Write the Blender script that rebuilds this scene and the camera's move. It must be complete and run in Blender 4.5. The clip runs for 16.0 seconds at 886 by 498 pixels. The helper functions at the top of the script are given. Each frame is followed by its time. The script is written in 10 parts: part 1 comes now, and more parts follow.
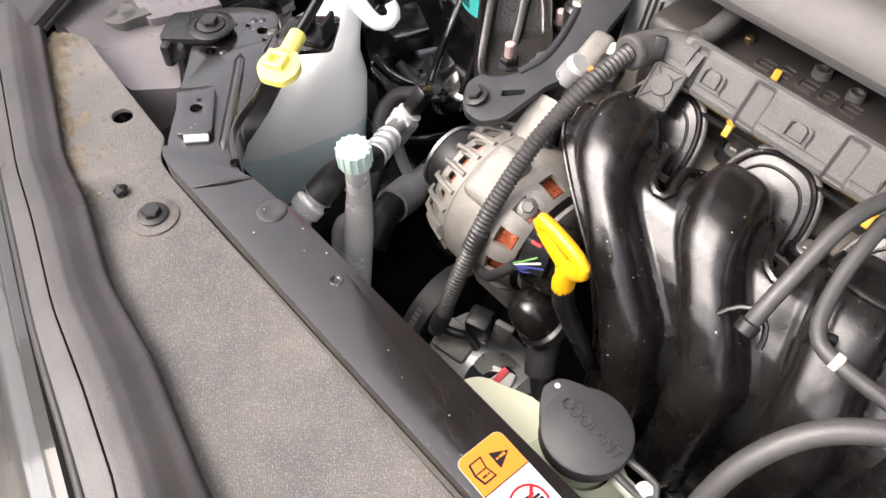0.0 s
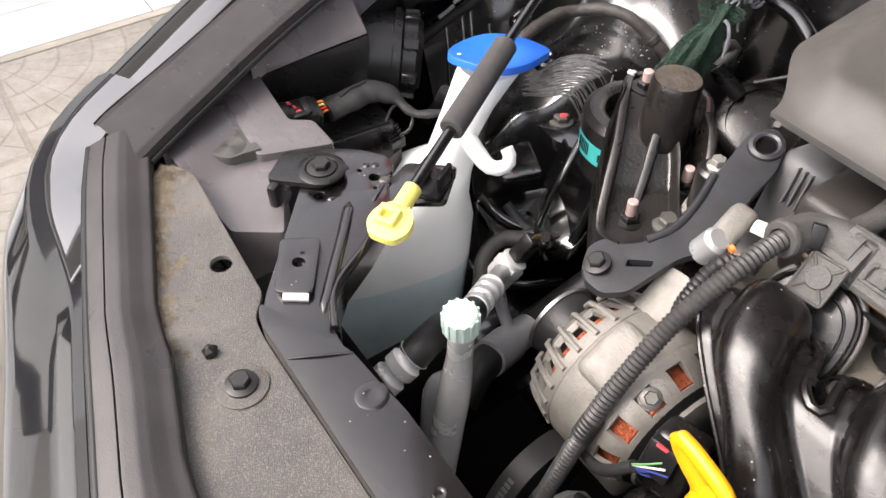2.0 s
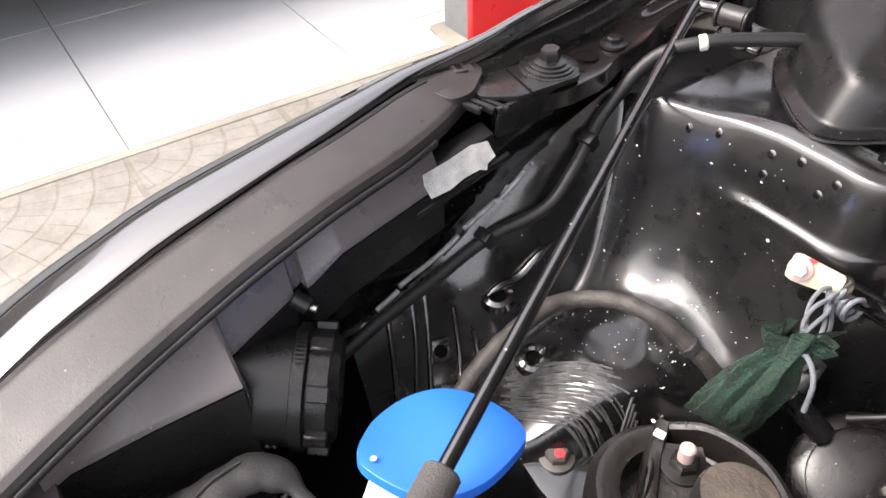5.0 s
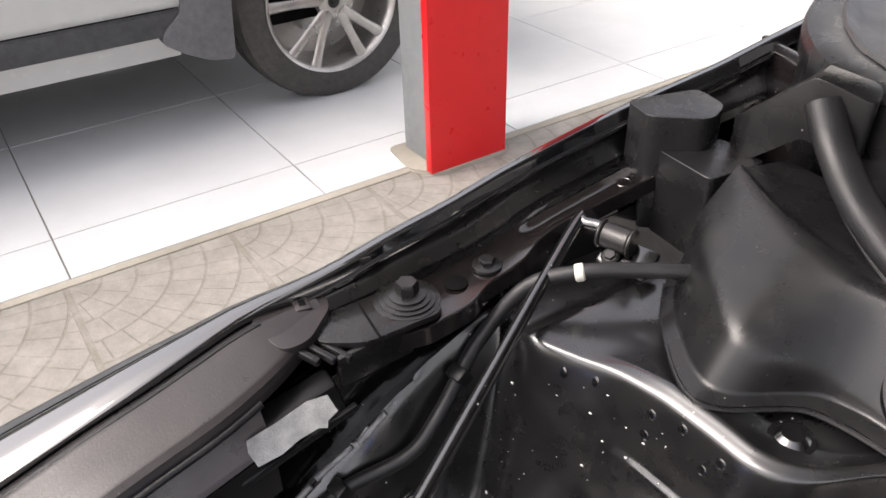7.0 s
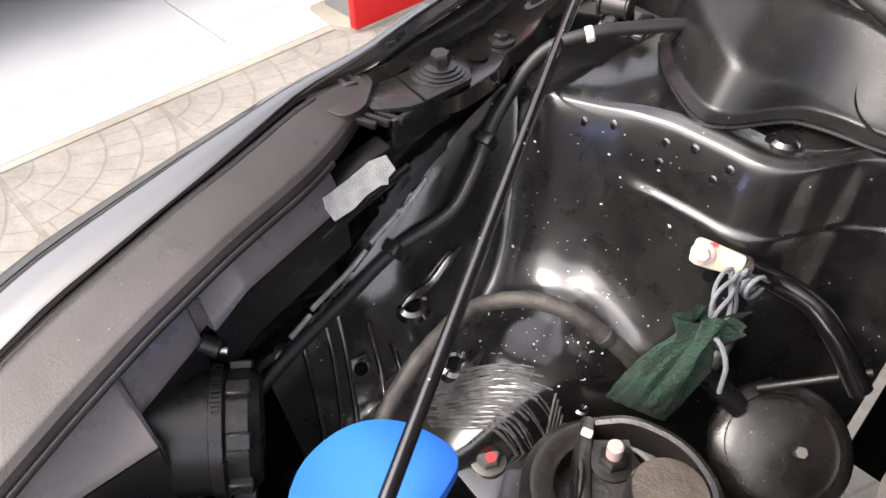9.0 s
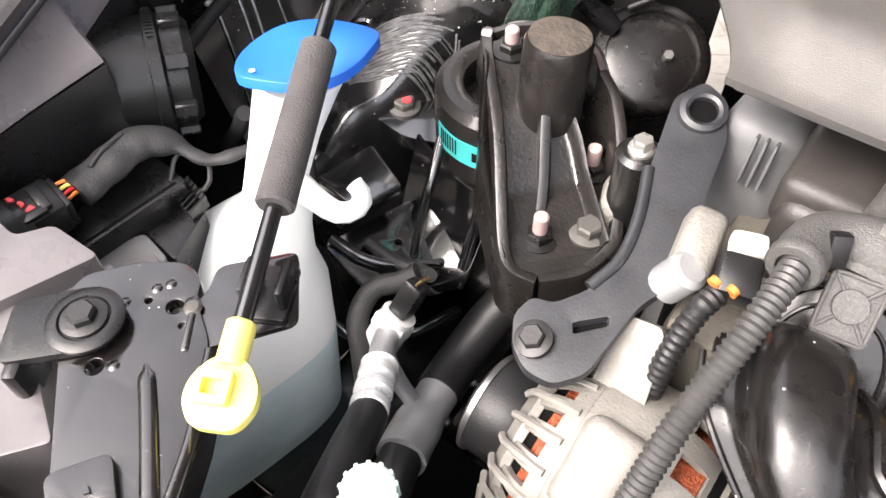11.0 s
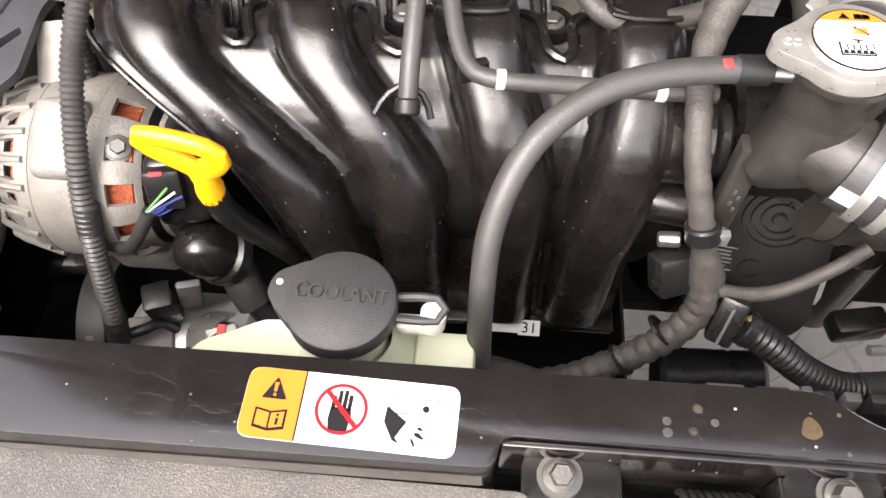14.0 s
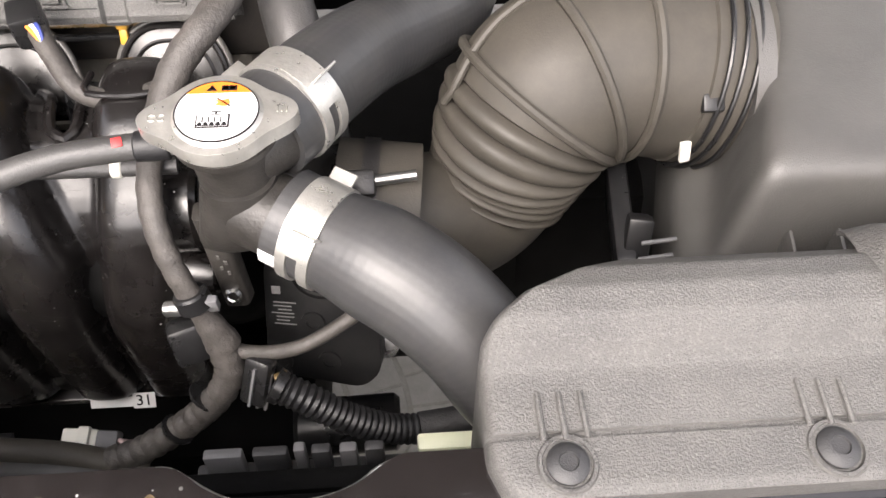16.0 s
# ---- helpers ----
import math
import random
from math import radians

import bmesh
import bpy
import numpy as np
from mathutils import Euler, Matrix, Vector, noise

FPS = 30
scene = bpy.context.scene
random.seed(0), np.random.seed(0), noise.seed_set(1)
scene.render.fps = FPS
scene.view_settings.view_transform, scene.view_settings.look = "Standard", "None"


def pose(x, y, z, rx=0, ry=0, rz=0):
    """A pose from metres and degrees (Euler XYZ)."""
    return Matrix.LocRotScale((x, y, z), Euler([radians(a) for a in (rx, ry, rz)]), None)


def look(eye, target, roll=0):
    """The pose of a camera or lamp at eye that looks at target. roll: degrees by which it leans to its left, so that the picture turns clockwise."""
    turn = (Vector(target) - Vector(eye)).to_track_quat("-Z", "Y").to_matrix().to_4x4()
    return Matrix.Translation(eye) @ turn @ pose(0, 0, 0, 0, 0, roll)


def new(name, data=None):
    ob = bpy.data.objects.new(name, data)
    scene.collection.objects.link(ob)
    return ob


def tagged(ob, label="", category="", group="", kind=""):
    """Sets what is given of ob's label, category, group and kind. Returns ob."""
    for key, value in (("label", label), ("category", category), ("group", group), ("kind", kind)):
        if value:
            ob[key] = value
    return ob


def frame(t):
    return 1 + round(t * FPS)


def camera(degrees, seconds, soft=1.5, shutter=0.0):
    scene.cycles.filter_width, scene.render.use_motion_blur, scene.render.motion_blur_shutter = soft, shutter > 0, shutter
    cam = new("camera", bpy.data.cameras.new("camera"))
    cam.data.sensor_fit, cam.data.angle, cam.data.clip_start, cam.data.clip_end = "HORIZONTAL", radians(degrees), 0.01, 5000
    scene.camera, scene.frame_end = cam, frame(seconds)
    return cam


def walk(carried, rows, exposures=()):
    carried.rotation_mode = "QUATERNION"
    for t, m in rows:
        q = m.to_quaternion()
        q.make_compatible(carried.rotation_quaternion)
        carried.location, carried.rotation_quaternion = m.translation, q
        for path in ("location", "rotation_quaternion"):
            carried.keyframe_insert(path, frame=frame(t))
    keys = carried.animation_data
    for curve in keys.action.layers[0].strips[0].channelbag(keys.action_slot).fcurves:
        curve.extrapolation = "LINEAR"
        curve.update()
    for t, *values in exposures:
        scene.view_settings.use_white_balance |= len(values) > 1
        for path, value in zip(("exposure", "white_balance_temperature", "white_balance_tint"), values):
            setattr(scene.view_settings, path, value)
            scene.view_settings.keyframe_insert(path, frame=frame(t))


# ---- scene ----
cam = camera(59.4, 16.0)
PATH = [
    (0, (0.041, -0.037, 1.073), (-0.855, 0.773, -0.521), 0.8),
    (0.5, (0.051, -0.062, 1.118), (-1.005, 0.774, -0.361), 0.6),
    (1, (0.03, -0.101, 1.126), (-1.155, 0.748, -0.242), 0.1),
    (1.5, (0.051, -0.065, 1.118), (-1.145, 0.754, -0.259), -0.3),
    (2, (-0.04, -0.011, 1.069), (-1.177, 0.769, -0.38), -0.1),
    (2.5, (-0.136, 0.027, 1.036), (-1.251, 0.777, -0.446), -0.6),
    (3, (-0.2, 0.067, 1.027), (-1.327, 0.803, -0.452), -1.1),
    (3.5, (-0.222, 0.107, 1.032), (-1.366, 0.841, -0.435), -1.4),
    (4, (-0.242, 0.146, 1.035), (-1.429, 0.897, -0.388), -1.7),
    (4.5, (-0.271, 0.194, 1.026), (-1.507, 0.971, -0.34), -1.8),
    (5, (-0.276, 0.225, 1.05), (-1.556, 1.021, -0.264), -2.1),
    (5.2, (-0.279, 0.23, 1.051), (-1.583, 1.051, -0.223), -1.7),
    (7.3, (-0.322, 0.378, 1.087), (-1.702, 1.288, -0.039), -1.8),
    (7.5, (-0.318, 0.384, 1.089), (-1.692, 1.301, -0.039), -2.0),
    (8, (-0.286, 0.36, 1.102), (-1.605, 1.292, -0.079), -2.2),
    (8.5, (-0.289, 0.295, 1.087), (-1.497, 1.242, -0.196), -2.2),
    (9, (-0.299, 0.241, 1.065), (-1.391, 1.193, -0.314), -2.1),
    (9.2, (-0.292, 0.224, 1.059), (-1.344, 1.177, -0.35), -2.1),
    (11.3, (-0.172, 0.09, 0.992), (-0.87, 1.06, -0.612), -1.4),
    (11.5, (-0.154, 0.078, 0.996), (-0.813, 1.053, -0.621), -1.3),
    (12, (-0.132, 0.034, 0.999), (-0.688, 1.036, -0.64), -1.0),
    (12.5, (-0.097, -0.01, 0.992), (-0.529, 1.009, -0.673), -0.7),
    (13, (-0.06, -0.021, 0.987), (-0.382, 1.012, -0.695), -1.1),
    (13.5, (-0.016, -0.019, 0.993), (-0.218, 1.029, -0.698), -1.1),
    (14, (0.025, -0.025, 0.993), (-0.065, 1.041, -0.697), -0.5),
    (14.5, (0.077, -0.031, 0.988), (0.064, 1.051, -0.694), 0.0),
    (15, (0.127, -0.034, 0.992), (0.171, 1.063, -0.679), 0.7),
    (15.5, (0.19, -0.025, 1.004), (0.269, 1.09, -0.655), 1.1),
    (16, (0.254, -0.01, 1.006), (0.352, 1.129, -0.635), 1.4),
]
LIGHTNESS = [(t, e, 6850, 15) for t, e in [(0, 2.22), (1, 1.99), (1.5, 1.74), (2, 1.95), (3.5, 2.35), (4, 2.46), (4.5, 2.40), (5, 2.27), (7.5, 1.70), (8.5, 2.02), (9.2, 2.28), (11.5, 2.65), (13, 2.45), (15, 2.56), (16, 2.39)]]
walk(cam, [(t, look(eye, target, roll)) for t, eye, target, roll in PATH], LIGHTNESS)

# ---- light ----
world = bpy.data.worlds.new("sky")
scene.world = world
world.use_nodes = True
wn = world.node_tree
sky = wn.nodes.new("ShaderNodeTexSky")
sky.sky_type = "NISHITA"
sky.sun_disc = False
sky.sun_elevation = radians(51)
sky.sun_rotation = radians(207)
sky.air_density, sky.dust_density, sky.ozone_density = 1.0, 4.0, 1.0
soft_sky = wn.nodes.new("ShaderNodeHueSaturation")
soft_sky.inputs["Saturation"].default_value = 0.3
wn.links.new(sky.outputs[0], soft_sky.inputs["Color"])
wn.links.new(soft_sky.outputs[0], wn.nodes["Background"].inputs[0])
wn.nodes["Background"].inputs[1].default_value = 0.15
sun = new("sun", bpy.data.lights.new("sun", "SUN"))
sun.data.energy, sun.data.angle, sun.data.color = 0.6, radians(40), (1.0, 0.96, 0.9)
sun.matrix_world = look((-2, -3.6, 5), (0, 0, 0))

# ---- building tools ----
def mesh_object(name, bm, material, angle=38):
    me = bpy.data.meshes.new(name)
    bmesh.ops.recalc_face_normals(bm, faces=bm.faces)
    bm.to_mesh(me)
    bm.free()
    for m in material if isinstance(material, (list, tuple)) else [material]:
        me.materials.append(m)
    if angle:
        me.shade_smooth()
        me.set_sharp_from_angle(angle=radians(angle))
    return new(name, me)


def thing(name, at, label, category, group="", kind=""):
    """An Empty at a thing's base, which carries its parts."""
    ob = new(name)
    ob.empty_display_size = 0.01
    ob.location = at
    return tagged(ob, label, category, group, kind)


def part(name, bm, material, parent, label="", angle=38):
    """One mesh, in world places, under a thing or a part."""
    ob = mesh_object(name, bm, material, angle)
    ob.parent = parent
    ob.matrix_parent_inverse = Matrix.Translation(-Vector(parent.location))
    return tagged(ob, label)


def single(name, bm, material, label, category, group="", kind="", angle=38):
    return tagged(mesh_object(name, bm, material, angle), label, category, group, kind)


def join(*bms):
    out = bmesh.new()
    for b in bms:
        me = bpy.data.meshes.new("tmp")
        b.to_mesh(me)
        b.free()
        out.from_mesh(me)
        bpy.data.meshes.remove(me)
    return out


def turned(bm, m):
    bmesh.ops.transform(bm, matrix=m, verts=bm.verts)
    return bm


def frame_of(direction, hint=(0, 0, 1)):
    z = Vector(direction).normalized()
    h = Vector(hint)
    if abs(z.dot(h.normalized())) > 0.98:
        h = Vector((0, 1, 0)) if abs(z.y) < 0.9 else Vector((1, 0, 0))
    x = h.cross(z).normalized()
    return Matrix((x, z.cross(x), z)).transposed()


def onto(at, direction=(0, 0, 1), hint=(0, 0, 1)):
    """A matrix that lays local z along the direction, at a place."""
    return Matrix.Translation(at) @ frame_of(direction, hint).to_4x4()


def block(size, bevel=0.0, seg=2):
    bm = bmesh.new()
    bmesh.ops.create_cube(bm, size=1, matrix=Matrix.Diagonal((*size, 1)))
    if bevel:
        bmesh.ops.bevel(bm, geom=list(bm.edges), offset=bevel, segments=seg, profile=0.5, affect="EDGES", clamp_overlap=True)
    return bm


def box(at, size, bevel=0.002, rot=(0, 0, 0), seg=2):
    return turned(block(size, bevel, seg), pose(*at, *rot))


def lathe(profile, n=32, caps=True):
    """A turned body from (radius, height) pairs, round z."""
    bm = bmesh.new()
    rings = []
    for r, h in profile:
        if r < 1e-6:
            rings.append([bm.verts.new((0, 0, h))])
        else:
            rings.append([bm.verts.new((r * math.cos(2 * math.pi * i / n), r * math.sin(2 * math.pi * i / n), h)) for i in range(n)])
    for a, b in zip(rings, rings[1:]):
        for i in range(n):
            j = (i + 1) % n
            if len(a) == 1 and len(b) == 1:
                continue
            if len(a) == 1:
                bm.faces.new((a[0], b[i], b[j]))
            elif len(b) == 1:
                bm.faces.new((a[i], a[j], b[0]))
            else:
                bm.faces.new((a[i], a[j], b[j], b[i]))
    if caps:
        for ring in (rings[0], rings[-1]):
            if len(ring) > 2:
                bm.faces.new(ring)
    return bm


def spline(pts, step):
    """A smooth line through the points, at even steps."""
    p = [Vector(q) for q in pts]
    p = [p[0] * 2 - p[1]] + p + [p[-1] * 2 - p[-2]]
    fine = []
    for a, b, c, d in zip(p, p[1:], p[2:], p[3:]):
        for k in range(24):
            t = k / 24
            fine.append(0.5 * ((2 * b) + (c - a) * t + (2 * a - 5 * b + 4 * c - d) * t * t + (3 * b - a - 3 * c + d) * t ** 3))
    fine.append(p[-2])
    length = [0.0]
    for a, b in zip(fine, fine[1:]):
        length.append(length[-1] + (b - a).length)
    n = max(2, int(length[-1] / step))
    out, k = [], 0
    for i in range(n + 1):
        s = length[-1] * i / n
        while k < len(length) - 2 and length[k + 1] < s:
            k += 1
        w = (s - length[k]) / max(1e-9, length[k + 1] - length[k])
        out.append(fine[k].lerp(fine[k + 1], min(1, w)))
    return out


def tube(pts, r, n=14, step=0.006, flat=1.0, smooth=True, hint=(0, 0, 1), caps=True):
    """A round (or flattened) bar along a line; r: a radius or a function of the length in metres and of the share of it."""
    line = spline(pts, step) if smooth else [Vector(q) for q in pts]
    bm = bmesh.new()
    tang = []
    for i in range(len(line)):
        tang.append((line[min(i + 1, len(line) - 1)] - line[max(i - 1, 0)]).normalized())
    m = frame_of(tang[0], hint)
    x = m.col[0].copy()
    rings, run = [], 0.0
    for i, q in enumerate(line):
        if i:
            run += (q - line[i - 1]).length
        x = (x - tang[i] * x.dot(tang[i])).normalized()
        y = tang[i].cross(x)
        rad = r(run, i / (len(line) - 1)) if callable(r) else r
        rings.append([bm.verts.new(q + x * (rad * math.cos(2 * math.pi * k / n)) + y * (rad * flat * math.sin(2 * math.pi * k / n))) for k in range(n)])
    for a, b in zip(rings, rings[1:]):
        for k in range(n):
            bm.faces.new((a[k], a[(k + 1) % n], b[(k + 1) % n], b[k]))
    if caps:
        bm.faces.new(rings[0])
        bm.faces.new(rings[-1])
    return bm


def corrugated(pts, r, pitch=0.004, depth=0.0012, n=14):
    """Split loom tube: a bar with rings."""
    return tube(pts, lambda s, f: r - depth * (0.5 + 0.5 * math.cos(2 * math.pi * s / pitch)), n=n, step=pitch / 4)


def rod(a, b, r, n=16, bevel=0.0):
    a, b = Vector(a), Vector(b)
    h = (b - a).length
    c = min(bevel, h / 3, r / 2)
    prof = [(0, 0), (r - c, 0), (r, c), (r, h - c), (r - c, h), (0, h)] if c else [(0, 0), (r, 0), (r, h), (0, h)]
    return turned(lathe(prof, n, caps=False), onto(a, b - a))


def rounded(poly, r, seg=4):
    """A polygon with its corners rounded off."""
    out = []
    n = len(poly)
    for i in range(n):
        p, a, b = Vector(poly[i]), Vector(poly[i - 1]), Vector(poly[(i + 1) % n])
        ra = min(r, (a - p).length * 0.45, (b - p).length * 0.45)
        s, e = p + (a - p).normalized() * ra, p + (b - p).normalized() * ra
        for k in range(seg + 1):
            t = k / seg
            out.append(tuple(s * (1 - t) ** 2 + p * 2 * t * (1 - t) + e * t * t))
    return out


def plate(poly, z0, z1, bevel=0.0, holes=(), seg=2, top=None):
    """A flat piece with an outline in x and y, and round holes (x, y, r) or outlines. top: a function that lifts z by x and y."""
    bm = bmesh.new()
    edges = []
    loops = [poly]
    for h in holes:
        loops.append([(h[0] + h[2] * math.cos(k * math.pi / 8), h[1] + h[2] * math.sin(k * math.pi / 8)) for k in range(16)] if len(h) == 3 and not hasattr(h[0], "__len__") else h)
    for loop in loops:
        vs = [bm.verts.new((x, y, z1)) for x, y in loop]
        edges += [bm.edges.new((vs[i], vs[(i + 1) % len(vs)])) for i in range(len(vs))]
    bmesh.ops.triangle_fill(bm, edges=edges, use_beauty=True, use_dissolve=False)
    if holes:
        pass
    topf = list(bm.faces)
    res = bmesh.ops.extrude_face_region(bm, geom=topf)
    low = [v for v in res["geom"] if isinstance(v, bmesh.types.BMVert)]
    for v in low:
        v.co.z = z0
    if bevel:
        rim = [e for e in bm.edges if abs(e.verts[0].co.z - z1) < 1e-6 and abs(e.verts[1].co.z - z1) < 1e-6 and len(e.link_faces) == 2 and any(abs(f.normal.z) < 0.5 for f in (g for g in e.link_faces))]
        bm.normal_update()
        rim = [e for e in bm.edges if abs(e.verts[0].co.z - z1) < 1e-6 and abs(e.verts[1].co.z - z1) < 1e-6 and len(e.link_faces) == 2 and min(abs(f.normal.z) for f in e.link_faces) < 0.5]
        bmesh.ops.bevel(bm, geom=rim, offset=bevel, segments=seg, profile=0.5, affect="EDGES", clamp_overlap=True)
    if top:
        for v in bm.verts:
            v.co.z += top(v.co.x, v.co.y)
    return bm


def sheet(fn, nu, nv, keep=None, thick=0.0):
    """A surface fn(u, v) over 0..1, with faces kept where keep(u, v) holds."""
    bm = bmesh.new()
    grid = [[bm.verts.new(fn(i / nu, j / nv)) for j in range(nv + 1)] for i in range(nu + 1)]
    for i in range(nu):
        for j in range(nv):
            if keep is None or keep((i + 0.5) / nu, (j + 0.5) / nv):
                bm.faces.new((grid[i][j], grid[i + 1][j], grid[i + 1][j + 1], grid[i][j + 1]))
    bmesh.ops.delete(bm, geom=[v for v in bm.verts if not v.link_faces], context="VERTS")
    if thick:
        bmesh.ops.recalc_face_normals(bm, faces=bm.faces)
        bmesh.ops.solidify(bm, geom=list(bm.faces), thickness=thick)
    return bm


def loft(rings, caps=True):
    """A skin over rings of equally many points."""
    bm = bmesh.new()
    vs = [[bm.verts.new(p) for p in ring] for ring in rings]
    n = len(vs[0])
    for a, b in zip(vs, vs[1:]):
        for k in range(n):
            bm.faces.new((a[k], a[(k + 1) % n], b[(k + 1) % n], b[k]))
    if caps:
        bm.faces.new(vs[0])
        bm.faces.new(vs[-1])
    return bm


def squircle(cx, cy, z, rx, ry, p=2.6, n=32, rot=0.0):
    out = []
    for k in range(n):
        a = 2 * math.pi * k / n
        c, s = math.cos(a), math.sin(a)
        x, y = rx * math.copysign(abs(c) ** (2 / p), c), ry * math.copysign(abs(s) ** (2 / p), s)
        out.append((cx + x * math.cos(rot) - y * math.sin(rot), cy + x * math.sin(rot) + y * math.cos(rot), z))
    return out


def smooth(a, b, x):
    t = min(1, max(0, (x - a) / (b - a)))
    return t * t * (3 - 2 * t)


def hump(x, c, w):
    return math.exp(-((x - c) / w) ** 2)


def lerp_table(table, x):
    """Linear look-up in rows of (x, value)."""
    if x <= table[0][0]:
        return table[0][1]
    for (a, va), (b, vb) in zip(table, table[1:]):
        if x <= b:
            return va + (vb - va) * (x - a) / (b - a)
    return table[-1][1]


def eased_table(table, y, w=0.02):
    """Rounded lookup in a table."""
    return sum(lerp_table(table, y + w * k / 3) * (4 - abs(k)) for k in range(-3, 4)) / 16


def hex_bolt(parent, at, direction=(0, 0, 1), size=0.006, flange=0.010, head=0.006, stud=0.0, material=None, mark=None, washer=True):
    """A flanged bolt head, or a nut with its stud."""
    m = onto(at, direction)
    hexa = lathe([(0, 0), (size, 0), (size, head * 0.82), (size * 0.86, head), (0, head)], 6, caps=False)
    fl = lathe([(0, -0.001), (flange, -0.001), (flange, 0.0012), (size * 1.1, 0.0022), (0, 0.0022)], 24, caps=False)
    bolt = part("bolt", turned(join(hexa, fl), m), material or M["zinc"], parent, angle=30)
    if stud:
        st = lathe([(0, head), (size * 0.55, head), (size * 0.55, head + stud - 0.001), (size * 0.42, head + stud), (0, head + stud)], 14, caps=False)
        part("stud", turned(st, m), mark or M["zinc"], bolt)
    elif mark:
        d = lathe([(0, head + 0.0003), (size * 0.5, head + 0.0003), (size * 0.45, head + 0.0008), (0, head + 0.0008)], 7, caps=False)
        part("paint_mark", turned(d, m @ Matrix.Translation((size * 0.3, 0, 0))), mark, bolt)
    return bolt


def letters(text, size, at, direction=(0, 0, 1), hint=(0, 1, 0), depth=0.0004):
    """Raised writing in the built-in font, as a bmesh."""
    cu = bpy.data.curves.new("tmp", "FONT")
    cu.body, cu.size, cu.extrude, cu.align_x, cu.align_y = text, size, depth, "CENTER", "CENTER"
    ob = bpy.data.objects.new("tmp", cu)
    me = bpy.data.meshes.new_from_object(ob)
    bm = bmesh.new()
    bm.from_mesh(me)
    bpy.data.objects.remove(ob)
    bpy.data.curves.remove(cu)
    bpy.data.meshes.remove(me)
    z = Vector(direction).normalized()
    y = (Vector(hint) - z * z.dot(Vector(hint))).normalized()
    m = Matrix((y.cross(z), y, z)).transposed().to_4x4()
    return turned(bm, Matrix.Translation(at) @ m)

# ---- materials ----
M = {}


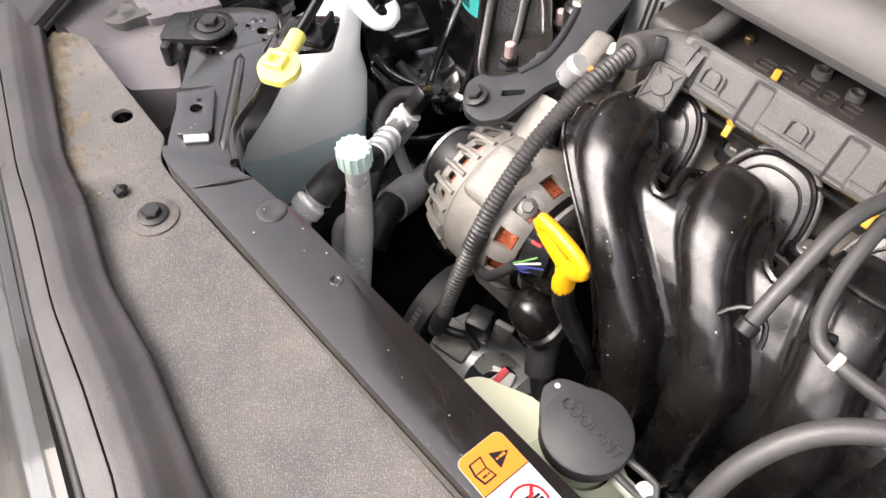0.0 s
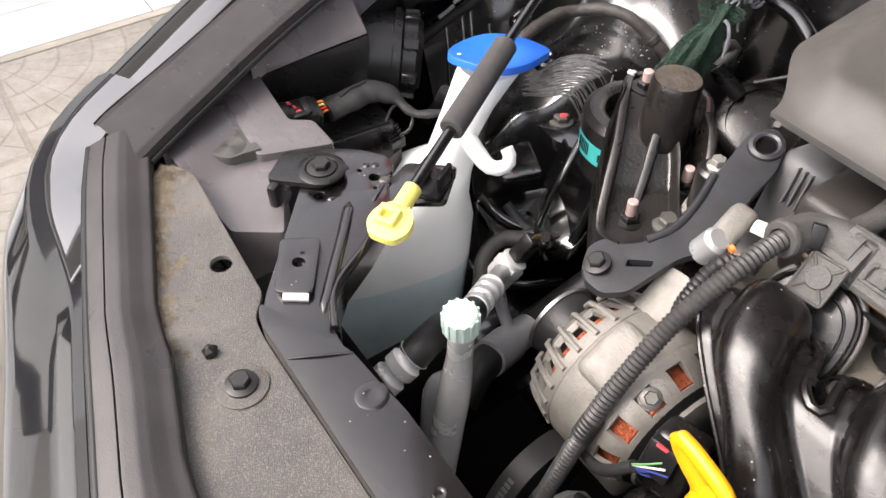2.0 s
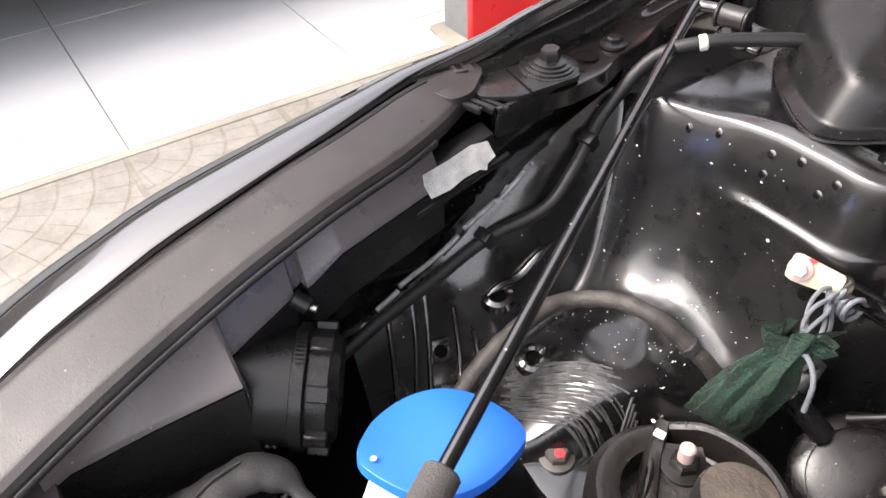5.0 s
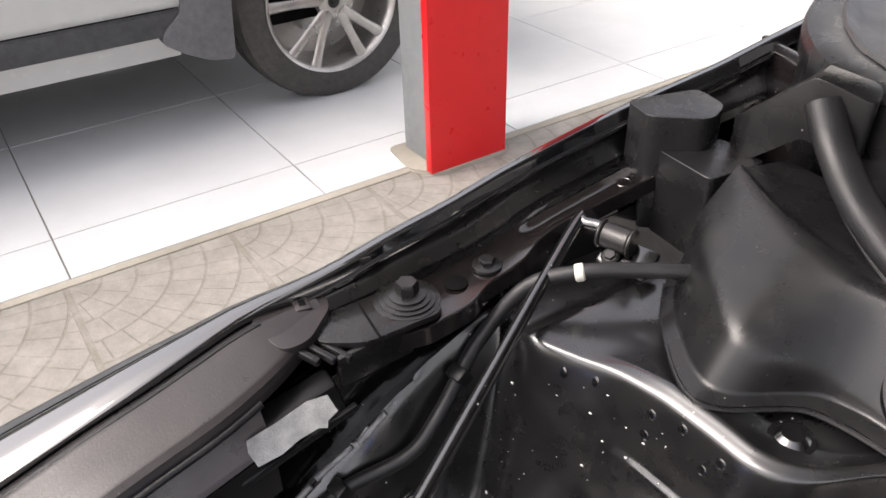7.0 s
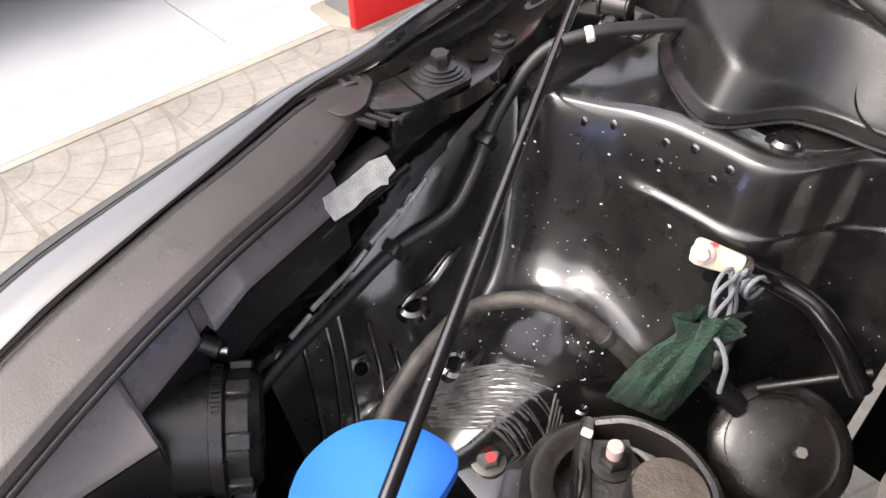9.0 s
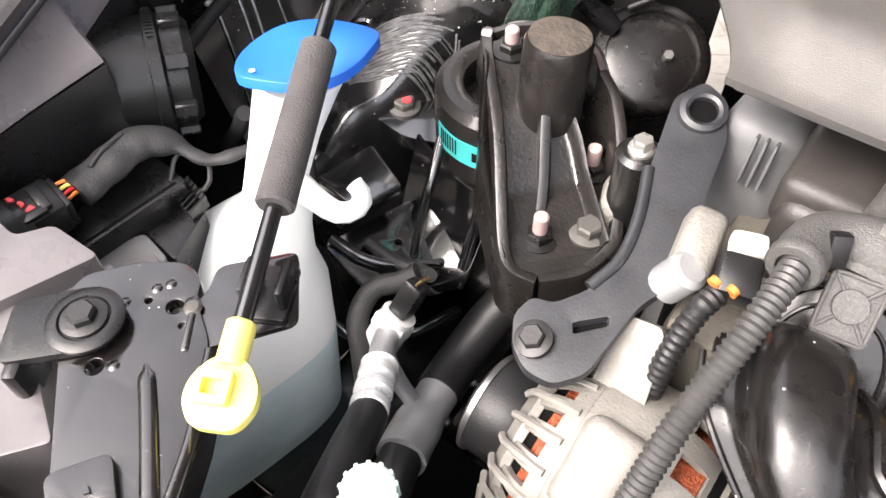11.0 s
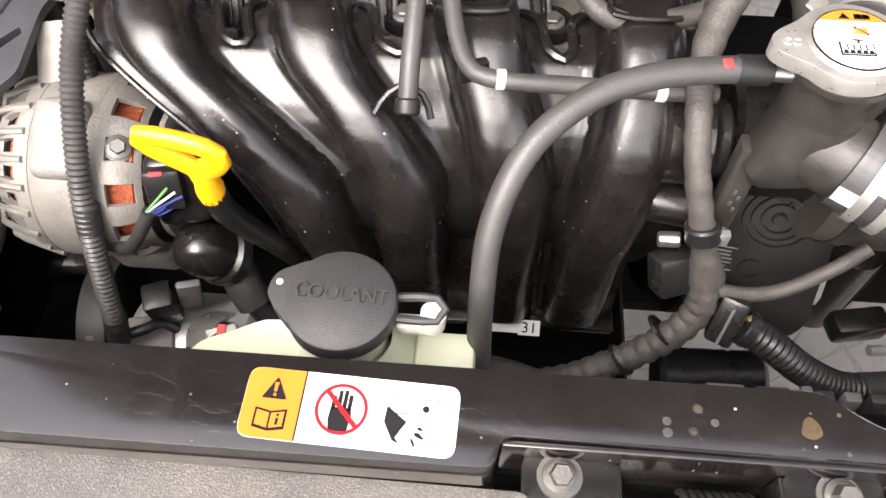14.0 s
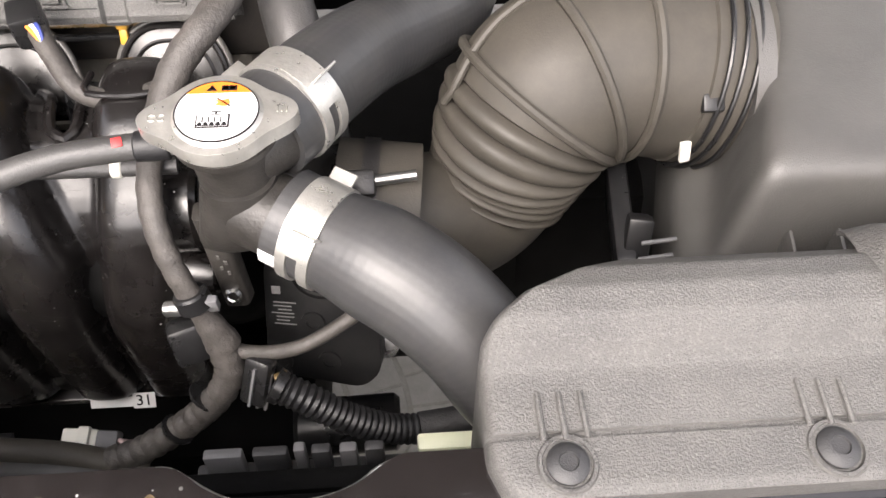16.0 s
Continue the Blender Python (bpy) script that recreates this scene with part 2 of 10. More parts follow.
def surface(name, colour, rough=0.5, metal=0.0, coat=0.0, grain=0.0, grain_scale=900.0, blotch=0.15, blotch_scale=18.0, rough_var=0.1,
            dust=0.0, dust_colour=(0.35, 0.33, 0.3), specks=0.0, scratch=0.0, second=None, trans=0.0, alpha=1.0, sheen=0.0, speckle=0.0, random_tint=0.0, shine=0.5, glow_through=0.0, coat_rough=0.06):
    """A surface with blotches, dust, fine grain, specks and scratches in object space, in metres."""
    mat = bpy.data.materials.new(name)
    mat.use_nodes = True
    t = mat.node_tree
    b = t.nodes["Principled BSDF"]
    link = t.links.new
    geo = t.nodes.new("ShaderNodeTexCoord")

    def noise_tex(scale, detail=4, rough_=0.6):
        n = t.nodes.new("ShaderNodeTexNoise")
        n.inputs["Scale"].default_value, n.inputs["Detail"].default_value, n.inputs["Roughness"].default_value = scale, detail, rough_
        link(geo.outputs["Object"], n.inputs["Vector"])
        return n.outputs["Fac"]

    def remap(src, a, bb, c, d):
        r = t.nodes.new("ShaderNodeMapRange")
        for key, v in (("From Min", a), ("From Max", bb), ("To Min", c), ("To Max", d)):
            r.inputs[key].default_value = v
        link(src, r.inputs["Value"])
        return r.outputs["Result"]

    def mix(fac, c1, c2, kind="MIX"):
        m = t.nodes.new("ShaderNodeMix")
        m.data_type, m.blend_type = "RGBA", kind
        if hasattr(fac, "node"):
            link(fac, m.inputs[0])
        else:
            m.inputs[0].default_value = fac
        for sock, c in ((m.inputs[6], c1), (m.inputs[7], c2)):
            if hasattr(c, "node"):
                link(c, sock)
            else:
                sock.default_value = (*c, 1)
        return m.outputs[2]

    low = tuple(max(0, c * (1 - blotch)) for c in colour)
    high = tuple(min(1, c * (1 + blotch)) for c in (second or colour))
    big = noise_tex(blotch_scale, 5)
    col = mix(remap(big, 0.3, 0.7, 0, 1), low, high)
    if random_tint:
        info = t.nodes.new("ShaderNodeObjectInfo")
        col = mix(remap(info.outputs["Random"], 0, 1, 0, random_tint), col, tuple(c * 0.6 for c in colour))
    if speckle:
        fine = noise_tex(grain_scale * 0.8, 2, 0.5)
        col = mix(remap(fine, 0.5, 0.72, 0, speckle), col, tuple(min(1, c * 3.2 + 0.02) for c in colour))
    if dust:
        d = noise_tex(blotch_scale * 2.3, 8, 0.75)
        col = mix(remap(d, 0.42, 0.75, 0, dust), col, dust_colour)
    if specks:
        v = t.nodes.new("ShaderNodeTexVoronoi")
        v.inputs["Scale"].default_value = 75
        link(geo.outputs["Object"], v.inputs["Vector"])
        pick = t.nodes.new("ShaderNodeMath")
        pick.operation = "MULTIPLY"
        link(remap(v.outputs["Distance"], 0.03, 0.06, specks, 0), pick.inputs[0])
        link(remap(v.outputs["Color"], 0.55, 0.62, 0, 1), pick.inputs[1])
        col = mix(pick.outputs[0], col, (0.6, 0.6, 0.58))
        v2 = t.nodes.new("ShaderNodeTexVoronoi")
        v2.inputs["Scale"].default_value = 210
        link(geo.outputs["Object"], v2.inputs["Vector"])
        pick2 = t.nodes.new("ShaderNodeMath")
        pick2.operation = "MULTIPLY"
        link(remap(v2.outputs["Distance"], 0.06, 0.13, specks, 0), pick2.inputs[0])
        chosen = t.nodes.new("ShaderNodeMath")
        chosen.operation = "MULTIPLY"
        link(remap(v2.outputs["Color"], 0.66, 0.70, 0, 1), chosen.inputs[0])
        link(remap(noise_tex(22, 2), 0.5, 0.62, 0, 1), chosen.inputs[1])
        link(chosen.outputs[0], pick2.inputs[1])
        col = mix(pick2.outputs[0], col, (0.5, 0.5, 0.48))
    link(col, b.inputs["Base Color"])
    rr = remap(noise_tex(blotch_scale * 1.7, 6), 0.3, 0.7, max(0.02, rough - rough_var), min(1, rough + rough_var))
    link(rr, b.inputs["Roughness"])
    b.inputs["Metallic"].default_value = metal
    b.inputs["Specular IOR Level"].default_value = shine
    b.inputs["Coat IOR"].default_value = 1.5 + 0.25 * max(0, shine - 0.5) * 2
    b.inputs["Coat Weight"].default_value = coat
    b.inputs["Coat Roughness"].default_value = coat_rough
    b.inputs["Transmission Weight"].default_value = trans
    b.inputs["Alpha"].default_value = alpha
    b.inputs["Sheen Weight"].default_value = sheen
    if glow_through:
        thin = t.nodes.new("ShaderNodeBsdfTranslucent")
        link(col, thin.inputs["Color"])
        blend = t.nodes.new("ShaderNodeMixShader")
        blend.inputs[0].default_value = glow_through
        link(b.outputs[0], blend.inputs[1])
        link(thin.outputs[0], blend.inputs[2])
        link(blend.outputs[0], t.nodes["Material Output"].inputs["Surface"])
    height = None
    if grain:
        height = remap(noise_tex(grain_scale, 3, 0.6), 0, 1, 0, grain)
    if scratch:
        w = t.nodes.new("ShaderNodeTexNoise")
        w.inputs["Scale"].default_value, w.inputs["Detail"].default_value = 40, 8
        w.inputs["Distortion"].default_value = 2.5
        link(geo.outputs["Object"], w.inputs["Vector"])
        s = remap(w.outputs["Fac"], 0.495, 0.505, 0, scratch)
        if height is None:
            height = s
        else:
            a = t.nodes.new("ShaderNodeMath")
            link(height, a.inputs[0])
            link(s, a.inputs[1])
            height = a.outputs[0]
    if height is not None:
        bump = t.nodes.new("ShaderNodeBump")
        bump.inputs["Strength"].default_value = 1.0
        bump.inputs["Distance"].default_value = 0.001
        link(height, bump.inputs["Height"])
        link(bump.outputs["Normal"], b.inputs["Normal"])
    M[name] = mat
    return mat


surface("gloss_plastic", (0.0055, 0.0046, 0.0046), 0.27, grain=0.04, grain_scale=500, dust=0.025, specks=0.8, rough_var=0.08, shine=0.55, scratch=0.03)
surface("bracket_steel", (0.021, 0.022, 0.025), 0.38, grain=0.15, grain_scale=700, dust=0.15, dust_colour=(0.08, 0.078, 0.075), blotch=0.25, blotch_scale=50, shine=0.5)
surface("duct_plastic", (0.016, 0.015, 0.015), 0.30, grain=0.02, grain_scale=1200, dust=0.12, dust_colour=(0.09, 0.085, 0.078), blotch=0.2, blotch_scale=45, shine=0.85)
surface("amber_plastic", (0.50, 0.27, 0.03), 0.42, blotch=0.15, blotch_scale=200)
surface("rocker_plastic", (0.030, 0.027, 0.025), 0.42, grain=0.2, grain_scale=900, dust=0.3, dust_colour=(0.075, 0.066, 0.056), shine=0.4)
surface("oil_brown", (0.135, 0.078, 0.022), 0.3, grain=0.3, grain_scale=300, blotch=0.5, blotch_scale=60, shine=0.5)
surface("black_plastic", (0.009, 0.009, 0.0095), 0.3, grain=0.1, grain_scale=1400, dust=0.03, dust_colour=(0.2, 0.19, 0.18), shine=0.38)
surface("matt_plastic", (0.026, 0.026, 0.027), 0.5, grain=0.25, grain_scale=1500, dust=0.1, dust_colour=(0.12, 0.115, 0.11))
surface("grey_plastic", (0.10, 0.10, 0.103), 0.5, grain=0.2, grain_scale=1200, dust=0.1, dust_colour=(0.2, 0.19, 0.18))
# base colour lightened to carry sky sheen on the lamp top
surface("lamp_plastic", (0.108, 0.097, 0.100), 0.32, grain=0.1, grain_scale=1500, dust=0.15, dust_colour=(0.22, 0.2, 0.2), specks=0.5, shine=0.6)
surface("cover_plastic", (0.070, 0.067, 0.064), 0.46, grain=0.9, grain_scale=1300, speckle=0.5, dust=0.38, dust_colour=(0.25, 0.215, 0.175), blotch=0.15, blotch_scale=7)
surface("tan_dirt", (0.27, 0.225, 0.165), 0.9, grain=1.2, grain_scale=700, blotch=0.35, blotch_scale=90, alpha=0.15, shine=0.1)
surface("trim_plastic", (0.0221, 0.0190, 0.0194), 0.34, grain=0.1, grain_scale=900, dust=0.1, dust_colour=(0.12, 0.1, 0.095), blotch=0.25, specks=0.3, shine=0.4)
surface("trough_plastic", (0.045, 0.045, 0.047), 0.45, grain=0.2, grain_scale=1200, dust=0.12, dust_colour=(0.14, 0.135, 0.13))
surface("bracket_steel", (0.021, 0.022, 0.025), 0.38, grain=0.15, grain_scale=700, dust=0.15, dust_colour=(0.08, 0.078, 0.075), blotch=0.25, blotch_scale=50, shine=0.5)
surface("duct_plastic", (0.066, 0.064, 0.061), 0.45, grain=0.8, grain_scale=1000, speckle=0.2, dust=0.12, dust_colour=(0.2, 0.19, 0.17))
surface("box_plastic", (0.058, 0.056, 0.053), 0.42, grain=0.3, grain_scale=1100, dust=0.1, dust_colour=(0.11, 0.10, 0.09), shine=0.5)
surface("harness_tape", (0.040, 0.036, 0.033), 0.6, grain=0.6, grain_scale=500, dust=0.3, dust_colour=(0.11, 0.1, 0.085), blotch=0.4, blotch_scale=60)
surface("cowl_plastic", (0.0070, 0.0070, 0.0075), 0.28, grain=0.08, grain_scale=1400, dust=0.02, specks=0.3, shine=0.42)
surface("neck_metal", (0.024, 0.022, 0.020), 0.42, metal=0.1, grain=0.25, grain_scale=500, dust=0.2, dust_colour=(0.08, 0.072, 0.062), blotch=0.35, blotch_scale=50)
surface("engine_cover", (0.070, 0.066, 0.062), 0.46, grain=0.3, grain_scale=1500, dust=0.15, dust_colour=(0.15, 0.14, 0.13))
surface("seal_rubber", (0.036, 0.033, 0.033), 0.36, grain=0.12, grain_scale=900, dust=0.1, dust_colour=(0.13, 0.11, 0.10), blotch=0.25)
surface("rubber", (0.012, 0.012, 0.013), 0.4, grain=0.2, grain_scale=900, dust=0.08, dust_colour=(0.09, 0.085, 0.08), shine=0.4)
surface("grey_rubber", (0.040, 0.039, 0.038), 0.42, grain=0.25, grain_scale=800, dust=0.2, dust_colour=(0.14, 0.13, 0.125))
surface("hose_rubber", (0.030, 0.030, 0.031), 0.42, grain=0.06, grain_scale=600, dust=0.2, dust_colour=(0.10, 0.094, 0.082), shine=0.5, rough_var=0.06)
surface("bellows_rubber", (0.040, 0.036, 0.030), 0.56, grain=0.12, grain_scale=700, dust=0.3, dust_colour=(0.085, 0.075, 0.060), shine=0.3)
surface("foam", (0.045, 0.042, 0.042), 0.85, grain=0.9, grain_scale=900, dust=0.3, dust_colour=(0.13, 0.12, 0.11))
surface("cloth_tape", (0.018, 0.018, 0.019), 0.62, grain=0.5, grain_scale=700, dust=0.2, dust_colour=(0.09, 0.085, 0.08))
surface("paint", (0.0035, 0.0035, 0.004), 0.2, coat=1.0, specks=0.7, dust=0.01, rough_var=0.05, shine=0.8, coat_rough=0.1)
surface("paint_dusty", (0.004, 0.004, 0.0045), 0.30, coat=0.9, specks=1.0, dust=0.03, rough_var=0.08, shine=0.7, coat_rough=0.14)
surface("body_paint", (0.006, 0.006, 0.007), 0.06, coat=1.0, rough_var=0.02, shine=1.0, coat_rough=0.02)
surface("bar_paint", (0.0068, 0.0054, 0.0054), 0.18, coat=0.55, coat_rough=0.12, specks=0.8, dust=0.05, dust_colour=(0.12, 0.105, 0.10), shine=0.6, rough_var=0.08, scratch=0.03)
surface("throttle_plastic", (0.009, 0.009, 0.0095), 0.5, grain=0.2, grain_scale=1200, dust=0.03, shine=0.22)
surface("dull_print", (0.07, 0.068, 0.062), 0.6)
surface("dark_metal", (0.008, 0.008, 0.008), 0.3, coat=0.2, grain=0.3, grain_scale=300, dust=0.06, dust_colour=(0.1, 0.075, 0.055), shine=0.4)
surface("cast_black", (0.011, 0.010, 0.0095), 0.32, grain=0.5, grain_scale=350, dust=0.14, dust_colour=(0.08, 0.055, 0.04), coat=0.35)
surface("rusty_top", (0.05, 0.042, 0.034), 0.7, grain=1.2, grain_scale=260, dust=0.6, dust_colour=(0.1, 0.072, 0.05), blotch=0.5, blotch_scale=60)
surface("cast_aluminium", (0.20, 0.19, 0.172), 0.58, metal=0.22, grain=0.6, grain_scale=500, dust=0.4, dust_colour=(0.2, 0.18, 0.158), blotch=0.3, blotch_scale=40)
surface("aluminium", (0.86, 0.86, 0.85), 0.22, metal=0.3, grain=0.12, grain_scale=300, dust=0.04, dust_colour=(0.5, 0.5, 0.49), shine=1.0)
surface("dull_aluminium", (0.42, 0.425, 0.43), 0.34, metal=0.5, grain=0.2, grain_scale=300, dust=0.12, dust_colour=(0.2, 0.2, 0.2))
surface("zinc", (0.15, 0.145, 0.135), 0.4, metal=0.6, grain=0.2, grain_scale=500, dust=0.2, dust_colour=(0.1, 0.09, 0.08))
surface("bolt_grey", (0.09, 0.085, 0.078), 0.42, metal=0.5, grain=0.3, grain_scale=400, dust=0.3, dust_colour=(0.07, 0.06, 0.05))
surface("black_bolt", (0.022, 0.021, 0.021), 0.36, metal=0.3, grain=0.2, grain_scale=600, dust=0.15, dust_colour=(0.1, 0.095, 0.09))
surface("steel", (0.4, 0.4, 0.39), 0.3, metal=0.95, dust=0.15, dust_colour=(0.25, 0.24, 0.22))
surface("clamp_zinc", (0.48, 0.47, 0.44), 0.34, metal=0.75, grain=0.2, grain_scale=400, dust=0.2, dust_colour=(0.38, 0.33, 0.25), blotch=0.15, blotch_scale=90)
surface("copper", (0.27, 0.060, 0.022), 0.32, metal=0.5, grain=1.2, grain_scale=700, blotch=0.5, blotch_scale=200)
surface("red_paint", (0.62, 0.05, 0.06), 0.6)
surface("pink_paint", (0.5, 0.36, 0.34), 0.5, metal=0.2, dust=0.3, dust_colour=(0.3, 0.27, 0.25))
surface("milk_plastic", (0.90, 0.92, 0.91), 0.42, grain=0.1, grain_scale=300, blotch=0.03, glow_through=0.3)
surface("milk_liquid", (0.70, 0.86, 0.90), 0.42, grain=0.1, grain_scale=300, blotch=0.05, second=(0.80, 0.91, 0.93), glow_through=0.3)
surface("tank_plastic", (0.62, 0.64, 0.47), 0.4, grain=0.15, grain_scale=300, blotch=0.06)
surface("white_nylon", (0.56, 0.55, 0.49), 0.45, blotch=0.08)
surface("blue_plastic", (0.012, 0.13, 0.62), 0.4, blotch=0.08, grain=0.1)
surface("yellow_plastic", (0.80, 0.73, 0.19), 0.34, blotch=0.1, trans=0.15)
surface("dipstick_yellow", (0.80, 0.38, 0.008), 0.38, blotch=0.05)
surface("green_velvet", (0.0012, 0.022, 0.010), 0.6, grain=2.2, grain_scale=420, sheen=0.08, blotch=0.7, blotch_scale=70)
surface("lug_cream", (0.40, 0.36, 0.27), 0.45, blotch=0.15, blotch_scale=150)
surface("grey_cord", (0.13, 0.14, 0.155), 0.8, grain=0.8, grain_scale=900)
surface("teal_label", (0.06, 0.55, 0.52), 0.45)
surface("label_orange", (0.60, 0.165, 0.022), 0.55, blotch=0.05, shine=0.15)
surface("label_white", (0.62, 0.62, 0.61), 0.5, blotch=0.03, shine=0.2)
surface("label_black", (0.012, 0.011, 0.012), 0.6, shine=0.1)
surface("label_red", (0.55, 0.012, 0.018), 0.55, shine=0.12)
surface("print_grey", (0.16, 0.16, 0.16), 0.6, shine=0.2)
surface("old_label", (0.42, 0.42, 0.41), 0.6, blotch=0.25, blotch_scale=120, grain=0.6)
surface("water_mark", (0.045, 0.044, 0.041), 0.4, blotch=0.4, blotch_scale=300)
surface("brass", (0.16, 0.11, 0.05), 0.4, metal=0.6)
surface("wire_orange", (0.75, 0.2, 0.04), 0.45)
surface("wire_red", (0.65, 0.03, 0.03), 0.45)
surface("wire_blue", (0.03, 0.045, 0.20), 0.45)
surface("wire_green", (0.10, 0.26, 0.08), 0.45)
surface("wire_white", (0.7, 0.7, 0.68), 0.45)
surface("svc_green", (0.54, 0.68, 0.62), 0.4)
# pale colour in place of the highlight on the black panel seam
surface("seam_glint", (0.30, 0.30, 0.305), 0.4, grain=0.5, grain_scale=300, blotch=0.4, blotch_scale=70)
surface("sealant", (0.09, 0.09, 0.092), 0.4, grain=0.9, grain_scale=160, blotch=0.6, blotch_scale=120)
surface("gold_stain", (0.06, 0.042, 0.022), 0.35, blotch=0.4, blotch_scale=400)
surface("collar_grey", (0.05, 0.048, 0.045), 0.36, grain=0.2, dust=0.3)
surface("head_metal", (0.18, 0.165, 0.14), 0.5, metal=0.4, grain=0.6, grain_scale=300, dust=0.3, dust_colour=(0.1, 0.085, 0.06))
surface("white_tile", (0.52, 0.532, 0.535), 0.16, blotch=0.05, blotch_scale=3, rough_var=0.05, random_tint=0.08)
surface("grout", (0.22, 0.21, 0.19), 0.8, grain=0.5)
surface("concrete", (0.27, 0.25, 0.21), 0.85, grain=2.5, grain_scale=120, blotch=0.3, blotch_scale=4, dust=0.3, dust_colour=(0.2, 0.17, 0.13))
surface("red_board", (0.60, 0.006, 0.010), 0.35, blotch=0.03)
surface("grey_paint", (0.19, 0.2, 0.205), 0.5, blotch=0.06)
surface("white_paint", (0.75, 0.76, 0.75), 0.2, coat=0.6, blotch=0.02)
surface("tyre", (0.035, 0.033, 0.031), 0.7, grain=0.4, grain_scale=200, dust=0.25, dust_colour=(0.13, 0.12, 0.1))
surface("cladding", (0.085, 0.088, 0.095), 0.5, grain=0.3, dust=0.15)
surface("rim_metal", (0.42, 0.4, 0.38), 0.35, metal=0.8)
surface("render_wall", (0.6, 0.59, 0.56), 0.8, blotch=0.08, blotch_scale=2, grain=1.0, grain_scale=150)
# near-black that puts the shade of holes, gaps and bay depths into colour
surface("pit_shade", (0.002, 0.002, 0.002), 0.8, grain=0.3, dust=0.03, dust_colour=(0.01, 0.01, 0.01), shine=0.1)
surface("glass_dark", (0.02, 0.022, 0.025), 0.05, coat=1.0)


def paving_material():
    """Stamped concrete: square slabs with fans of small stones."""
    mat = bpy.data.materials.new("stamped_paving")
    mat.use_nodes = True
    t = mat.node_tree
    b = t.nodes["Principled BSDF"]
    link = t.links.new
    tc = t.nodes.new("ShaderNodeTexCoord")

    def math_node(op, a, c=None):
        n = t.nodes.new("ShaderNodeMath")
        n.operation = op
        for k, v in enumerate((a, c)):
            if v is None:
                continue
            if hasattr(v, "node"):
                link(v, n.inputs[k])
            else:
                n.inputs[k].default_value = v
        return n.outputs[0]

    sep = t.nodes.new("ShaderNodeSeparateXYZ")
    link(tc.outputs["Object"], sep.inputs[0])
    cell = 0.42
    u = math_node("FRACT", math_node("DIVIDE", sep.outputs[0], cell))
    v = math_node("FRACT", math_node("DIVIDE", sep.outputs[1], cell))
    rad = math_node("SQRT", math_node("ADD", math_node("MULTIPLY", u, u), math_node("MULTIPLY", v, v)))
    ring = math_node("FRACT", math_node("MULTIPLY", rad, 5.0))
    row = math_node("FLOOR", math_node("MULTIPLY", rad, 5.0))
    ang = math_node("ARCTAN2", v, u)
    spoke = math_node("FRACT", math_node("ADD", math_node("MULTIPLY", math_node("MULTIPLY", ang, math_node("ADD", row, 1.5)), 1.15), math_node("MULTIPLY", row, 0.5)))

    def groove(x, w):
        d = math_node("MINIMUM", x, math_node("SUBTRACT", 1.0, x))
        r = t.nodes.new("ShaderNodeMapRange")
        r.inputs["From Min"].default_value, r.inputs["From Max"].default_value = w * 0.4, w
        link(d, r.inputs["Value"])
        return r.outputs["Result"]

    joints = math_node("MINIMUM", math_node("MINIMUM", groove(ring, 0.05), groove(spoke, 0.045)), math_node("MINIMUM", groove(u, 0.022), groove(v, 0.022)))
    n = t.nodes.new("ShaderNodeTexNoise")
    n.inputs["Scale"].default_value, n.inputs["Detail"].default_value, n.inputs["Roughness"].default_value = 9, 10, 0.8
    link(tc.outputs["Object"], n.inputs["Vector"])
    fine = t.nodes.new("ShaderNodeTexNoise")
    fine.inputs["Scale"].default_value, fine.inputs["Detail"].default_value = 160, 4
    link(tc.outputs["Object"], fine.inputs["Vector"])
    ramp = t.nodes.new("ShaderNodeValToRGB")
    ramp.color_ramp.elements[0].position, ramp.color_ramp.elements[0].color = 0.3, (0.165, 0.152, 0.13, 1)
    ramp.color_ramp.elements[1].position, ramp.color_ramp.elements[1].color = 0.7, (0.285, 0.268, 0.243, 1)
    link(n.outputs["Fac"], ramp.inputs[0])
    mixed = t.nodes.new("ShaderNodeMix")
    mixed.data_type = "RGBA"
    worn = t.nodes.new("ShaderNodeMapRange")
    worn.inputs["From Min"].default_value, worn.inputs["From Max"].default_value = 0.38, 0.66
    worn.inputs["To Min"].default_value, worn.inputs["To Max"].default_value = 0.25, 0.9
    link(n.outputs["Fac"], worn.inputs["Value"])
    joints = math_node("MAXIMUM", joints, worn.outputs["Result"])
    link(joints, mixed.inputs[0])
    mixed.inputs[6].default_value = (0.15, 0.135, 0.108, 1)
    link(ramp.outputs[0], mixed.inputs[7])
    link(mixed.outputs[2], b.inputs["Base Color"])
    b.inputs["Roughness"].default_value = 0.85
    bump = t.nodes.new("ShaderNodeBump")
    bump.inputs["Distance"].default_value = 0.002
    link(math_node("ADD", joints, math_node("MULTIPLY", fine.outputs["Fac"], 0.5)), bump.inputs["Height"])
    link(bump.outputs["Normal"], b.inputs["Normal"])
    M["stamped_paving"] = mat


paving_material()

# ---- the place round the car ----
GROUND = -0.045

single("ground", sheet(lambda u, v: (-60 + 120 * u, -60 + 120 * v, GROUND - 0.012), 4, 4), M["concrete"], "pale worn concrete yard under the paving", "ground", kind="structure")
pavement = single("pavement", plate([(-2.115, -7.0), (3.4, -7.0), (3.4, 7.0), (-2.115, 7.0)], GROUND - 0.01, GROUND), M["stamped_paving"],
                  "beige stamped concrete paving with fan pattern", "pavement", kind="structure", angle=0)
# kerb strip between the paving and the tiles
kerb = thing("kerb", (-2.115, 0, GROUND), "narrow worn cement strip along the tiled floor", "kerb", kind="structure")
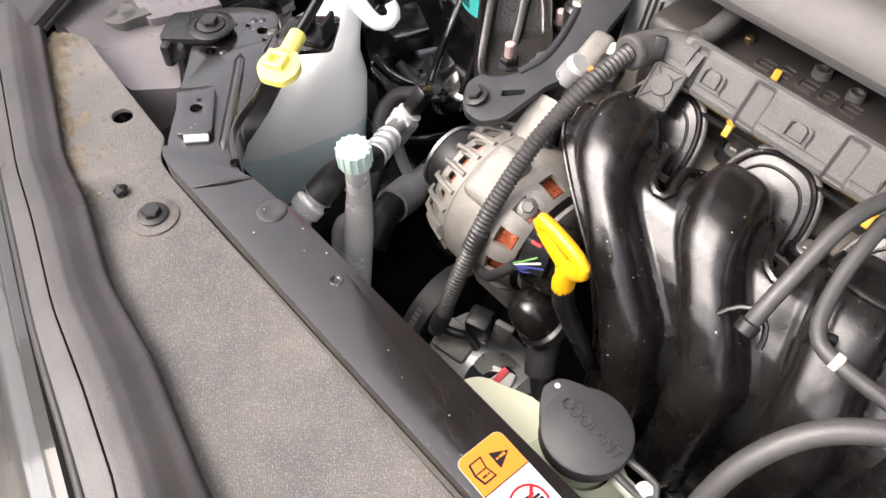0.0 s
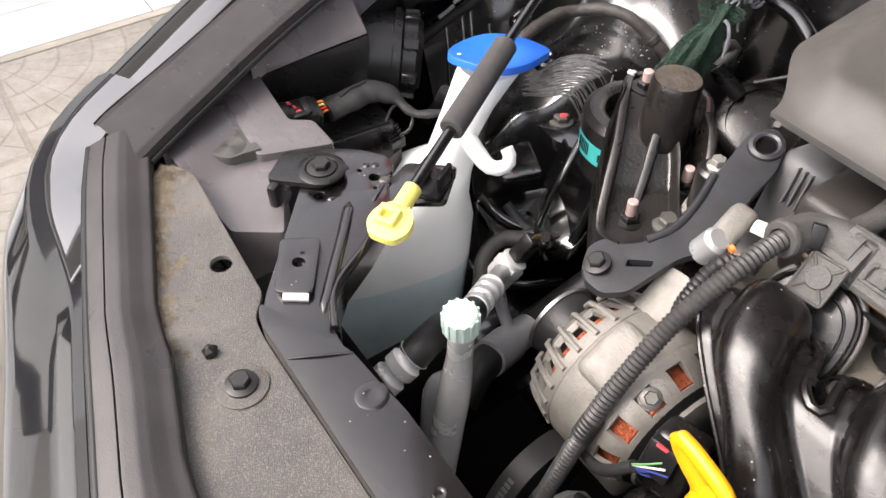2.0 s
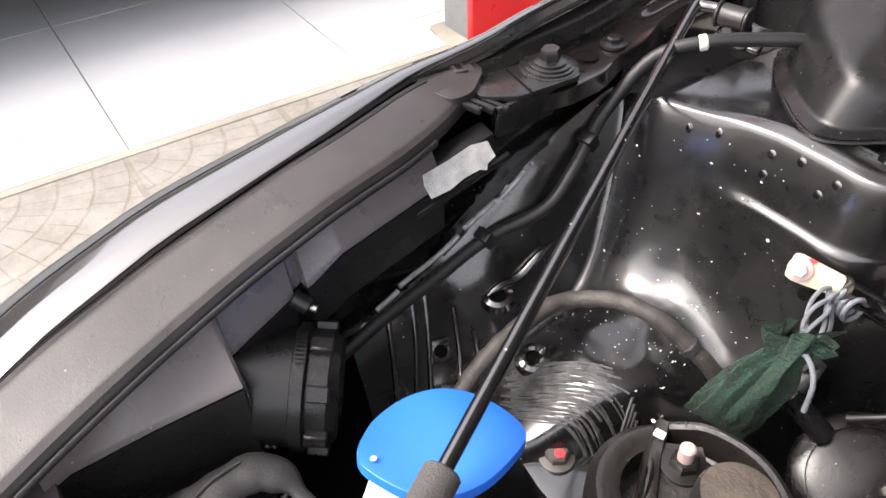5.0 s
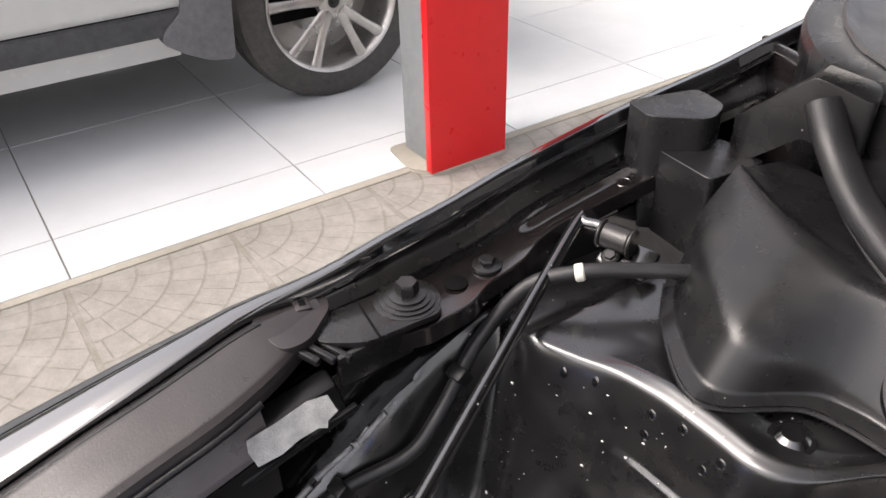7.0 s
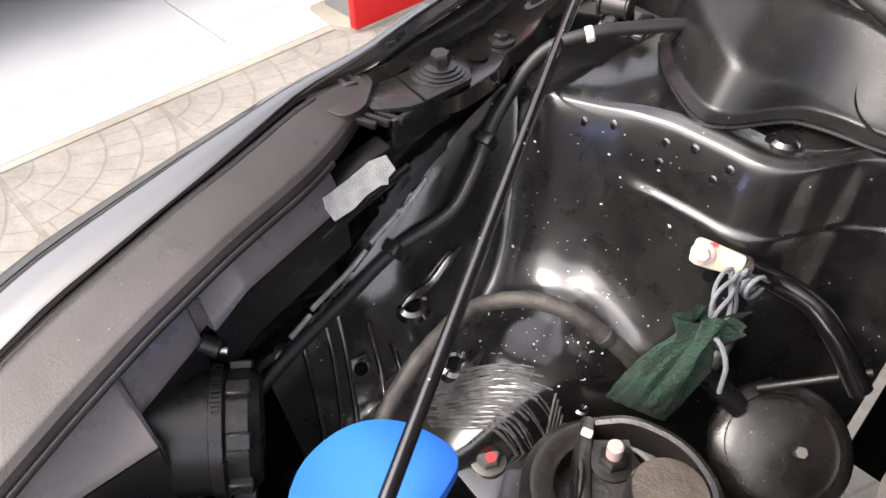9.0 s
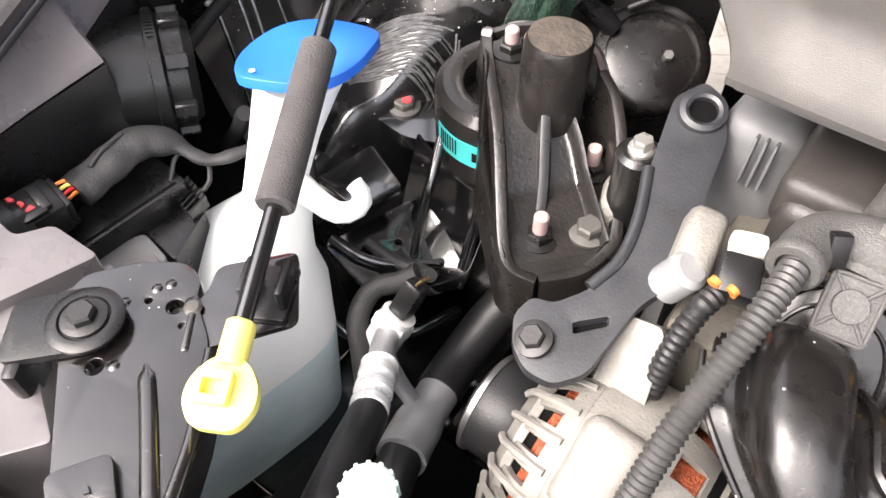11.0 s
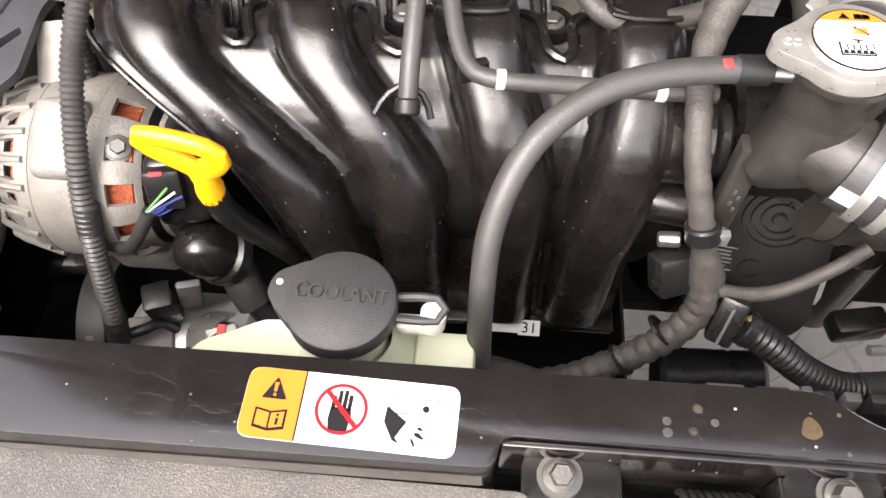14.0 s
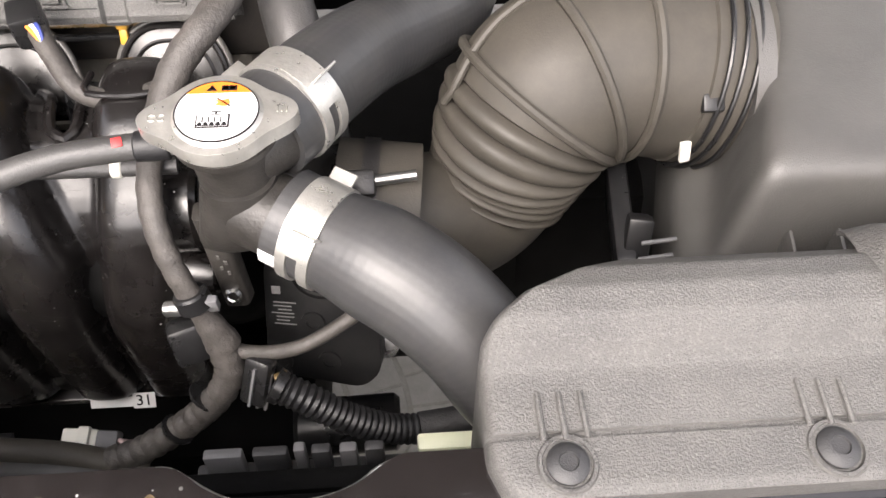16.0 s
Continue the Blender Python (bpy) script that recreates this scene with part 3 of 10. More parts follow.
part("cement_strip", box((-2.11, 0, GROUND - 0.001), (0.03, 14, 0.012), 0.004), M["concrete"], kerb)

# white floor tiles: a narrow first row, then full rows
floor = thing("floor", (-4, 0, GROUND), "glossy white ceramic floor tiles with thin grey joints", "floor", kind="structure")
part("grout_bed", box((-6.12, 0, GROUND - 0.005), (8.0, 14, 0.012), 0), M["grout"], floor)
rows_x = [-2.122, -2.337] + [-2.337 - 0.66 * k for k in range(1, 9)]
tile_meshes = {}
for a, b in zip(rows_x, rows_x[1:]):
    w = round(a - b - 0.004, 3)
    if w not in tile_meshes:
        tm = bpy.data.meshes.new("tile")
        tb = block((w, 0.696, 0.012), 0.0012, 1)
        tb.to_mesh(tm)
        tb.free()
        tm.materials.append(M["white_tile"])
        tile_meshes[w] = tm
    for k in range(-7, 9):
        t = new("tile", tile_meshes[w])
        t.parent = floor
        t.matrix_parent_inverse = Matrix.Translation((4, 0, -GROUND))
        t.location = ((a + b) / 2, 0.44 + 0.70 * k + 0.35, GROUND + 0.001)

# sign column: a red board on a grey pillar
column = thing("sign_column", (-2.13, 1.59, GROUND), "bright red painted board on a grey steel pillar", "column")
part("pillar", box((-2.15, 1.6, 1.4), (0.17, 0.24, 2.9), 0.004), M["grey_paint"], column, "grey painted steel pillar")
part("board", box((-2.045, 1.583, 1.415), (0.03, 0.275, 2.9), 0.003), M["red_board"], column, "glossy red board")
part("base_patch", plate(rounded([(-2.26, 1.43), (-2.1, 1.41), (-2.02, 1.47), (-2.03, 1.73), (-2.25, 1.74)], 0.03), GROUND, GROUND + 0.011), M["concrete"], column, "cracked mortar round the foot")

# plain building that closes the place beyond the tiles
single("wall_west", box((-7.9, 0, 1.6), (0.2, 16, 3.4), 0), M["render_wall"], "plain pale rendered showroom wall", "wall", kind="structure")
single("wall_south", box((-5.3, 7.1, 1.6), (5.4, 0.2, 3.4), 0), M["render_wall"], "plain pale rendered side wall", "wall", kind="structure")
single("ceiling", box((-6.6, 0, 3.6), (2.6, 16, 0.12), 0), M["render_wall"], "plain pale showroom ceiling", "ceiling", kind="structure")


def parked_suv():
    """A white car with grey cladding, parked on the tiles; only its sill and a wheel come into view."""
    suv = thing("parked_car", (-3.5, 0.6, GROUND), "white car with grey plastic sill cladding on the tiles", "car")
    X = -2.70

    def side(profile, y0, y1, name, mat, label=""):
        # a skin along y; profile: (depth behind the side, z)
        bm = bmesh.new()
        cols = []
        for y in (y0, y1):
            cols.append([bm.verts.new((X - d, y, z)) for d, z in profile])
        for i in range(len(profile) - 1):
            bm.faces.new((cols[0][i], cols[0][i + 1], cols[1][i + 1], cols[1][i]))
        bmesh.ops.solidify(bm, geom=list(bm.faces), thickness=0.012)
        return part(name, bm, mat, suv, label)

    side([(0.14, 0.20), (0.05, 0.225), (0.03, 0.305)], -2.0, 0.985, "sill", M["white_paint"], "white lower sill")
    side([(0.03, 0.300), (-0.012, 0.310), (-0.016, 0.345), (-0.010, 0.377), (0.008, 0.381)], -2.0, 1.02, "cladding", M["cladding"], "dark grey plastic cladding")
    side([(0.012, 0.384), (-0.004, 0.42), (-0.01, 0.5), (0.0, 0.62), (0.03, 0.82), (0.06, 0.98)], -2.0, 1.0, "door_skin", M["white_paint"], "glossy white door panel")
    side([(0.06, 0.98), (0.12, 1.05), (0.32, 1.5), (0.5, 1.58), (1.3, 1.6)], -2.0, 0.7, "cabin_side", M["glass_dark"], "dark tinted windows")
    cx, cz, R = 1.52, 0.297, 0.345
    # fender with an arch cut over the wheel
    def fender(u, v):
        a = math.pi * (0.93 - 1.0 * u)
        r0 = R + 0.045
        y, z = cx + r0 * math.cos(a), cz + r0 * math.sin(a)
        edge = Vector((y, z))
        outy = cx + (0.47 if a < math.pi / 2 else -0.47)
        far = Vector((cx + 0.75 * math.cos(a) * 1.2, 0.98 if math.sin(a) > 0.2 else z))
        far.x = min(max(far.x, 0.99), 2.35)
        p = edge.lerp(far, v)
        return (X + 0.012 * (1 - v) - 0.05 * v * v, p.x, p.y)
    part("fender", sheet(fender, 40, 8, thick=0.01), M["white_paint"], suv, "glossy white front fender")
    def arch(u, v):
        a = math.pi * (0.99 - 1.1 * u)
        r0 = R + 0.03 + 0.045 * v
        return (X - 0.018 + 0.03 * math.sin(math.pi * min(1, v * 1.05)), cx + r0 * math.cos(a), max(0.17, cz + r0 * math.sin(a)))
    part("wheel_arch", sheet(arch, 48, 6, thick=0.012), M["cladding"], suv, "dark grey plastic wheel arch")
    flap = plate(rounded([(1.0, 0.47), (1.165, 0.47), (1.148, 0.36), (1.135, 0.20), (1.06, 0.21), (0.985, 0.245), (0.92, 0.29), (0.93, 0.325), (1.0, 0.38)], 0.02), -0.04, 0.022, 0.008)
    part("arch_corner", turned(flap, Matrix.Translation((X, 0, 0)) @ Matrix(((0, 0, 1, 0), (1, 0, 0, 0), (0, 1, 0, 0), (0, 0, 0, 1)))), M["cladding"], suv)

    def road_wheel(at_y):
        m = onto((X - 0.03, at_y, cz), (1, 0, 0))
        wheel = part("wheel", turned(lathe([(R - 0.105, -0.20), (R - 0.06, -0.205), (R - 0.012, -0.18), (R, -0.15), (R, -0.05), (R - 0.012, -0.012), (R - 0.055, 0.004), (R - 0.1, -0.004), (R - 0.108, -0.03)], 64, caps=False), m), M["tyre"], suv, "black rubber tyre on a ten-spoke alloy rim")
        rr = R + 0.0004
        for k in range(3):
            part("tread_groove", turned(lathe([(rr, -0.06 - 0.035 * k), (rr + 0.0006, -0.062 - 0.035 * k), (rr + 0.0006, -0.068 - 0.035 * k), (rr, -0.07 - 0.035 * k)], 48, caps=False), m), M["pit_shade"], wheel)
        part("rim", turned(lathe([(R - 0.098, -0.012), (R - 0.1, 0.001), (R - 0.112, -0.006), (R - 0.122, -0.03), (R - 0.13, -0.16), (0.05, -0.17), (0.0, -0.17)], 64, caps=False), m), M["rim_metal"], wheel, "silver alloy rim")
        part("brake_disc", turned(lathe([(0, -0.1), (0.135, -0.1), (0.135, -0.11), (0, -0.11)], 40, caps=False), m), M["steel"], wheel)
        for k in range(5):
            a = 2 * math.pi * k / 5 + 0.35
            for q in (-0.17, 0.17):
                p0 = Vector((math.cos(a + q * 0.6) * 0.045, math.sin(a + q * 0.6) * 0.045, -0.012))
                p1 = Vector((math.cos(a + q * 1.3) * (R - 0.108), math.sin(a + q * 1.3) * (R - 0.108), -0.016))
                part("spoke", turned(tube([p0, p0.lerp(p1, 0.5) + Vector((0, 0, -0.004)), p1], lambda s, f: 0.0205 - 0.004 * math.sin(math.pi * f), n=12, step=0.02, flat=0.5), m), M["rim_metal"], wheel)
            part("wheel_nut", turned(lathe([(0, -0.002), (0.008, -0.002), (0.01, -0.012), (0, -0.012)], 6, caps=False), m @ Matrix.Translation((0.045 * math.cos(a), 0.045 * math.sin(a), 0.002))), M["steel"], wheel)
        part("hub", turned(lathe([(0, 0.0), (0.03, 0.0), (0.034, -0.004), (0.055, -0.008), (0.06, -0.03), (0.0, -0.03)], 32, caps=False), m), M["rim_metal"], wheel)
        part("hub_cap", turned(lathe([(0, 0.004), (0.018, 0.003), (0.022, 0.0), (0, 0.0)], 24, caps=False), m), M["black_plastic"], wheel, "dark hub cap")

    for at_y in (cx, -1.25):
        road_wheel(at_y)
    part("floor_pan", box((-3.55, -0.2, 0.28), (1.5, 3.6, 0.1), 0.02), M["pit_shade"], suv, "dark underside")
    part("far_wheel", turned(lathe([(0.05, 0), (R, 0), (R, 0.2), (0.05, 0.2)], 40, caps=True), onto((-4.4, cx, cz), (1, 0, 0))), M["tyre"], suv)
    part("roof", box((-3.55, -0.65, 1.6), (1.1, 2.7, 0.05), 0.02), M["white_paint"], suv, "white roof")
    part("hood", box((-3.55, 1.55, 1.0), (1.66, 1.1, 0.05), 0.02, (-6, 0, 0)), M["white_paint"], suv, "white hood")
    part("far_side", box((-4.4, 0.0, 0.68), (0.04, 4.0, 0.62), 0.015), M["white_paint"], suv)
    return suv


parked_suv()

# ---- the car: body round the engine bay ----
MID = 0.113  # the car's middle line
# hood seal and wing edge: rows of y and value
SEAL_Z = [(-0.1, 0.705), (0.05, 0.715), (0.13, 0.728), (0.26, 0.755), (0.36, 0.779), (0.46, 0.795), (0.55, 0.793)]
SEAL_IN = [(0.03, -0.500), (0.065, -0.520), (0.10, -0.537), (0.14, -0.555), (0.18, -0.571), (0.222, -0.585), (0.26, -0.596), (0.30, -0.605), (0.335, -0.610), (0.375, -0.6155), (0.42, -0.621), (0.456, -0.632), (0.48, -0.648), (0.50, -0.66)]
SEAL_OUT = [(0.03, -0.55), (0.055, -0.573), (0.131, -0.606), (0.20, -0.634), (0.27, -0.651), (0.39, -0.663), (0.457, -0.675), (0.52, -0.672)]


def wing_edge(y):
    """Upper edge of the wing: x and z."""
    x = lerp_table(SEAL_OUT + [(0.64, -0.672), (0.75, -0.668), (0.9, -0.655), (1.3, -0.65)], y)
    z = lerp_table([(0.03, 0.70), (0.17, 0.742), (0.27, 0.765), (0.39, 0.79), (0.47, 0.803), (0.51, 0.809), (0.55, 0.818), (0.6, 0.826), (0.645, 0.836), (0.695, 0.845), (0.75, 0.854), (0.835, 0.866), (0.9, 0.88), (1.3, 0.93)], y)
    return x, z


CORNER = [(0, -0.012), (0.004, 0.0), (0.022, 0.001), (0.042, -0.001), (0.060, -0.008), (0.074, -0.026), (0.092, -0.08), (0.113, -0.20), (0.11, -0.45)]


def wing_surface(u, v):
    y = 0.075 + 1.195 * u
    x, z = wing_edge(y)
    bulge = eased_table([(0.05, 0.062), (0.22, 0.062), (0.3, 0.057), (0.38, 0.042), (0.457, 0.021), (0.49, 0.014), (0.6, 0.012), (1.3, 0.012)], y)
    prof = [(0, -0.012), (0.003, 0.0), (0.3 * bulge, 0.04 * bulge), (bulge * 0.6, 0.03 * bulge), (bulge * 0.84, -0.06 * bulge), (bulge, -0.006 - 0.1 * bulge), (bulge + 0.008, -0.05), (bulge + 0.018, -0.18), (bulge + 0.022, -0.4)]
    w = smooth(0.09, 0.26, y)
    prof = [(a + (c - a) * w, b + (d - b) * w) for (a, b), (c, d) in zip(CORNER, prof)]
    k = v * (len(prof) - 1)
    i = min(int(k), len(prof) - 2)
    f = k - i
    dx = prof[i][0] + (prof[i + 1][0] - prof[i][0]) * f
    dz = prof[i][1] + (prof[i + 1][1] - prof[i][1]) * f
    return (x - dx, y - 0.25 * dx * (1 - smooth(0.0, 0.4, y)), z + dz)


car = thing("car_body", (0.113, 0.6, GROUND), "black car body with glossy paint round the engine bay", "car body")
part("wing", sheet(wing_surface, 70, 42, thick=0.0012), M["body_paint"], car, "glossy black front wing")


SKIN = [(-0.003, -0.008), (0.003, 0.0), (0.010, -0.005), (0.024, -0.018), (0.064, -0.050), (0.106, -0.10), (0.134, -0.20), (0.13, -0.45)]
CORNER_SKIN = [(-0.003, -0.008), (0.004, 0.0), (0.042, -0.001), (0.060, -0.008), (0.080, -0.04), (0.098, -0.10), (0.118, -0.22), (0.11, -0.45)]
def front_strip_x(u):
    return -0.545 + 1.316 * u


def front_edges(x):
    """Rear and front edge (y) of the front seal at x."""
    xm = min(abs(x - MID), 0.66)
    y_in = lerp_table([(0.0, -0.052), (0.243, -0.033), (0.328, -0.016), (0.39, -0.010), (0.455, 0.008), (0.495, 0.014), (0.53, 0.026), (0.58, 0.043), (0.63, 0.060), (0.66, 0.072)], xm)
    y_out = lerp_table([(0.0, -0.125), (0.20, -0.105), (0.274, -0.080), (0.38, -0.058), (0.50, -0.026), (0.58, -0.002), (0.63, 0.014), (0.66, 0.026)], xm)
    return y_in, y_out


nose_path = spline([(0.771, 0.026, 0.702)] + [(q, front_edges(q)[1], 0.704) for q in (0.7, 0.6, 0.48, 0.36, 0.24, 0.113, -0.02, -0.14, -0.26, -0.38, -0.46, -0.51)] + [(-0.545, 0.028, 0.704), (-0.567, 0.055, 0.712), (-0.585, 0.09, 0.72)], 0.015)


def nose(u, v):
    """Bumper and headlamp skin outside the seal, swept round the corner of the car."""
    i = min(int(u * (len(nose_path) - 1) + 0.5), len(nose_path) - 1)
    q = nose_path[i]
    t = nose_path[min(i + 3, len(nose_path) - 1)] - nose_path[max(i - 3, 0)]
    n = Vector((t.y, -t.x, 0)).normalized()
    if n.y > 0 and abs(n.x) < 0.9:
        n = -n
    k = v * (len(SKIN) - 1)
    j = min(int(k), len(SKIN) - 2)
    f = k - j
    w = smooth(0.84, 0.99, u)
    skin = [(a + (c - a) * w, b + (e - b) * w) for (a, b), (c, e) in zip(SKIN, CORNER_SKIN)]
    d = skin[j][0] + (skin[j + 1][0] - skin[j][0]) * f
    dz = skin[j][1] + (skin[j + 1][1] - skin[j][1]) * f
    return (q.x + n.x * d, q.y + n.y * d, q.z + dz)


part("bumper", sheet(nose, len(nose_path) - 1, 42, thick=0.002), M["body_paint"], car, "glossy black bumper and headlamp face")


def front_seal(u, v):
    x = front_strip_x(u)
    a, b = front_edges(x)
    prof = [(-0.02, -0.012), (0.0, -0.002), (0.14, 0.000), (0.32, 0.0045), (0.45, 0.0062), (0.655, 0.0055), (0.67, 0.0030), (0.685, 0.0052), (0.97, 0.002), (1.0, -0.014)]
    k = v * (len(prof) - 1)
    i = min(int(k), len(prof) - 2)
    f = k - i
    w = prof[i][0] + (prof[i + 1][0] - prof[i][0]) * f
    dz = prof[i][1] + (prof[i + 1][1] - prof[i][1]) * f
    return (x, a + (b - a) * w, 0.708 + dz + 0.006 * smooth(0.4, 0.66, abs(x - MID)))


strip = thing("weatherstrip", (MID, -0.06, 0.708), "wide dusty black rubber seal along the nose", "weatherstrip")
part("flat_band", sheet(front_seal, 100, 48, thick=0.001), M["seal_rubber"], strip)
bead_line = [(front_strip_x(k / 30), front_edges(front_strip_x(k / 30))[1] + 0.002, 0.7075 + 0.006 * smooth(0.4, 0.66, abs(front_strip_x(k / 30) - MID))) for k in range(31)]
part("edge_bead", tube(bead_line, 0.0032, n=10, step=0.01), M["rubber"], strip, "thin black edge bead")


def side_seal(u, v):
    y = 0.052 + 0.445 * u
    xi, xo = eased_table(SEAL_IN, y), eased_table(SEAL_OUT, y)
    z = eased_table(SEAL_Z, y)
    prof = [(-0.02, -0.011), (-0.012, -0.007), (0.02, -0.0035), (0.10, -0.0015), (0.35, 0.0005), (0.62, 0.002), (0.82, 0.0032), (0.92, 0.0022), (0.965, -0.001), (1.0, 0.0015)]
    k = v * (len(prof) - 1)
    i = min(int(k), len(prof) - 2)
    f = k - i
    w = prof[i][0] + (prof[i + 1][0] - prof[i][0]) * f
    dz = prof[i][1] + (prof[i + 1][1] - prof[i][1]) * f
    return (xi + (xo - xi) * w, y - 0.25 * (xi - xo) * w * (1 - u), z + dz)


trim = thing("wing_trim", (-0.62, 0.28, 0.75), "dusty black plastic trim along the wing edge", "trim")
part("panel", sheet(side_seal, 90, 45, thick=0.001), M["trim_plastic"], trim)
edge_rows = [0.09 + 0.37 * k / 16 for k in range(17)]
part("edge_bead", tube([(eased_table(SEAL_OUT, q) + 0.006, q, eased_table(SEAL_Z, q) + 0.0035) for q in edge_rows], 0.0022, n=8, step=0.01), M["rubber"], trim, "thin black edge bead")
# lip of soft rubber between trim and headlamp
lip_line = [(eased_table(SEAL_IN, 0.06 + 0.38 * k / 24) + 0.002, 0.06 + 0.38 * k / 24, eased_table(SEAL_Z, 0.06 + 0.38 * k / 24) - 0.0105) for k in range(25)]
single("rubber_lip", tube(lip_line, 0.0024, n=10), M["rubber"], "thin black rubber lip beside the headlamp", "rubber lip")

# unseen raised hood, hinged below the windscreen, added to darken the bay's reflections
def hood_skin(u, v):
    x = MID + (u - 0.5) * (1.58 - 0.22 * v ** 2)
    a = radians(49)
    d = 1.08 * v
    return (x, 0.94 - d * math.cos(a) + 0.03 * math.sin(math.pi * u), 0.95 + d * math.sin(a) + 0.05 * math.sin(math.pi * u) * v)


part("hood", sheet(hood_skin, 24, 24, thick=0.012), M["paint"], car, "unseen raised black hood with bare painted underside, added to darken reflections")

# ---- front cover plate ----
def cover_half(sign):
    pts = [(-0.508, 0.072), (-0.49, 0.081), (-0.36, 0.0735), (-0.345, 0.0605), (0.049, 0.0565), (0.052, 0.049), (0.052, -0.05)]
    front = []
    for k in range(16):
        x = 0.03 - 0.53 * k / 15
        front.append((x, front_edges(x)[0] - 0.004))
    poly = pts + front
    if sign > 0:
        poly = [(2 * MID - x, y) for x, y in poly][::-1]
        poly = [(x, min(y, 0.0565)) if x < 0.45 else (x, y) for x, y in poly]
    return poly


def cover_lift(x, y):
    xm = MID - x if x < MID else x - MID
    step = min(1.0, max(0.0, (xm - 0.471 + 0.41 * y) / 0.009))
    return 0.0062 * step + 0.002 * smooth(0.48, 0.6, xm)


cover = thing("front_cover", (-0.2, 0.02, 0.69), "dusty black grained plastic cover behind the nose", "cover plate", "covers behind the nose")
cover_holes = [(-0.398, 0.062, 0.0072), (-0.3405, 0.0295, 0.0035)]


def fine_plate(poly, z0, z1, holes, lift, cell=0.009):
    """A plate with a fine top, so that steps in it show."""
    bm = plate(poly, z0, z1, 0.0018, holes)
    xs = [p[0] for p in poly]
    x = min(xs) + cell
    while x < max(xs):
        geom = list(bm.verts) + list(bm.edges) + list(bm.faces)
        bmesh.ops.bisect_plane(bm, geom=geom, plane_co=(x, 0, 0), plane_no=(1, 0, 0))
        x += cell
    y = min(p[1] for p in poly) + 0.006
    while y < max(p[1] for p in poly):
        geom = list(bm.verts) + list(bm.edges) + list(bm.faces)
        bmesh.ops.bisect_plane(bm, geom=geom, plane_co=(0, y, 0), plane_no=(0, 1, 0))
        y += 0.006
    for v in bm.verts:
        v.co.z += lift(v.co.x, v.co.y)
    return bm


part("plate", fine_plate(rounded(cover_half(-1), 0.006, 3), 0.692, 0.6955, cover_holes, cover_lift, 0.004), M["cover_plastic"], cover)
# dried dirt washed up along the seal
dirt_rng = random.Random(5)
dirt_edge = [(-0.508, 0.064), (-0.481, 0.049), (-0.441, 0.033), (-0.411, 0.025), (-0.373, 0.009), (-0.345, 0.002)]
dabs = []
for k in range(260):
    i = min(int(dirt_rng.random() ** 1.5 * 5), 4)
    f = dirt_rng.random()
    (xa, ya), (xb, yb) = dirt_edge[i], dirt_edge[i + 1]
    off = min(dirt_rng.expovariate(1 / 0.0075), 0.03)
    px, py = xa + (xb - xa) * f + 0.42 * off, ya + (yb - ya) * f + 0.9 * off
    r0 = (dirt_rng.uniform(0.0006, 0.0018) if k % 2 else dirt_rng.uniform(0.003, 0.0062)) * (1 - off / 0.045)
    outline_pts = [(px + 1.5 * r0 * dirt_rng.uniform(0.5, 1.2) * math.cos(a), py + r0 * dirt_rng.uniform(0.5, 1.2) * math.sin(a)) for a in [2 * math.pi * q / 9 for q in range(9)]]
    z0 = 0.6955 + cover_lift(px, py) + 0.00004 * (k % 9)
    dabs.append(plate(outline_pts, z0, z0 + 0.0002))
tagged(part("dried_dirt", join(*dabs), M["tan_dirt"], cover, angle=0), "tan dried dirt", kind="stuff")
cover2 = thing("front_cover", (0.4, 0.02, 0.69), "dusty black grained plastic cover beside the air duct", "cover plate", "covers behind the nose")
part("plate", fine_plate(rounded(cover_half(1), 0.006, 3), 0.692, 0.6965, [], cover_lift, 0.02), M["cover_plastic"], cover2)
for x, y in ((0.30, 0.040), (0.455, 0.030)):
    part("push_clip", turned(lathe([(0, 0.0026), (0.0045, 0.0026), (0.0052, 0.0014), (0.0085, 0.0012), (0.0092, 0)], 28, caps=False), onto((x, y, 0.6965 + cover_lift(x, y)))), M["black_plastic"], cover2)
part("washer", turned(lathe([(0, 0), (0.0155, 0), (0.0155, 0.0012), (0.0125, 0.0022), (0, 0.0022)], 32, caps=False), onto((-0.309, 0.035, 0.6955))), M["cover_plastic"], cover)
hex_bolt(cover, (-0.309, 0.035, 0.698), size=0.0062, flange=0.0095, head=0.006, material=M["black_bolt"])
clip = part("clip", turned(lathe([(0, 0), (0.0052, 0), (0.0045, 0.003), (0.0015, 0.005), (0, 0.005)], 5, caps=False), pose(-0.3405, 0.0295, 0.697, 12, -10, 20)), M["black_plastic"], cover)

# ---- radiator support bar ----
BAR = 0.7105
bar_poly = [(-0.348, 0.0665), (-0.335, 0.0605), (0.0365, 0.0600), (0.0375, 0.0735), (0.1875, 0.0725), (0.189, 0.0600), (0.262, 0.0600), (0.278, 0.0695), (0.62, 0.0690),
            (0.62, 0.099), (0.249, 0.099), (0.241, 0.0945), (0.232, 0.0880), (0.221, 0.0838), (0.207, 0.0820), (0.193, 0.0826), (0.182, 0.0850), (0.173, 0.0895), (0.164, 0.0965), (0.158, 0.0988), (-0.236, 0.0990), (-0.256, 0.0965), (-0.285, 0.0945)]
bar = thing("support_bar", (0.1, 0.08, 0.68), "black painted steel bar across the front with warning label", "support bar")
bb = plate(rounded(bar_poly, 0.006, 4), BAR - 0.024, BAR, 0.0032, [], 3)
part("beam", bb, M["bar_paint"], bar)
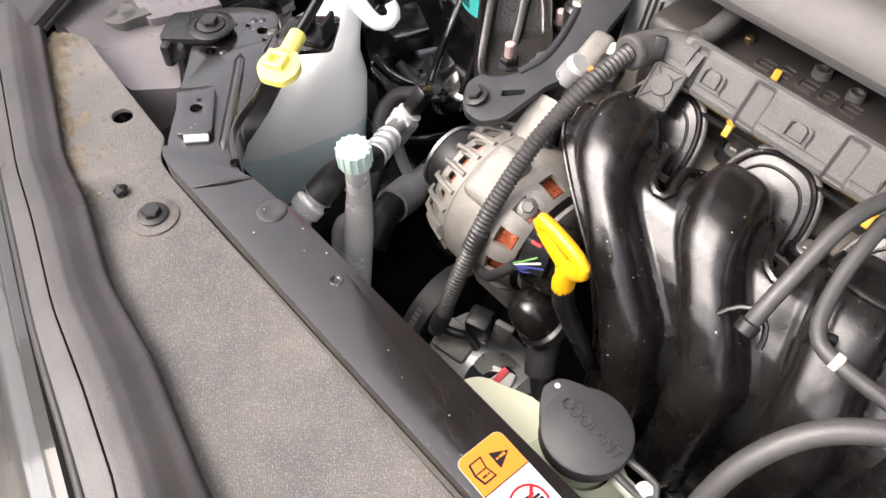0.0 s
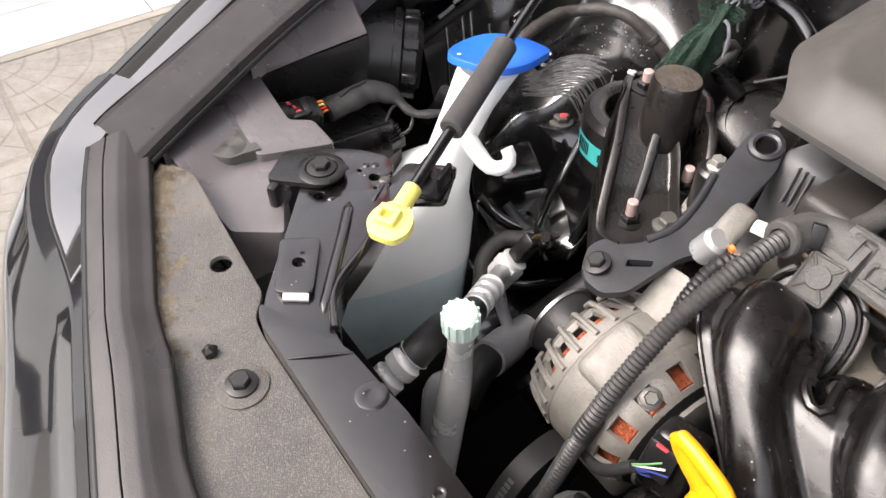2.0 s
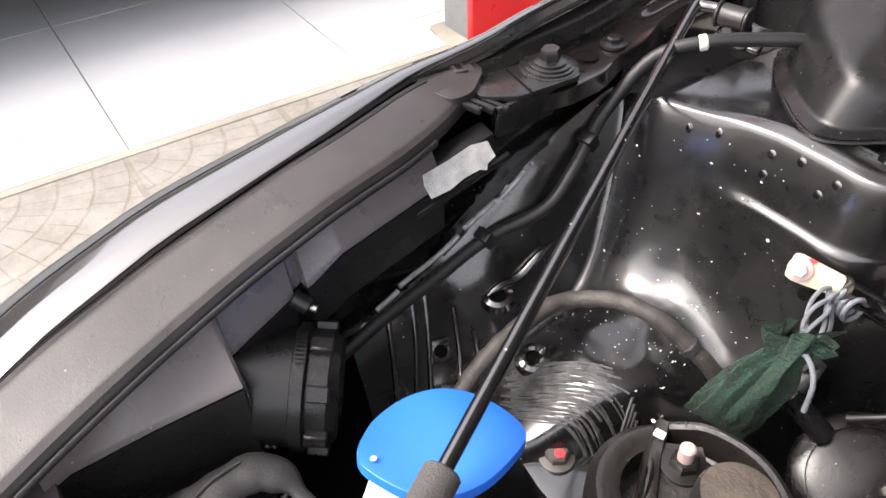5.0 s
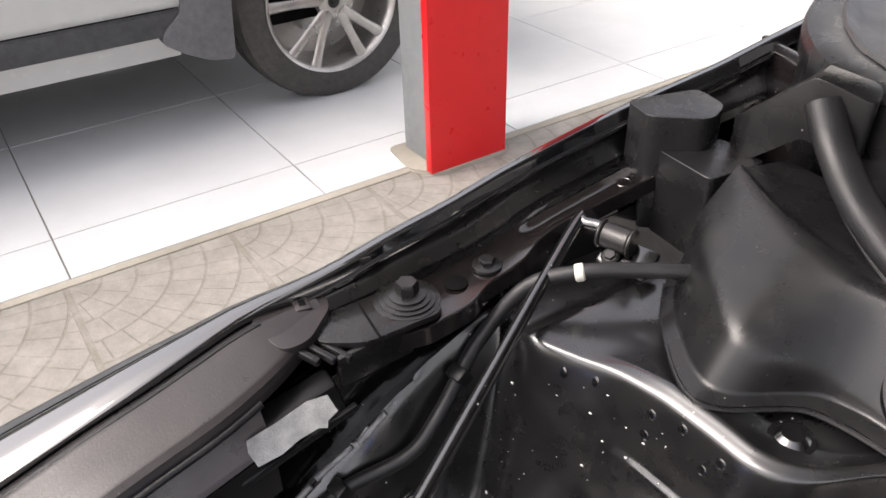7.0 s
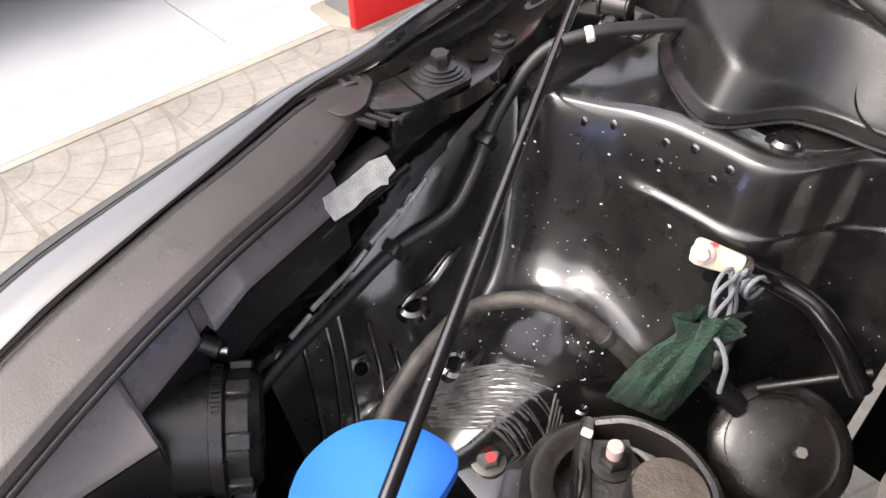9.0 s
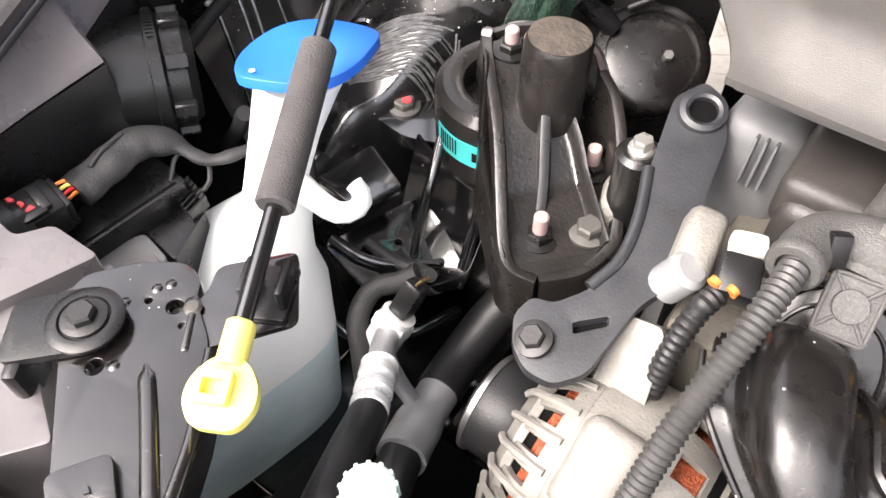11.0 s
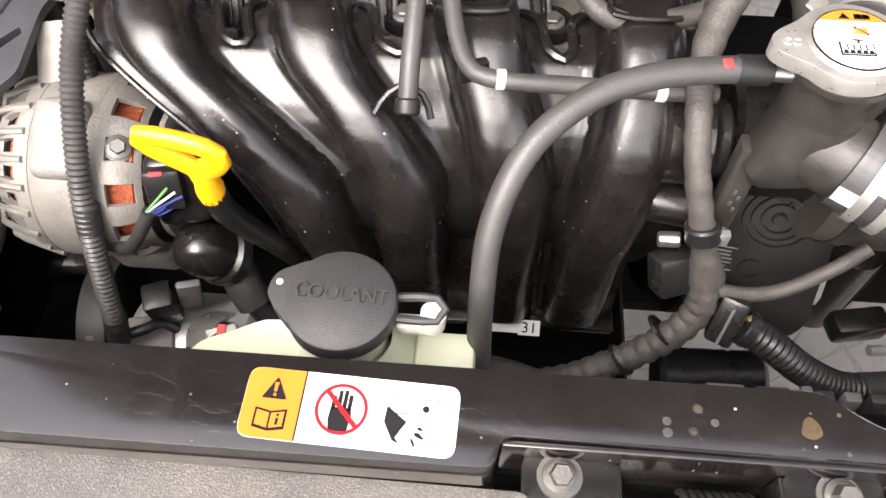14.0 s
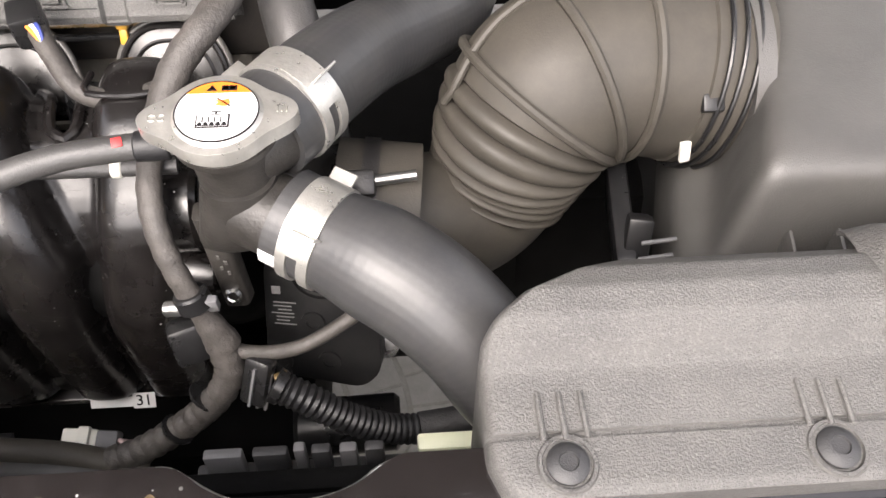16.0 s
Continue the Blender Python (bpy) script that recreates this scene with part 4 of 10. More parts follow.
part("front_lip", tube([(0.259, 0.0585, BAR - 0.002), (0.268, 0.062, BAR), (0.28, 0.0675, BAR), (0.33, 0.067, BAR), (0.62, 0.067, BAR)], 0.0032, n=12), M["paint"], bar)
part("edge_roll", tube([(0.1895, 0.0612, BAR - 0.0035), (0.225, 0.0605, BAR - 0.0030), (0.257, 0.0605, BAR - 0.0030)], 0.0036, n=12), M["paint"], bar, "polished rolled edge")
# thin steel bead draws the specular line of the rounded rear edge
part("worn_edge", tube([(0.150, 0.0986, BAR - 0.001), (0.160, 0.0978, BAR - 0.001), (0.173, 0.0897, BAR - 0.001), (0.182, 0.0853, BAR - 0.001), (0.193, 0.0828, BAR - 0.001), (0.207, 0.0822, BAR - 0.001), (0.221, 0.0840, BAR - 0.001), (0.232, 0.0882, BAR - 0.001), (0.241, 0.0946, BAR - 0.001), (0.252, 0.0985, BAR - 0.001)], 0.0009, n=8, step=0.003), M["steel"], bar, "bright steel bead standing in for the glint on the rear edge")
# lower part coloured near-black to pass for shade under the bar
part("lower_beam", box((0.1, 0.083, 0.64), (1.0, 0.03, 0.07), 0.004), M["pit_shade"], bar)
part("pressed_ring", turned(lathe([(0.0, 0.0002), (0.0035, 0.0002), (0.0045, 0.0004), (0.0085, 0.0004), (0.0095, 0.0001)], 32, caps=False), onto((-0.253, 0.0885, BAR + 0.0001))), M["bar_paint"], bar)
part("pressed_ring", turned(lathe([(0.0015, 0), (0.0025, 0.0005), (0.0035, 0.0005), (0.004, 0)], 16, caps=False), onto((-0.186, 0.087, BAR + 0.0001))), M["bar_paint"], bar)
stain = plate(rounded([(0.1495, 0.081), (0.154, 0.0792), (0.158, 0.0815), (0.157, 0.086), (0.1535, 0.089), (0.151, 0.0865)], 0.002), BAR, BAR + 0.0002)
for x, y, r in ((0.112, 0.0885, 0.0020), (0.1095, 0.0795, 0.0017), (0.166, 0.075, 0.0010)):
    part("dried_spot", turned(lathe([(0, 0.0003), (r * 0.7, 0.0003), (r, 0.00005)], 12, caps=False), onto((x, y, BAR))), M["tan_dirt"], bar, "dried water spot")
part("stain", stain, M["gold_stain"], bar, "brown oily stain")
for x, y, r in ((0.1, 0.083, 0.0016), (0.1, 0.0785, 0.0018), (0.118, 0.0835, 0.0015), (0.229, 0.078, 0.002), (0.165, 0.09, 0.0008)):
    part("stain", turned(lathe([(0, 0.0003), (r, 0.0002), (r * 1.1, 0)], 9, caps=False), onto((x, y, BAR))), M["water_mark"], bar)

# warning label on the bar
label = thing("warning_label", (-0.02, 0.08, BAR), "orange and white fan warning label stuck on the bar", "label")
LZ = BAR + 0.0002


def decal(poly, mat, name, h=0.0003, parent=label):
    return part(name, plate(poly, LZ, LZ + h), mat, parent, angle=0)


def on_label(u, v):
    """Label units (0..100 along, 0..34 up) to the bar."""
    return (-0.0605 + u * 0.000825 - (34 - v) * 0.00003, 0.0650 + v * 0.00083 - u * 0.00003)


def lab(pts):
    return [on_label(u, v) for u, v in pts]


decal(lab(rounded([(0, 0), (100, 0), (100, 34), (0, 34)], 6)), M["label_white"], "paper")
orange = rounded([(0, 0), (20, 0), (20, 34), (0, 34)], 6)
decal(lab([(8, 0.15), (27, 0.15), (27, 33.85), (8, 33.85)]), M["label_orange"], "orange_field", 0.0005)
decal(lab(rounded([(0.2, 0.2), (16, 0.2), (16, 33.8), (0.2, 33.8)], 6)), M["label_orange"], "orange_field", 0.00055)
decal(lab([(26.6, 0.2), (27.3, 0.2), (27.3, 33.8), (26.6, 33.8)]), M["label_black"], "dividing_line", 0.0006)
decal(lab(rounded([(8, 19), (20, 19), (14, 30)], 1.2)), M["label_black"], "warning_sign", 0.0007)
decal(lab([(13.4, 22.5), (14.6, 22.5), (14.9, 27), (13.1, 27)]), M["label_orange"], "warning_sign", 0.0009)
decal(lab([(13.4, 20.3), (14.6, 20.3), (14.6, 21.6), (13.4, 21.6)]), M["label_orange"], "warning_sign", 0.0009)
decal(lab([(6.5, 5), (14, 3.5), (21.5, 5), (21.5, 14.5), (14, 13), (6.5, 14.5)]), M["label_black"], "book_sign", 0.0007)
decal(lab([(7.6, 6.3), (13.5, 5), (13.5, 12), (7.6, 13.2)]), M["label_orange"], "book_sign", 0.0009)
decal(lab([(14.5, 5), (20.4, 6.3), (20.4, 13.2), (14.5, 12)]), M["label_orange"], "book_sign", 0.0009)
decal(lab([(17, 6.6), (18.3, 6.8), (18.3, 10), (17, 9.8)]), M["label_black"], "book_sign", 0.001)
decal(lab([(17, 10.6), (18.3, 10.8), (18.3, 12), (17, 11.8)]), M["label_black"], "book_sign", 0.001)


def circle(cx, cy, r, n=36):
    return [(cx + r * math.cos(2 * math.pi * k / n), cy + r * math.sin(2 * math.pi * k / n)) for k in range(n)]


part("ban_ring", plate(lab(circle(46, 17.5, 12.3)), LZ, LZ + 0.0006, 0, [lab(circle(46, 17.5, 10.7))]), M["label_red"], label, angle=0)
decal(lab([(37.3, 25.0), (38.6, 26.6), (54.8, 10.0), (53.5, 8.4)]), M["label_red"], "ban_bar", 0.0010)
decal(lab(rounded([(41.5, 7), (50, 7), (51, 15), (50.5, 18), (41, 18), (40.5, 12)], 1)), M["label_black"], "palm_sign", 0.0007)
for k, (u, top) in enumerate(((42, 23.5), (44.6, 26.2), (47.2, 26.6), (49.6, 24.5))):
    decal(lab(rounded([(u - 0.9, 17), (u + 0.9, 17), (u + 1.1, top), (u - 0.7, top)], 0.6)), M["label_black"], "palm_sign", 0.0007)
decal(lab([(67.0, 21.3), (76.7, 14.6), (72.2, 6.9), (74.3, 4.4), (71.1, 5.5), (66.4, 13.8)]), M["label_black"], "fan_sign", 0.0007)
decal(lab(circle(84.9, 21.5, 1.6, 16)), M["label_black"], "fan_sign", 0.0007)
decal(lab([(81.8, 12.5), (83.5, 12.8), (85.1, 11.2), (82.4, 11.3)]), M["label_black"], "fan_sign", 0.0007)
decal(lab([(80.8, 10.1), (83.0, 10.0), (85.6, 7.5), (84.3, 7.2), (81.0, 8.7)]), M["label_black"], "fan_sign", 0.0007)
decal(lab([(79.4, 7.7), (81.0, 5.9), (81.8, 3.6), (80.9, 3.7), (79.5, 6.3)]), M["label_black"], "fan_sign", 0.0007)


def stroke(pts, w=0.28):
    """Thin printed line through label points."""
    for (ua, va), (ub, vb) in zip(pts, pts[1:]):
        d = math.hypot(ub - ua, vb - va)
        nu, nv = -(vb - va) / d * w, (ub - ua) / d * w
        decal(lab([(ua + nu, va + nv), (ua - nu, va - nv), (ub - nu, vb - nv), (ub + nu, vb + nv)]), M["print_grey"], "blade_line", 0.0007)


stroke([(79.2, 24.8), (68.4, 24.6), (68.1, 19.9), (70.5, 18.3), (79.2, 18.6)])
stroke([(79.0, 25.9), (81.7, 26.0), (82.1, 23.2), (79.1, 22.7)])
stroke([(79.0, 20.3), (81.2, 20.1), (81.4, 17.6), (79.0, 17.0)])
stroke([(83.8, 28.0), (84.1, 25.8), (86.5, 25.7), (86.4, 27.9)])
stroke([(91.8, 26.2), (88.7, 25.8), (88.7, 23.0), (91.8, 22.7)])
stroke([(89.1, 20.2), (92.2, 19.9)])
stroke([(88.9, 18.3), (92.0, 18.0)])
stroke([(83.4, 16.7), (85.1, 17.3), (86.8, 11.2), (90.2, 5.3), (91.9, 5.8)])
stroke([(73.5, 7.9), (78.3, 15.6)])
stroke([(74.3, 7.2), (78.1, 5.8)])

# ---- latch in the notch of the bar ----
latch = thing("hood_latch", (MID, 0.05, 0.66), "black steel hood latch with coil spring and bolts", "latch")
part("backing", box((MID, 0.058, 0.655), (0.150, 0.030, 0.004), 0.001), M["dark_metal"], latch)
part("back_wall", box((MID, 0.0715, 0.68), (0.149, 0.0025, 0.052), 0.0008), M["bar_paint"], latch)
for x0, x1 in ((0.047, 0.084), (0.1465, 0.184)):
    lug = plate(rounded([(x0, 0.071), (x1, 0.071), (x1, 0.046), (x0, 0.046)], 0.004), 0.692, 0.6945, 0.0008)
    part("lug", lug, M["dark_metal"], latch)
    xe = x1 if x0 < 0.1 else x0
    part("cheek", box((xe, 0.046, 0.675), (0.003, 0.048, 0.038), 0.001), M["dark_metal"], latch)
for x in (0.0615, 0.1665):
    part("washer", turned(lathe([(0, 0), (0.0088, 0), (0.0088, 0.0014), (0, 0.0014)], 28, caps=False), onto((x, 0.0635, 0.6945))), M["zinc"], latch)
    hex_bolt(latch, (x, 0.0635, 0.6965), direction=(0, -0.25, 1), size=0.0046, flange=0.0066, head=0.008, material=M["bolt_grey"])
    part("bolt_shank", turned(lathe([(0, 0), (0.0038, 0), (0.0038, 0.02), (0, 0.02)], 12, caps=False), onto((x, 0.056, 0.672))), M["zinc"], latch)
coil = []
for k in range(9 * 16 + 1):
    a = 2 * math.pi * k / 16
    coil.append((0.109 + 0.0285 * k / (9 * 16), 0.053 + 0.0112 * math.cos(a), 0.684 + 0.0112 * math.sin(a)))
part("spring", tube(coil, 0.0013, n=8, smooth=False), M["black_bolt"], latch, "black coil spring")
part("pivot", rod((0.086, 0.053, 0.684), (0.145, 0.053, 0.684), 0.0042, bevel=0.0006), M["zinc"], latch, "dull zinc pivot pin")
part("hook", box((0.1005, 0.050, 0.680), (0.004, 0.016, 0.024), 0.001, (20, 0, 0)), M["black_bolt"], latch)
part("lever", tube([(0.092, 0.045, 0.688), (0.098, 0.04, 0.69), (0.11, 0.036, 0.688), (0.12, 0.034, 0.682)], 0.0028), M["black_bolt"], latch)
part("spring_leg", tube([(0.138, 0.06, 0.684), (0.146, 0.05, 0.688), (0.152, 0.04, 0.686)], 0.0014, n=8), M["black_bolt"], latch)

# ---- bracket arm at the end of the bar ----
arm = thing("bracket_arm", (-0.37, 0.13, 0.69), "black painted pressed steel bracket beside the headlamp", "bracket")
arm_poly = rounded([(-0.345, 0.0655), (-0.359, 0.0735), (-0.396, 0.104), (-0.438, 0.139), (-0.462, 0.160), (-0.467, 0.174), (-0.450, 0.196), (-0.432, 0.209), (-0.418, 0.205), (-0.413, 0.197), (-0.390, 0.184), (-0.365, 0.149), (-0.349, 0.118), (-0.312, 0.0965), (-0.283, 0.0945), (-0.300, 0.062)], 0.006, 4)
arm_holes = [(-0.303, 0.088, 0.0042), (-0.422, 0.146, 0.0042), (-0.4175, 0.188, 0.0042), (-0.430, 0.183, 0.0018), (-0.407, 0.183, 0.0018)]
part("panel", plate(arm_poly, 0.692, 0.699, 0.0025, arm_holes, 3), M["bar_paint"], arm)
pad = rounded([(-0.395, 0.1025), (-0.381, 0.1255), (-0.341, 0.0985), (-0.355, 0.079)], 0.005, 4)
part("raised_pad", plate(pad, 0.699, 0.7045, 0.0026, [(-0.369, 0.103, 0.0042)], 3), M["bar_paint"], arm)
part("pad_facet", loft([[(x, y, 0.7040), (x + 0.0030, y - 0.0022, 0.7012), (x + 0.0030, y - 0.0022, 0.6995), (x, y, 0.6995)] for x, y in ((-0.3520, 0.0832), (-0.3470, 0.0902), (-0.3425, 0.0962))]), M["dull_aluminium"], arm, "bright grey edge of the pad")
part("pad_tab", plate(rounded([(-0.3755, 0.107), (-0.3735, 0.1095), (-0.377, 0.111)], 0.0005), 0.7045, 0.7062), M["bar_paint"], arm)
bead = [(-0.405, 0.1605, 0.6985), (-0.38, 0.141, 0.6990), (-0.345, 0.112, 0.6990), (-0.327, 0.0975, 0.6985)]
part("stiffening_rib", tube(bead, lambda q, f: 0.0042 * min(1.0, math.sin(math.pi * min(max(f, 0.02), 0.98)) * 5), n=14, step=0.003, flat=0.5), M["bar_paint"], arm)
flange_line = [(-0.388, 0.182, 0.697), (-0.364, 0.149, 0.697), (-0.347, 0.12, 0.697), (-0.333, 0.107, 0.698), (-0.312, 0.097, 0.7)]
part("edge_flange", tube(flange_line, 0.0032, n=10), M["bar_paint"], arm)
part("edge_skirt", loft([[(x, y, z - 0.001), (x + 0.0022, y + 0.0022, z - 0.002), (x + 0.0022, y + 0.0022, z - 0.022), (x, y, z - 0.022)] for x, y, z in flange_line]), M["bar_paint"], arm)
for x, y in ((-0.4155, 0.1515), (-0.432, 0.190), (-0.4135, 0.194), (-0.438, 0.176), (-0.4285, 0.1955)):
    part("weld_spot", turned(lathe([(0, 0.0008), (0.0018, 0.0006), (0.0028, 0)], 10, caps=False), onto((x, y, 0.699))), M["bar_paint"], arm)
part("seam", tube([(-0.3005, 0.062, BAR + 0.0002), (-0.2915, 0.078, BAR + 0.0012), (-0.2835, 0.0945, BAR)], 0.0007, n=8), M["bar_paint"], arm)
# small bracket that holds the stay clip
clip_plate = plate(rounded([(-0.400, 0.168), (-0.367, 0.2155), (-0.3945, 0.2455), (-0.4195, 0.2165), (-0.4125, 0.203), (-0.412, 0.188)], 0.005, 4), 0.694, 0.6975, 0.0012)
part("clip_plate", clip_plate, M["bar_paint"], arm)
part("step_wall", box((-0.405, 0.186, 0.692), (0.004, 0.03, 0.016), 0.0015, (0, 0, 38)), M["bar_paint"], arm)
part("weld_nut", turned(lathe([(0, 0.0016), (0.003, 0.0014), (0.0045, 0)], 14, caps=False), onto((-0.4105, 0.1925, 0.699))), M["bolt_grey"], arm)

# mounting tab of the headlamp over the arm
tab = thing("headlamp_tab", (-0.45, 0.15, 0.70), "black plastic headlamp mounting tab with bolt", "mounting tab")
part("tab_arm", plate(rounded([(-0.4545, 0.1205), (-0.4755, 0.1455), (-0.452, 0.1735), (-0.430, 0.172), (-0.4265, 0.150)], 0.006, 4), 0.7, 0.704, 0.0012), M["black_plastic"], tab)
part("tab_hook", box((-0.452, 0.128, 0.689), (0.008, 0.022, 0.026), 0.003, (0, 0, 35)), M["black_plastic"], tab)
part("washer", turned(lathe([(0.007, 0), (0.0175, 0), (0.0175, 0.0016), (0.0145, 0.003), (0.012, 0.003), (0.011, 0.0018), (0, 0.0018)], 36, caps=False), onto((-0.44, 0.158, 0.704))), M["black_plastic"], tab)
hex_bolt(tab, (-0.44, 0.158, 0.7062), size=0.0068, flange=0.0105, head=0.0065, material=M["black_bolt"])

# ---- headlamp housing ----
lamp = thing("headlamp_housing", (-0.53, 0.16, 0.62), "dark grey plastic headlamp housing with dusty top", "headlamp")


def deck_lift(x, y):
    return 0.016 * (1 - smooth(0.0, 0.05, x - eased_table(SEAL_IN, y)))


deck = fine_plate(rounded([(-0.536, 0.072), (-0.500, 0.079), (-0.440, 0.084), (-0.418, 0.114), (-0.470, 0.139), (-0.493, 0.147), (-0.500, 0.168), (-0.531, 0.169), (-0.5735, 0.1660), (-0.568, 0.12)], 0.003, 2), 0.62, 0.684, [], deck_lift, 0.006)
part("deck", deck, M["lamp_plastic"], lamp)
# raised box beside the deck, sloping down towards the engine
hump_poly = rounded([(-0.584, 0.1725), (-0.519, 0.1700), (-0.510, 0.1865), (-0.480, 0.1890), (-0.497, 0.1320), (-0.580, 0.1370)], 0.004, 3)
part("raised_box", plate(hump_poly, 0.60, 0.690, 0.0035, [], 3, top=lambda x, y: 0.015 - 0.17 * (x + 0.578)), M["lamp_plastic"], lamp)
part("box_flange", plate(rounded([(-0.501, 0.1295), (-0.494, 0.1275), (-0.474, 0.1900), (-0.482, 0.1925)], 0.002, 2), 0.66, 0.6765, 0.0015), M["lamp_plastic"], lamp)
ledge_rows = [(0.16, -0.577), (0.175, -0.5785), (0.225, -0.578), (0.2755, -0.575), (0.2765, -0.601), (0.326, -0.613), (0.327, -0.6225), (0.3345, -0.6235), (0.3355, -0.6085), (0.36, -0.610), (0.44, -0.6205)]


def ledge(u, v):
    """Flat shoulder of the lamp that runs in under the trim."""
    y = 0.166 + 0.274 * u
    xi = lerp_table(ledge_rows, y)
    z = lerp_table([(0.166, 0.703), (0.17, 0.704), (0.28, 0.711), (0.326, 0.724), (0.36, 0.743), (0.44, 0.755)], y)
    xo, zo = eased_table(SEAL_IN, y) - 0.012, eased_table(SEAL_Z, y) - 0.010
    xi = max(xi, xo + 0.004)
    edge = 0.0025 * (1 - smooth(0.0, 0.06, v))
    return (xi + (xo - xi) * v, y, z + (zo - z) * v ** 1.2 - edge)


def ledge_wall(u, v):
    x, y, z = ledge(u, 0.0)
    return (x + 0.0006, y, z - 0.001 - (0.12 if y < 0.276 else 0.035) * v)


# the top's grey includes painted sky sheen; walls of the housing stay black
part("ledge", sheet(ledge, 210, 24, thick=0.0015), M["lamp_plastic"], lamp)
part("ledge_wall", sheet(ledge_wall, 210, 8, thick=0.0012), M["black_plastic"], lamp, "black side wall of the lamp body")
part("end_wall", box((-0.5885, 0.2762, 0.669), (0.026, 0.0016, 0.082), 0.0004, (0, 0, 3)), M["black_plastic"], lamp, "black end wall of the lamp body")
# added near-black sheet; stands in for shade in the gap behind the lamp
part("lamp_floor", plate([(-0.74, 0.10), (-0.537, 0.14), (-0.537, 0.33), (-0.60, 0.44), (-0.74, 0.44)], 0.545, 0.55), M["pit_shade"], lamp, "near-black sheet for the shaded hollow behind the lamp")
part("socket_collar", turned(lathe([(0.0165, -0.010), (0.0205, -0.010), (0.0205, 0.008), (0.019, 0.010), (0.0165, 0.010)], 36, caps=False), onto((-0.5465, 0.1725, 0.668), (0.15, 0.97, 0.05))), M["black_plastic"], lamp)
# black filler added so the gap under the deck looks shaded
part("lower_body", plate([(-0.61, 0.045), (-0.43, 0.045), (-0.43, 0.13), (-0.61, 0.17)], 0.56, 0.615), M["black_plastic"], lamp, "black filler plate for the shaded gap under the lamp")
# tear-shaped air vent with fine rings on its round end
tear = []
for k in range(25):
    a = radians(168 + 204 * k / 24)
    tear.append((-0.5165 + 0.0138 * math.cos(a), 0.1180 + 0.0138 * math.sin(a)))
tear += [(-0.5005, 0.1370), (-0.5310, 0.1370)]
vent = part("vent_disc", plate(tear, 0.672, 0.6935, 0.0018, [], 3), M["duct_plastic"], lamp, "dark tongue-shaped vent with fine rings")
for k in range(8):
    r = 0.0016 * (k + 0.35)
    part("ring", turned(lathe([(max(r - 0.0005, 0.0001), 0.0), (r, 0.0005), (r + 0.0005, 0.0)], 36, caps=False), pose(-0.5165, 0.1180, 0.6935)), M["duct_plastic"], vent)
# bulb cap at the back of the lamp
cap_m = onto((-0.600, 0.300, 0.668), (0.55, 0.83, -0.12))
cap = part("bulb_cap", turned(lathe([(0, -0.03), (0.038, -0.03), (0.038, 0.012), (0.0405, 0.013), (0.0405, 0.02), (0.037, 0.022), (0.037, 0.034), (0.031, 0.04), (0, 0.041)], 40, caps=False), cap_m), M["black_plastic"], lamp, "round black plastic bulb cap with grip studs")
for k in range(8):
    a = 2 * math.pi * k / 8
    part("grip", turned(block((0.006, 0.010, 0.014), 0.001, 1), cap_m @ pose(0.039 * math.cos(a), 0.039 * math.sin(a), 0.029, 0, 0, math.degrees(a))), M["black_plastic"], cap)
studs = []
for i in range(9):
    for j in range(7):
        a = -2.7 + 0.16 * i
        studs.append(turned(block((0.0012, 0.0018, 0.0018), 0), cap_m @ pose(0.0385 * math.cos(a), 0.0385 * math.sin(a), -0.022 + 0.0042 * j, 0, 0, math.degrees(a))))
part("grip_studs", join(*studs), M["black_plastic"], cap, angle=0)
for k in range(14):
    a = 1.0 + 0.07 * k
    part("ratchet", turned(block((0.0014, 0.0014, 0.005), 0), cap_m @ pose(0.041 * math.cos(a), 0.041 * math.sin(a), 0.0165, 0, 0, math.degrees(a))), M["black_plastic"], cap, angle=0)
part("adjuster", rod((-0.611, 0.325, 0.722), (-0.603, 0.332, 0.716), 0.006, bevel=0.001), M["black_plastic"], lamp)
part("adjuster_pin", rod((-0.603, 0.332, 0.716), (-0.6, 0.335, 0.715), 0.0025), M["steel"], lamp)

# wiring plug in the lamp
plug = thing("lamp_connector", (-0.549, 0.19, 0.66), "black wiring plug with red lock and orange wires", "connector")
pm = pose(-0.549, 0.191, 0.6685, 0, 10, -8)
part("plug_body", turned(block((0.026, 0.030, 0.024), 0.003, 2), pm), M["black_plastic"], plug)
part("plug_collar", turned(lathe([(0, -0.008), (0.0162, -0.008), (0.0162, 0.006), (0.015, 0.008), (0, 0.008)], 28, caps=False), onto((-0.5475, 0.1790, 0.668), (0.15, 0.97, 0.05))), M["gloss_plastic"], plug)
for k in range(3):
    part("lock", turned(block((0.0045, 0.0030 + 0.001 * k, 0.002), 0.0006, 1), pm @ pose(-0.0080 + 0.0062 * k, -0.006 + 0.0025 * k, 0.0125, 0, 0, 25)), M["red_paint"], plug, "red lock")
part("latch_tab", turned(block((0.018, 0.006, 0.004), 0.001), pm @ Matrix.Translation((0.001, 0.006, 0.013))), M["black_plastic"], plug)
part("latch_tab", turned(block((0.006, 0.014, 0.004), 0.001), pm @ Matrix.Translation((0.009, -0.001, 0.013))), M["black_plastic"], plug)
part("rear_rib", turned(block((0.023, 0.004, 0.020), 0.001), pm @ Matrix.Translation((0.0, 0.016, -0.001))), M["black_plastic"], plug)
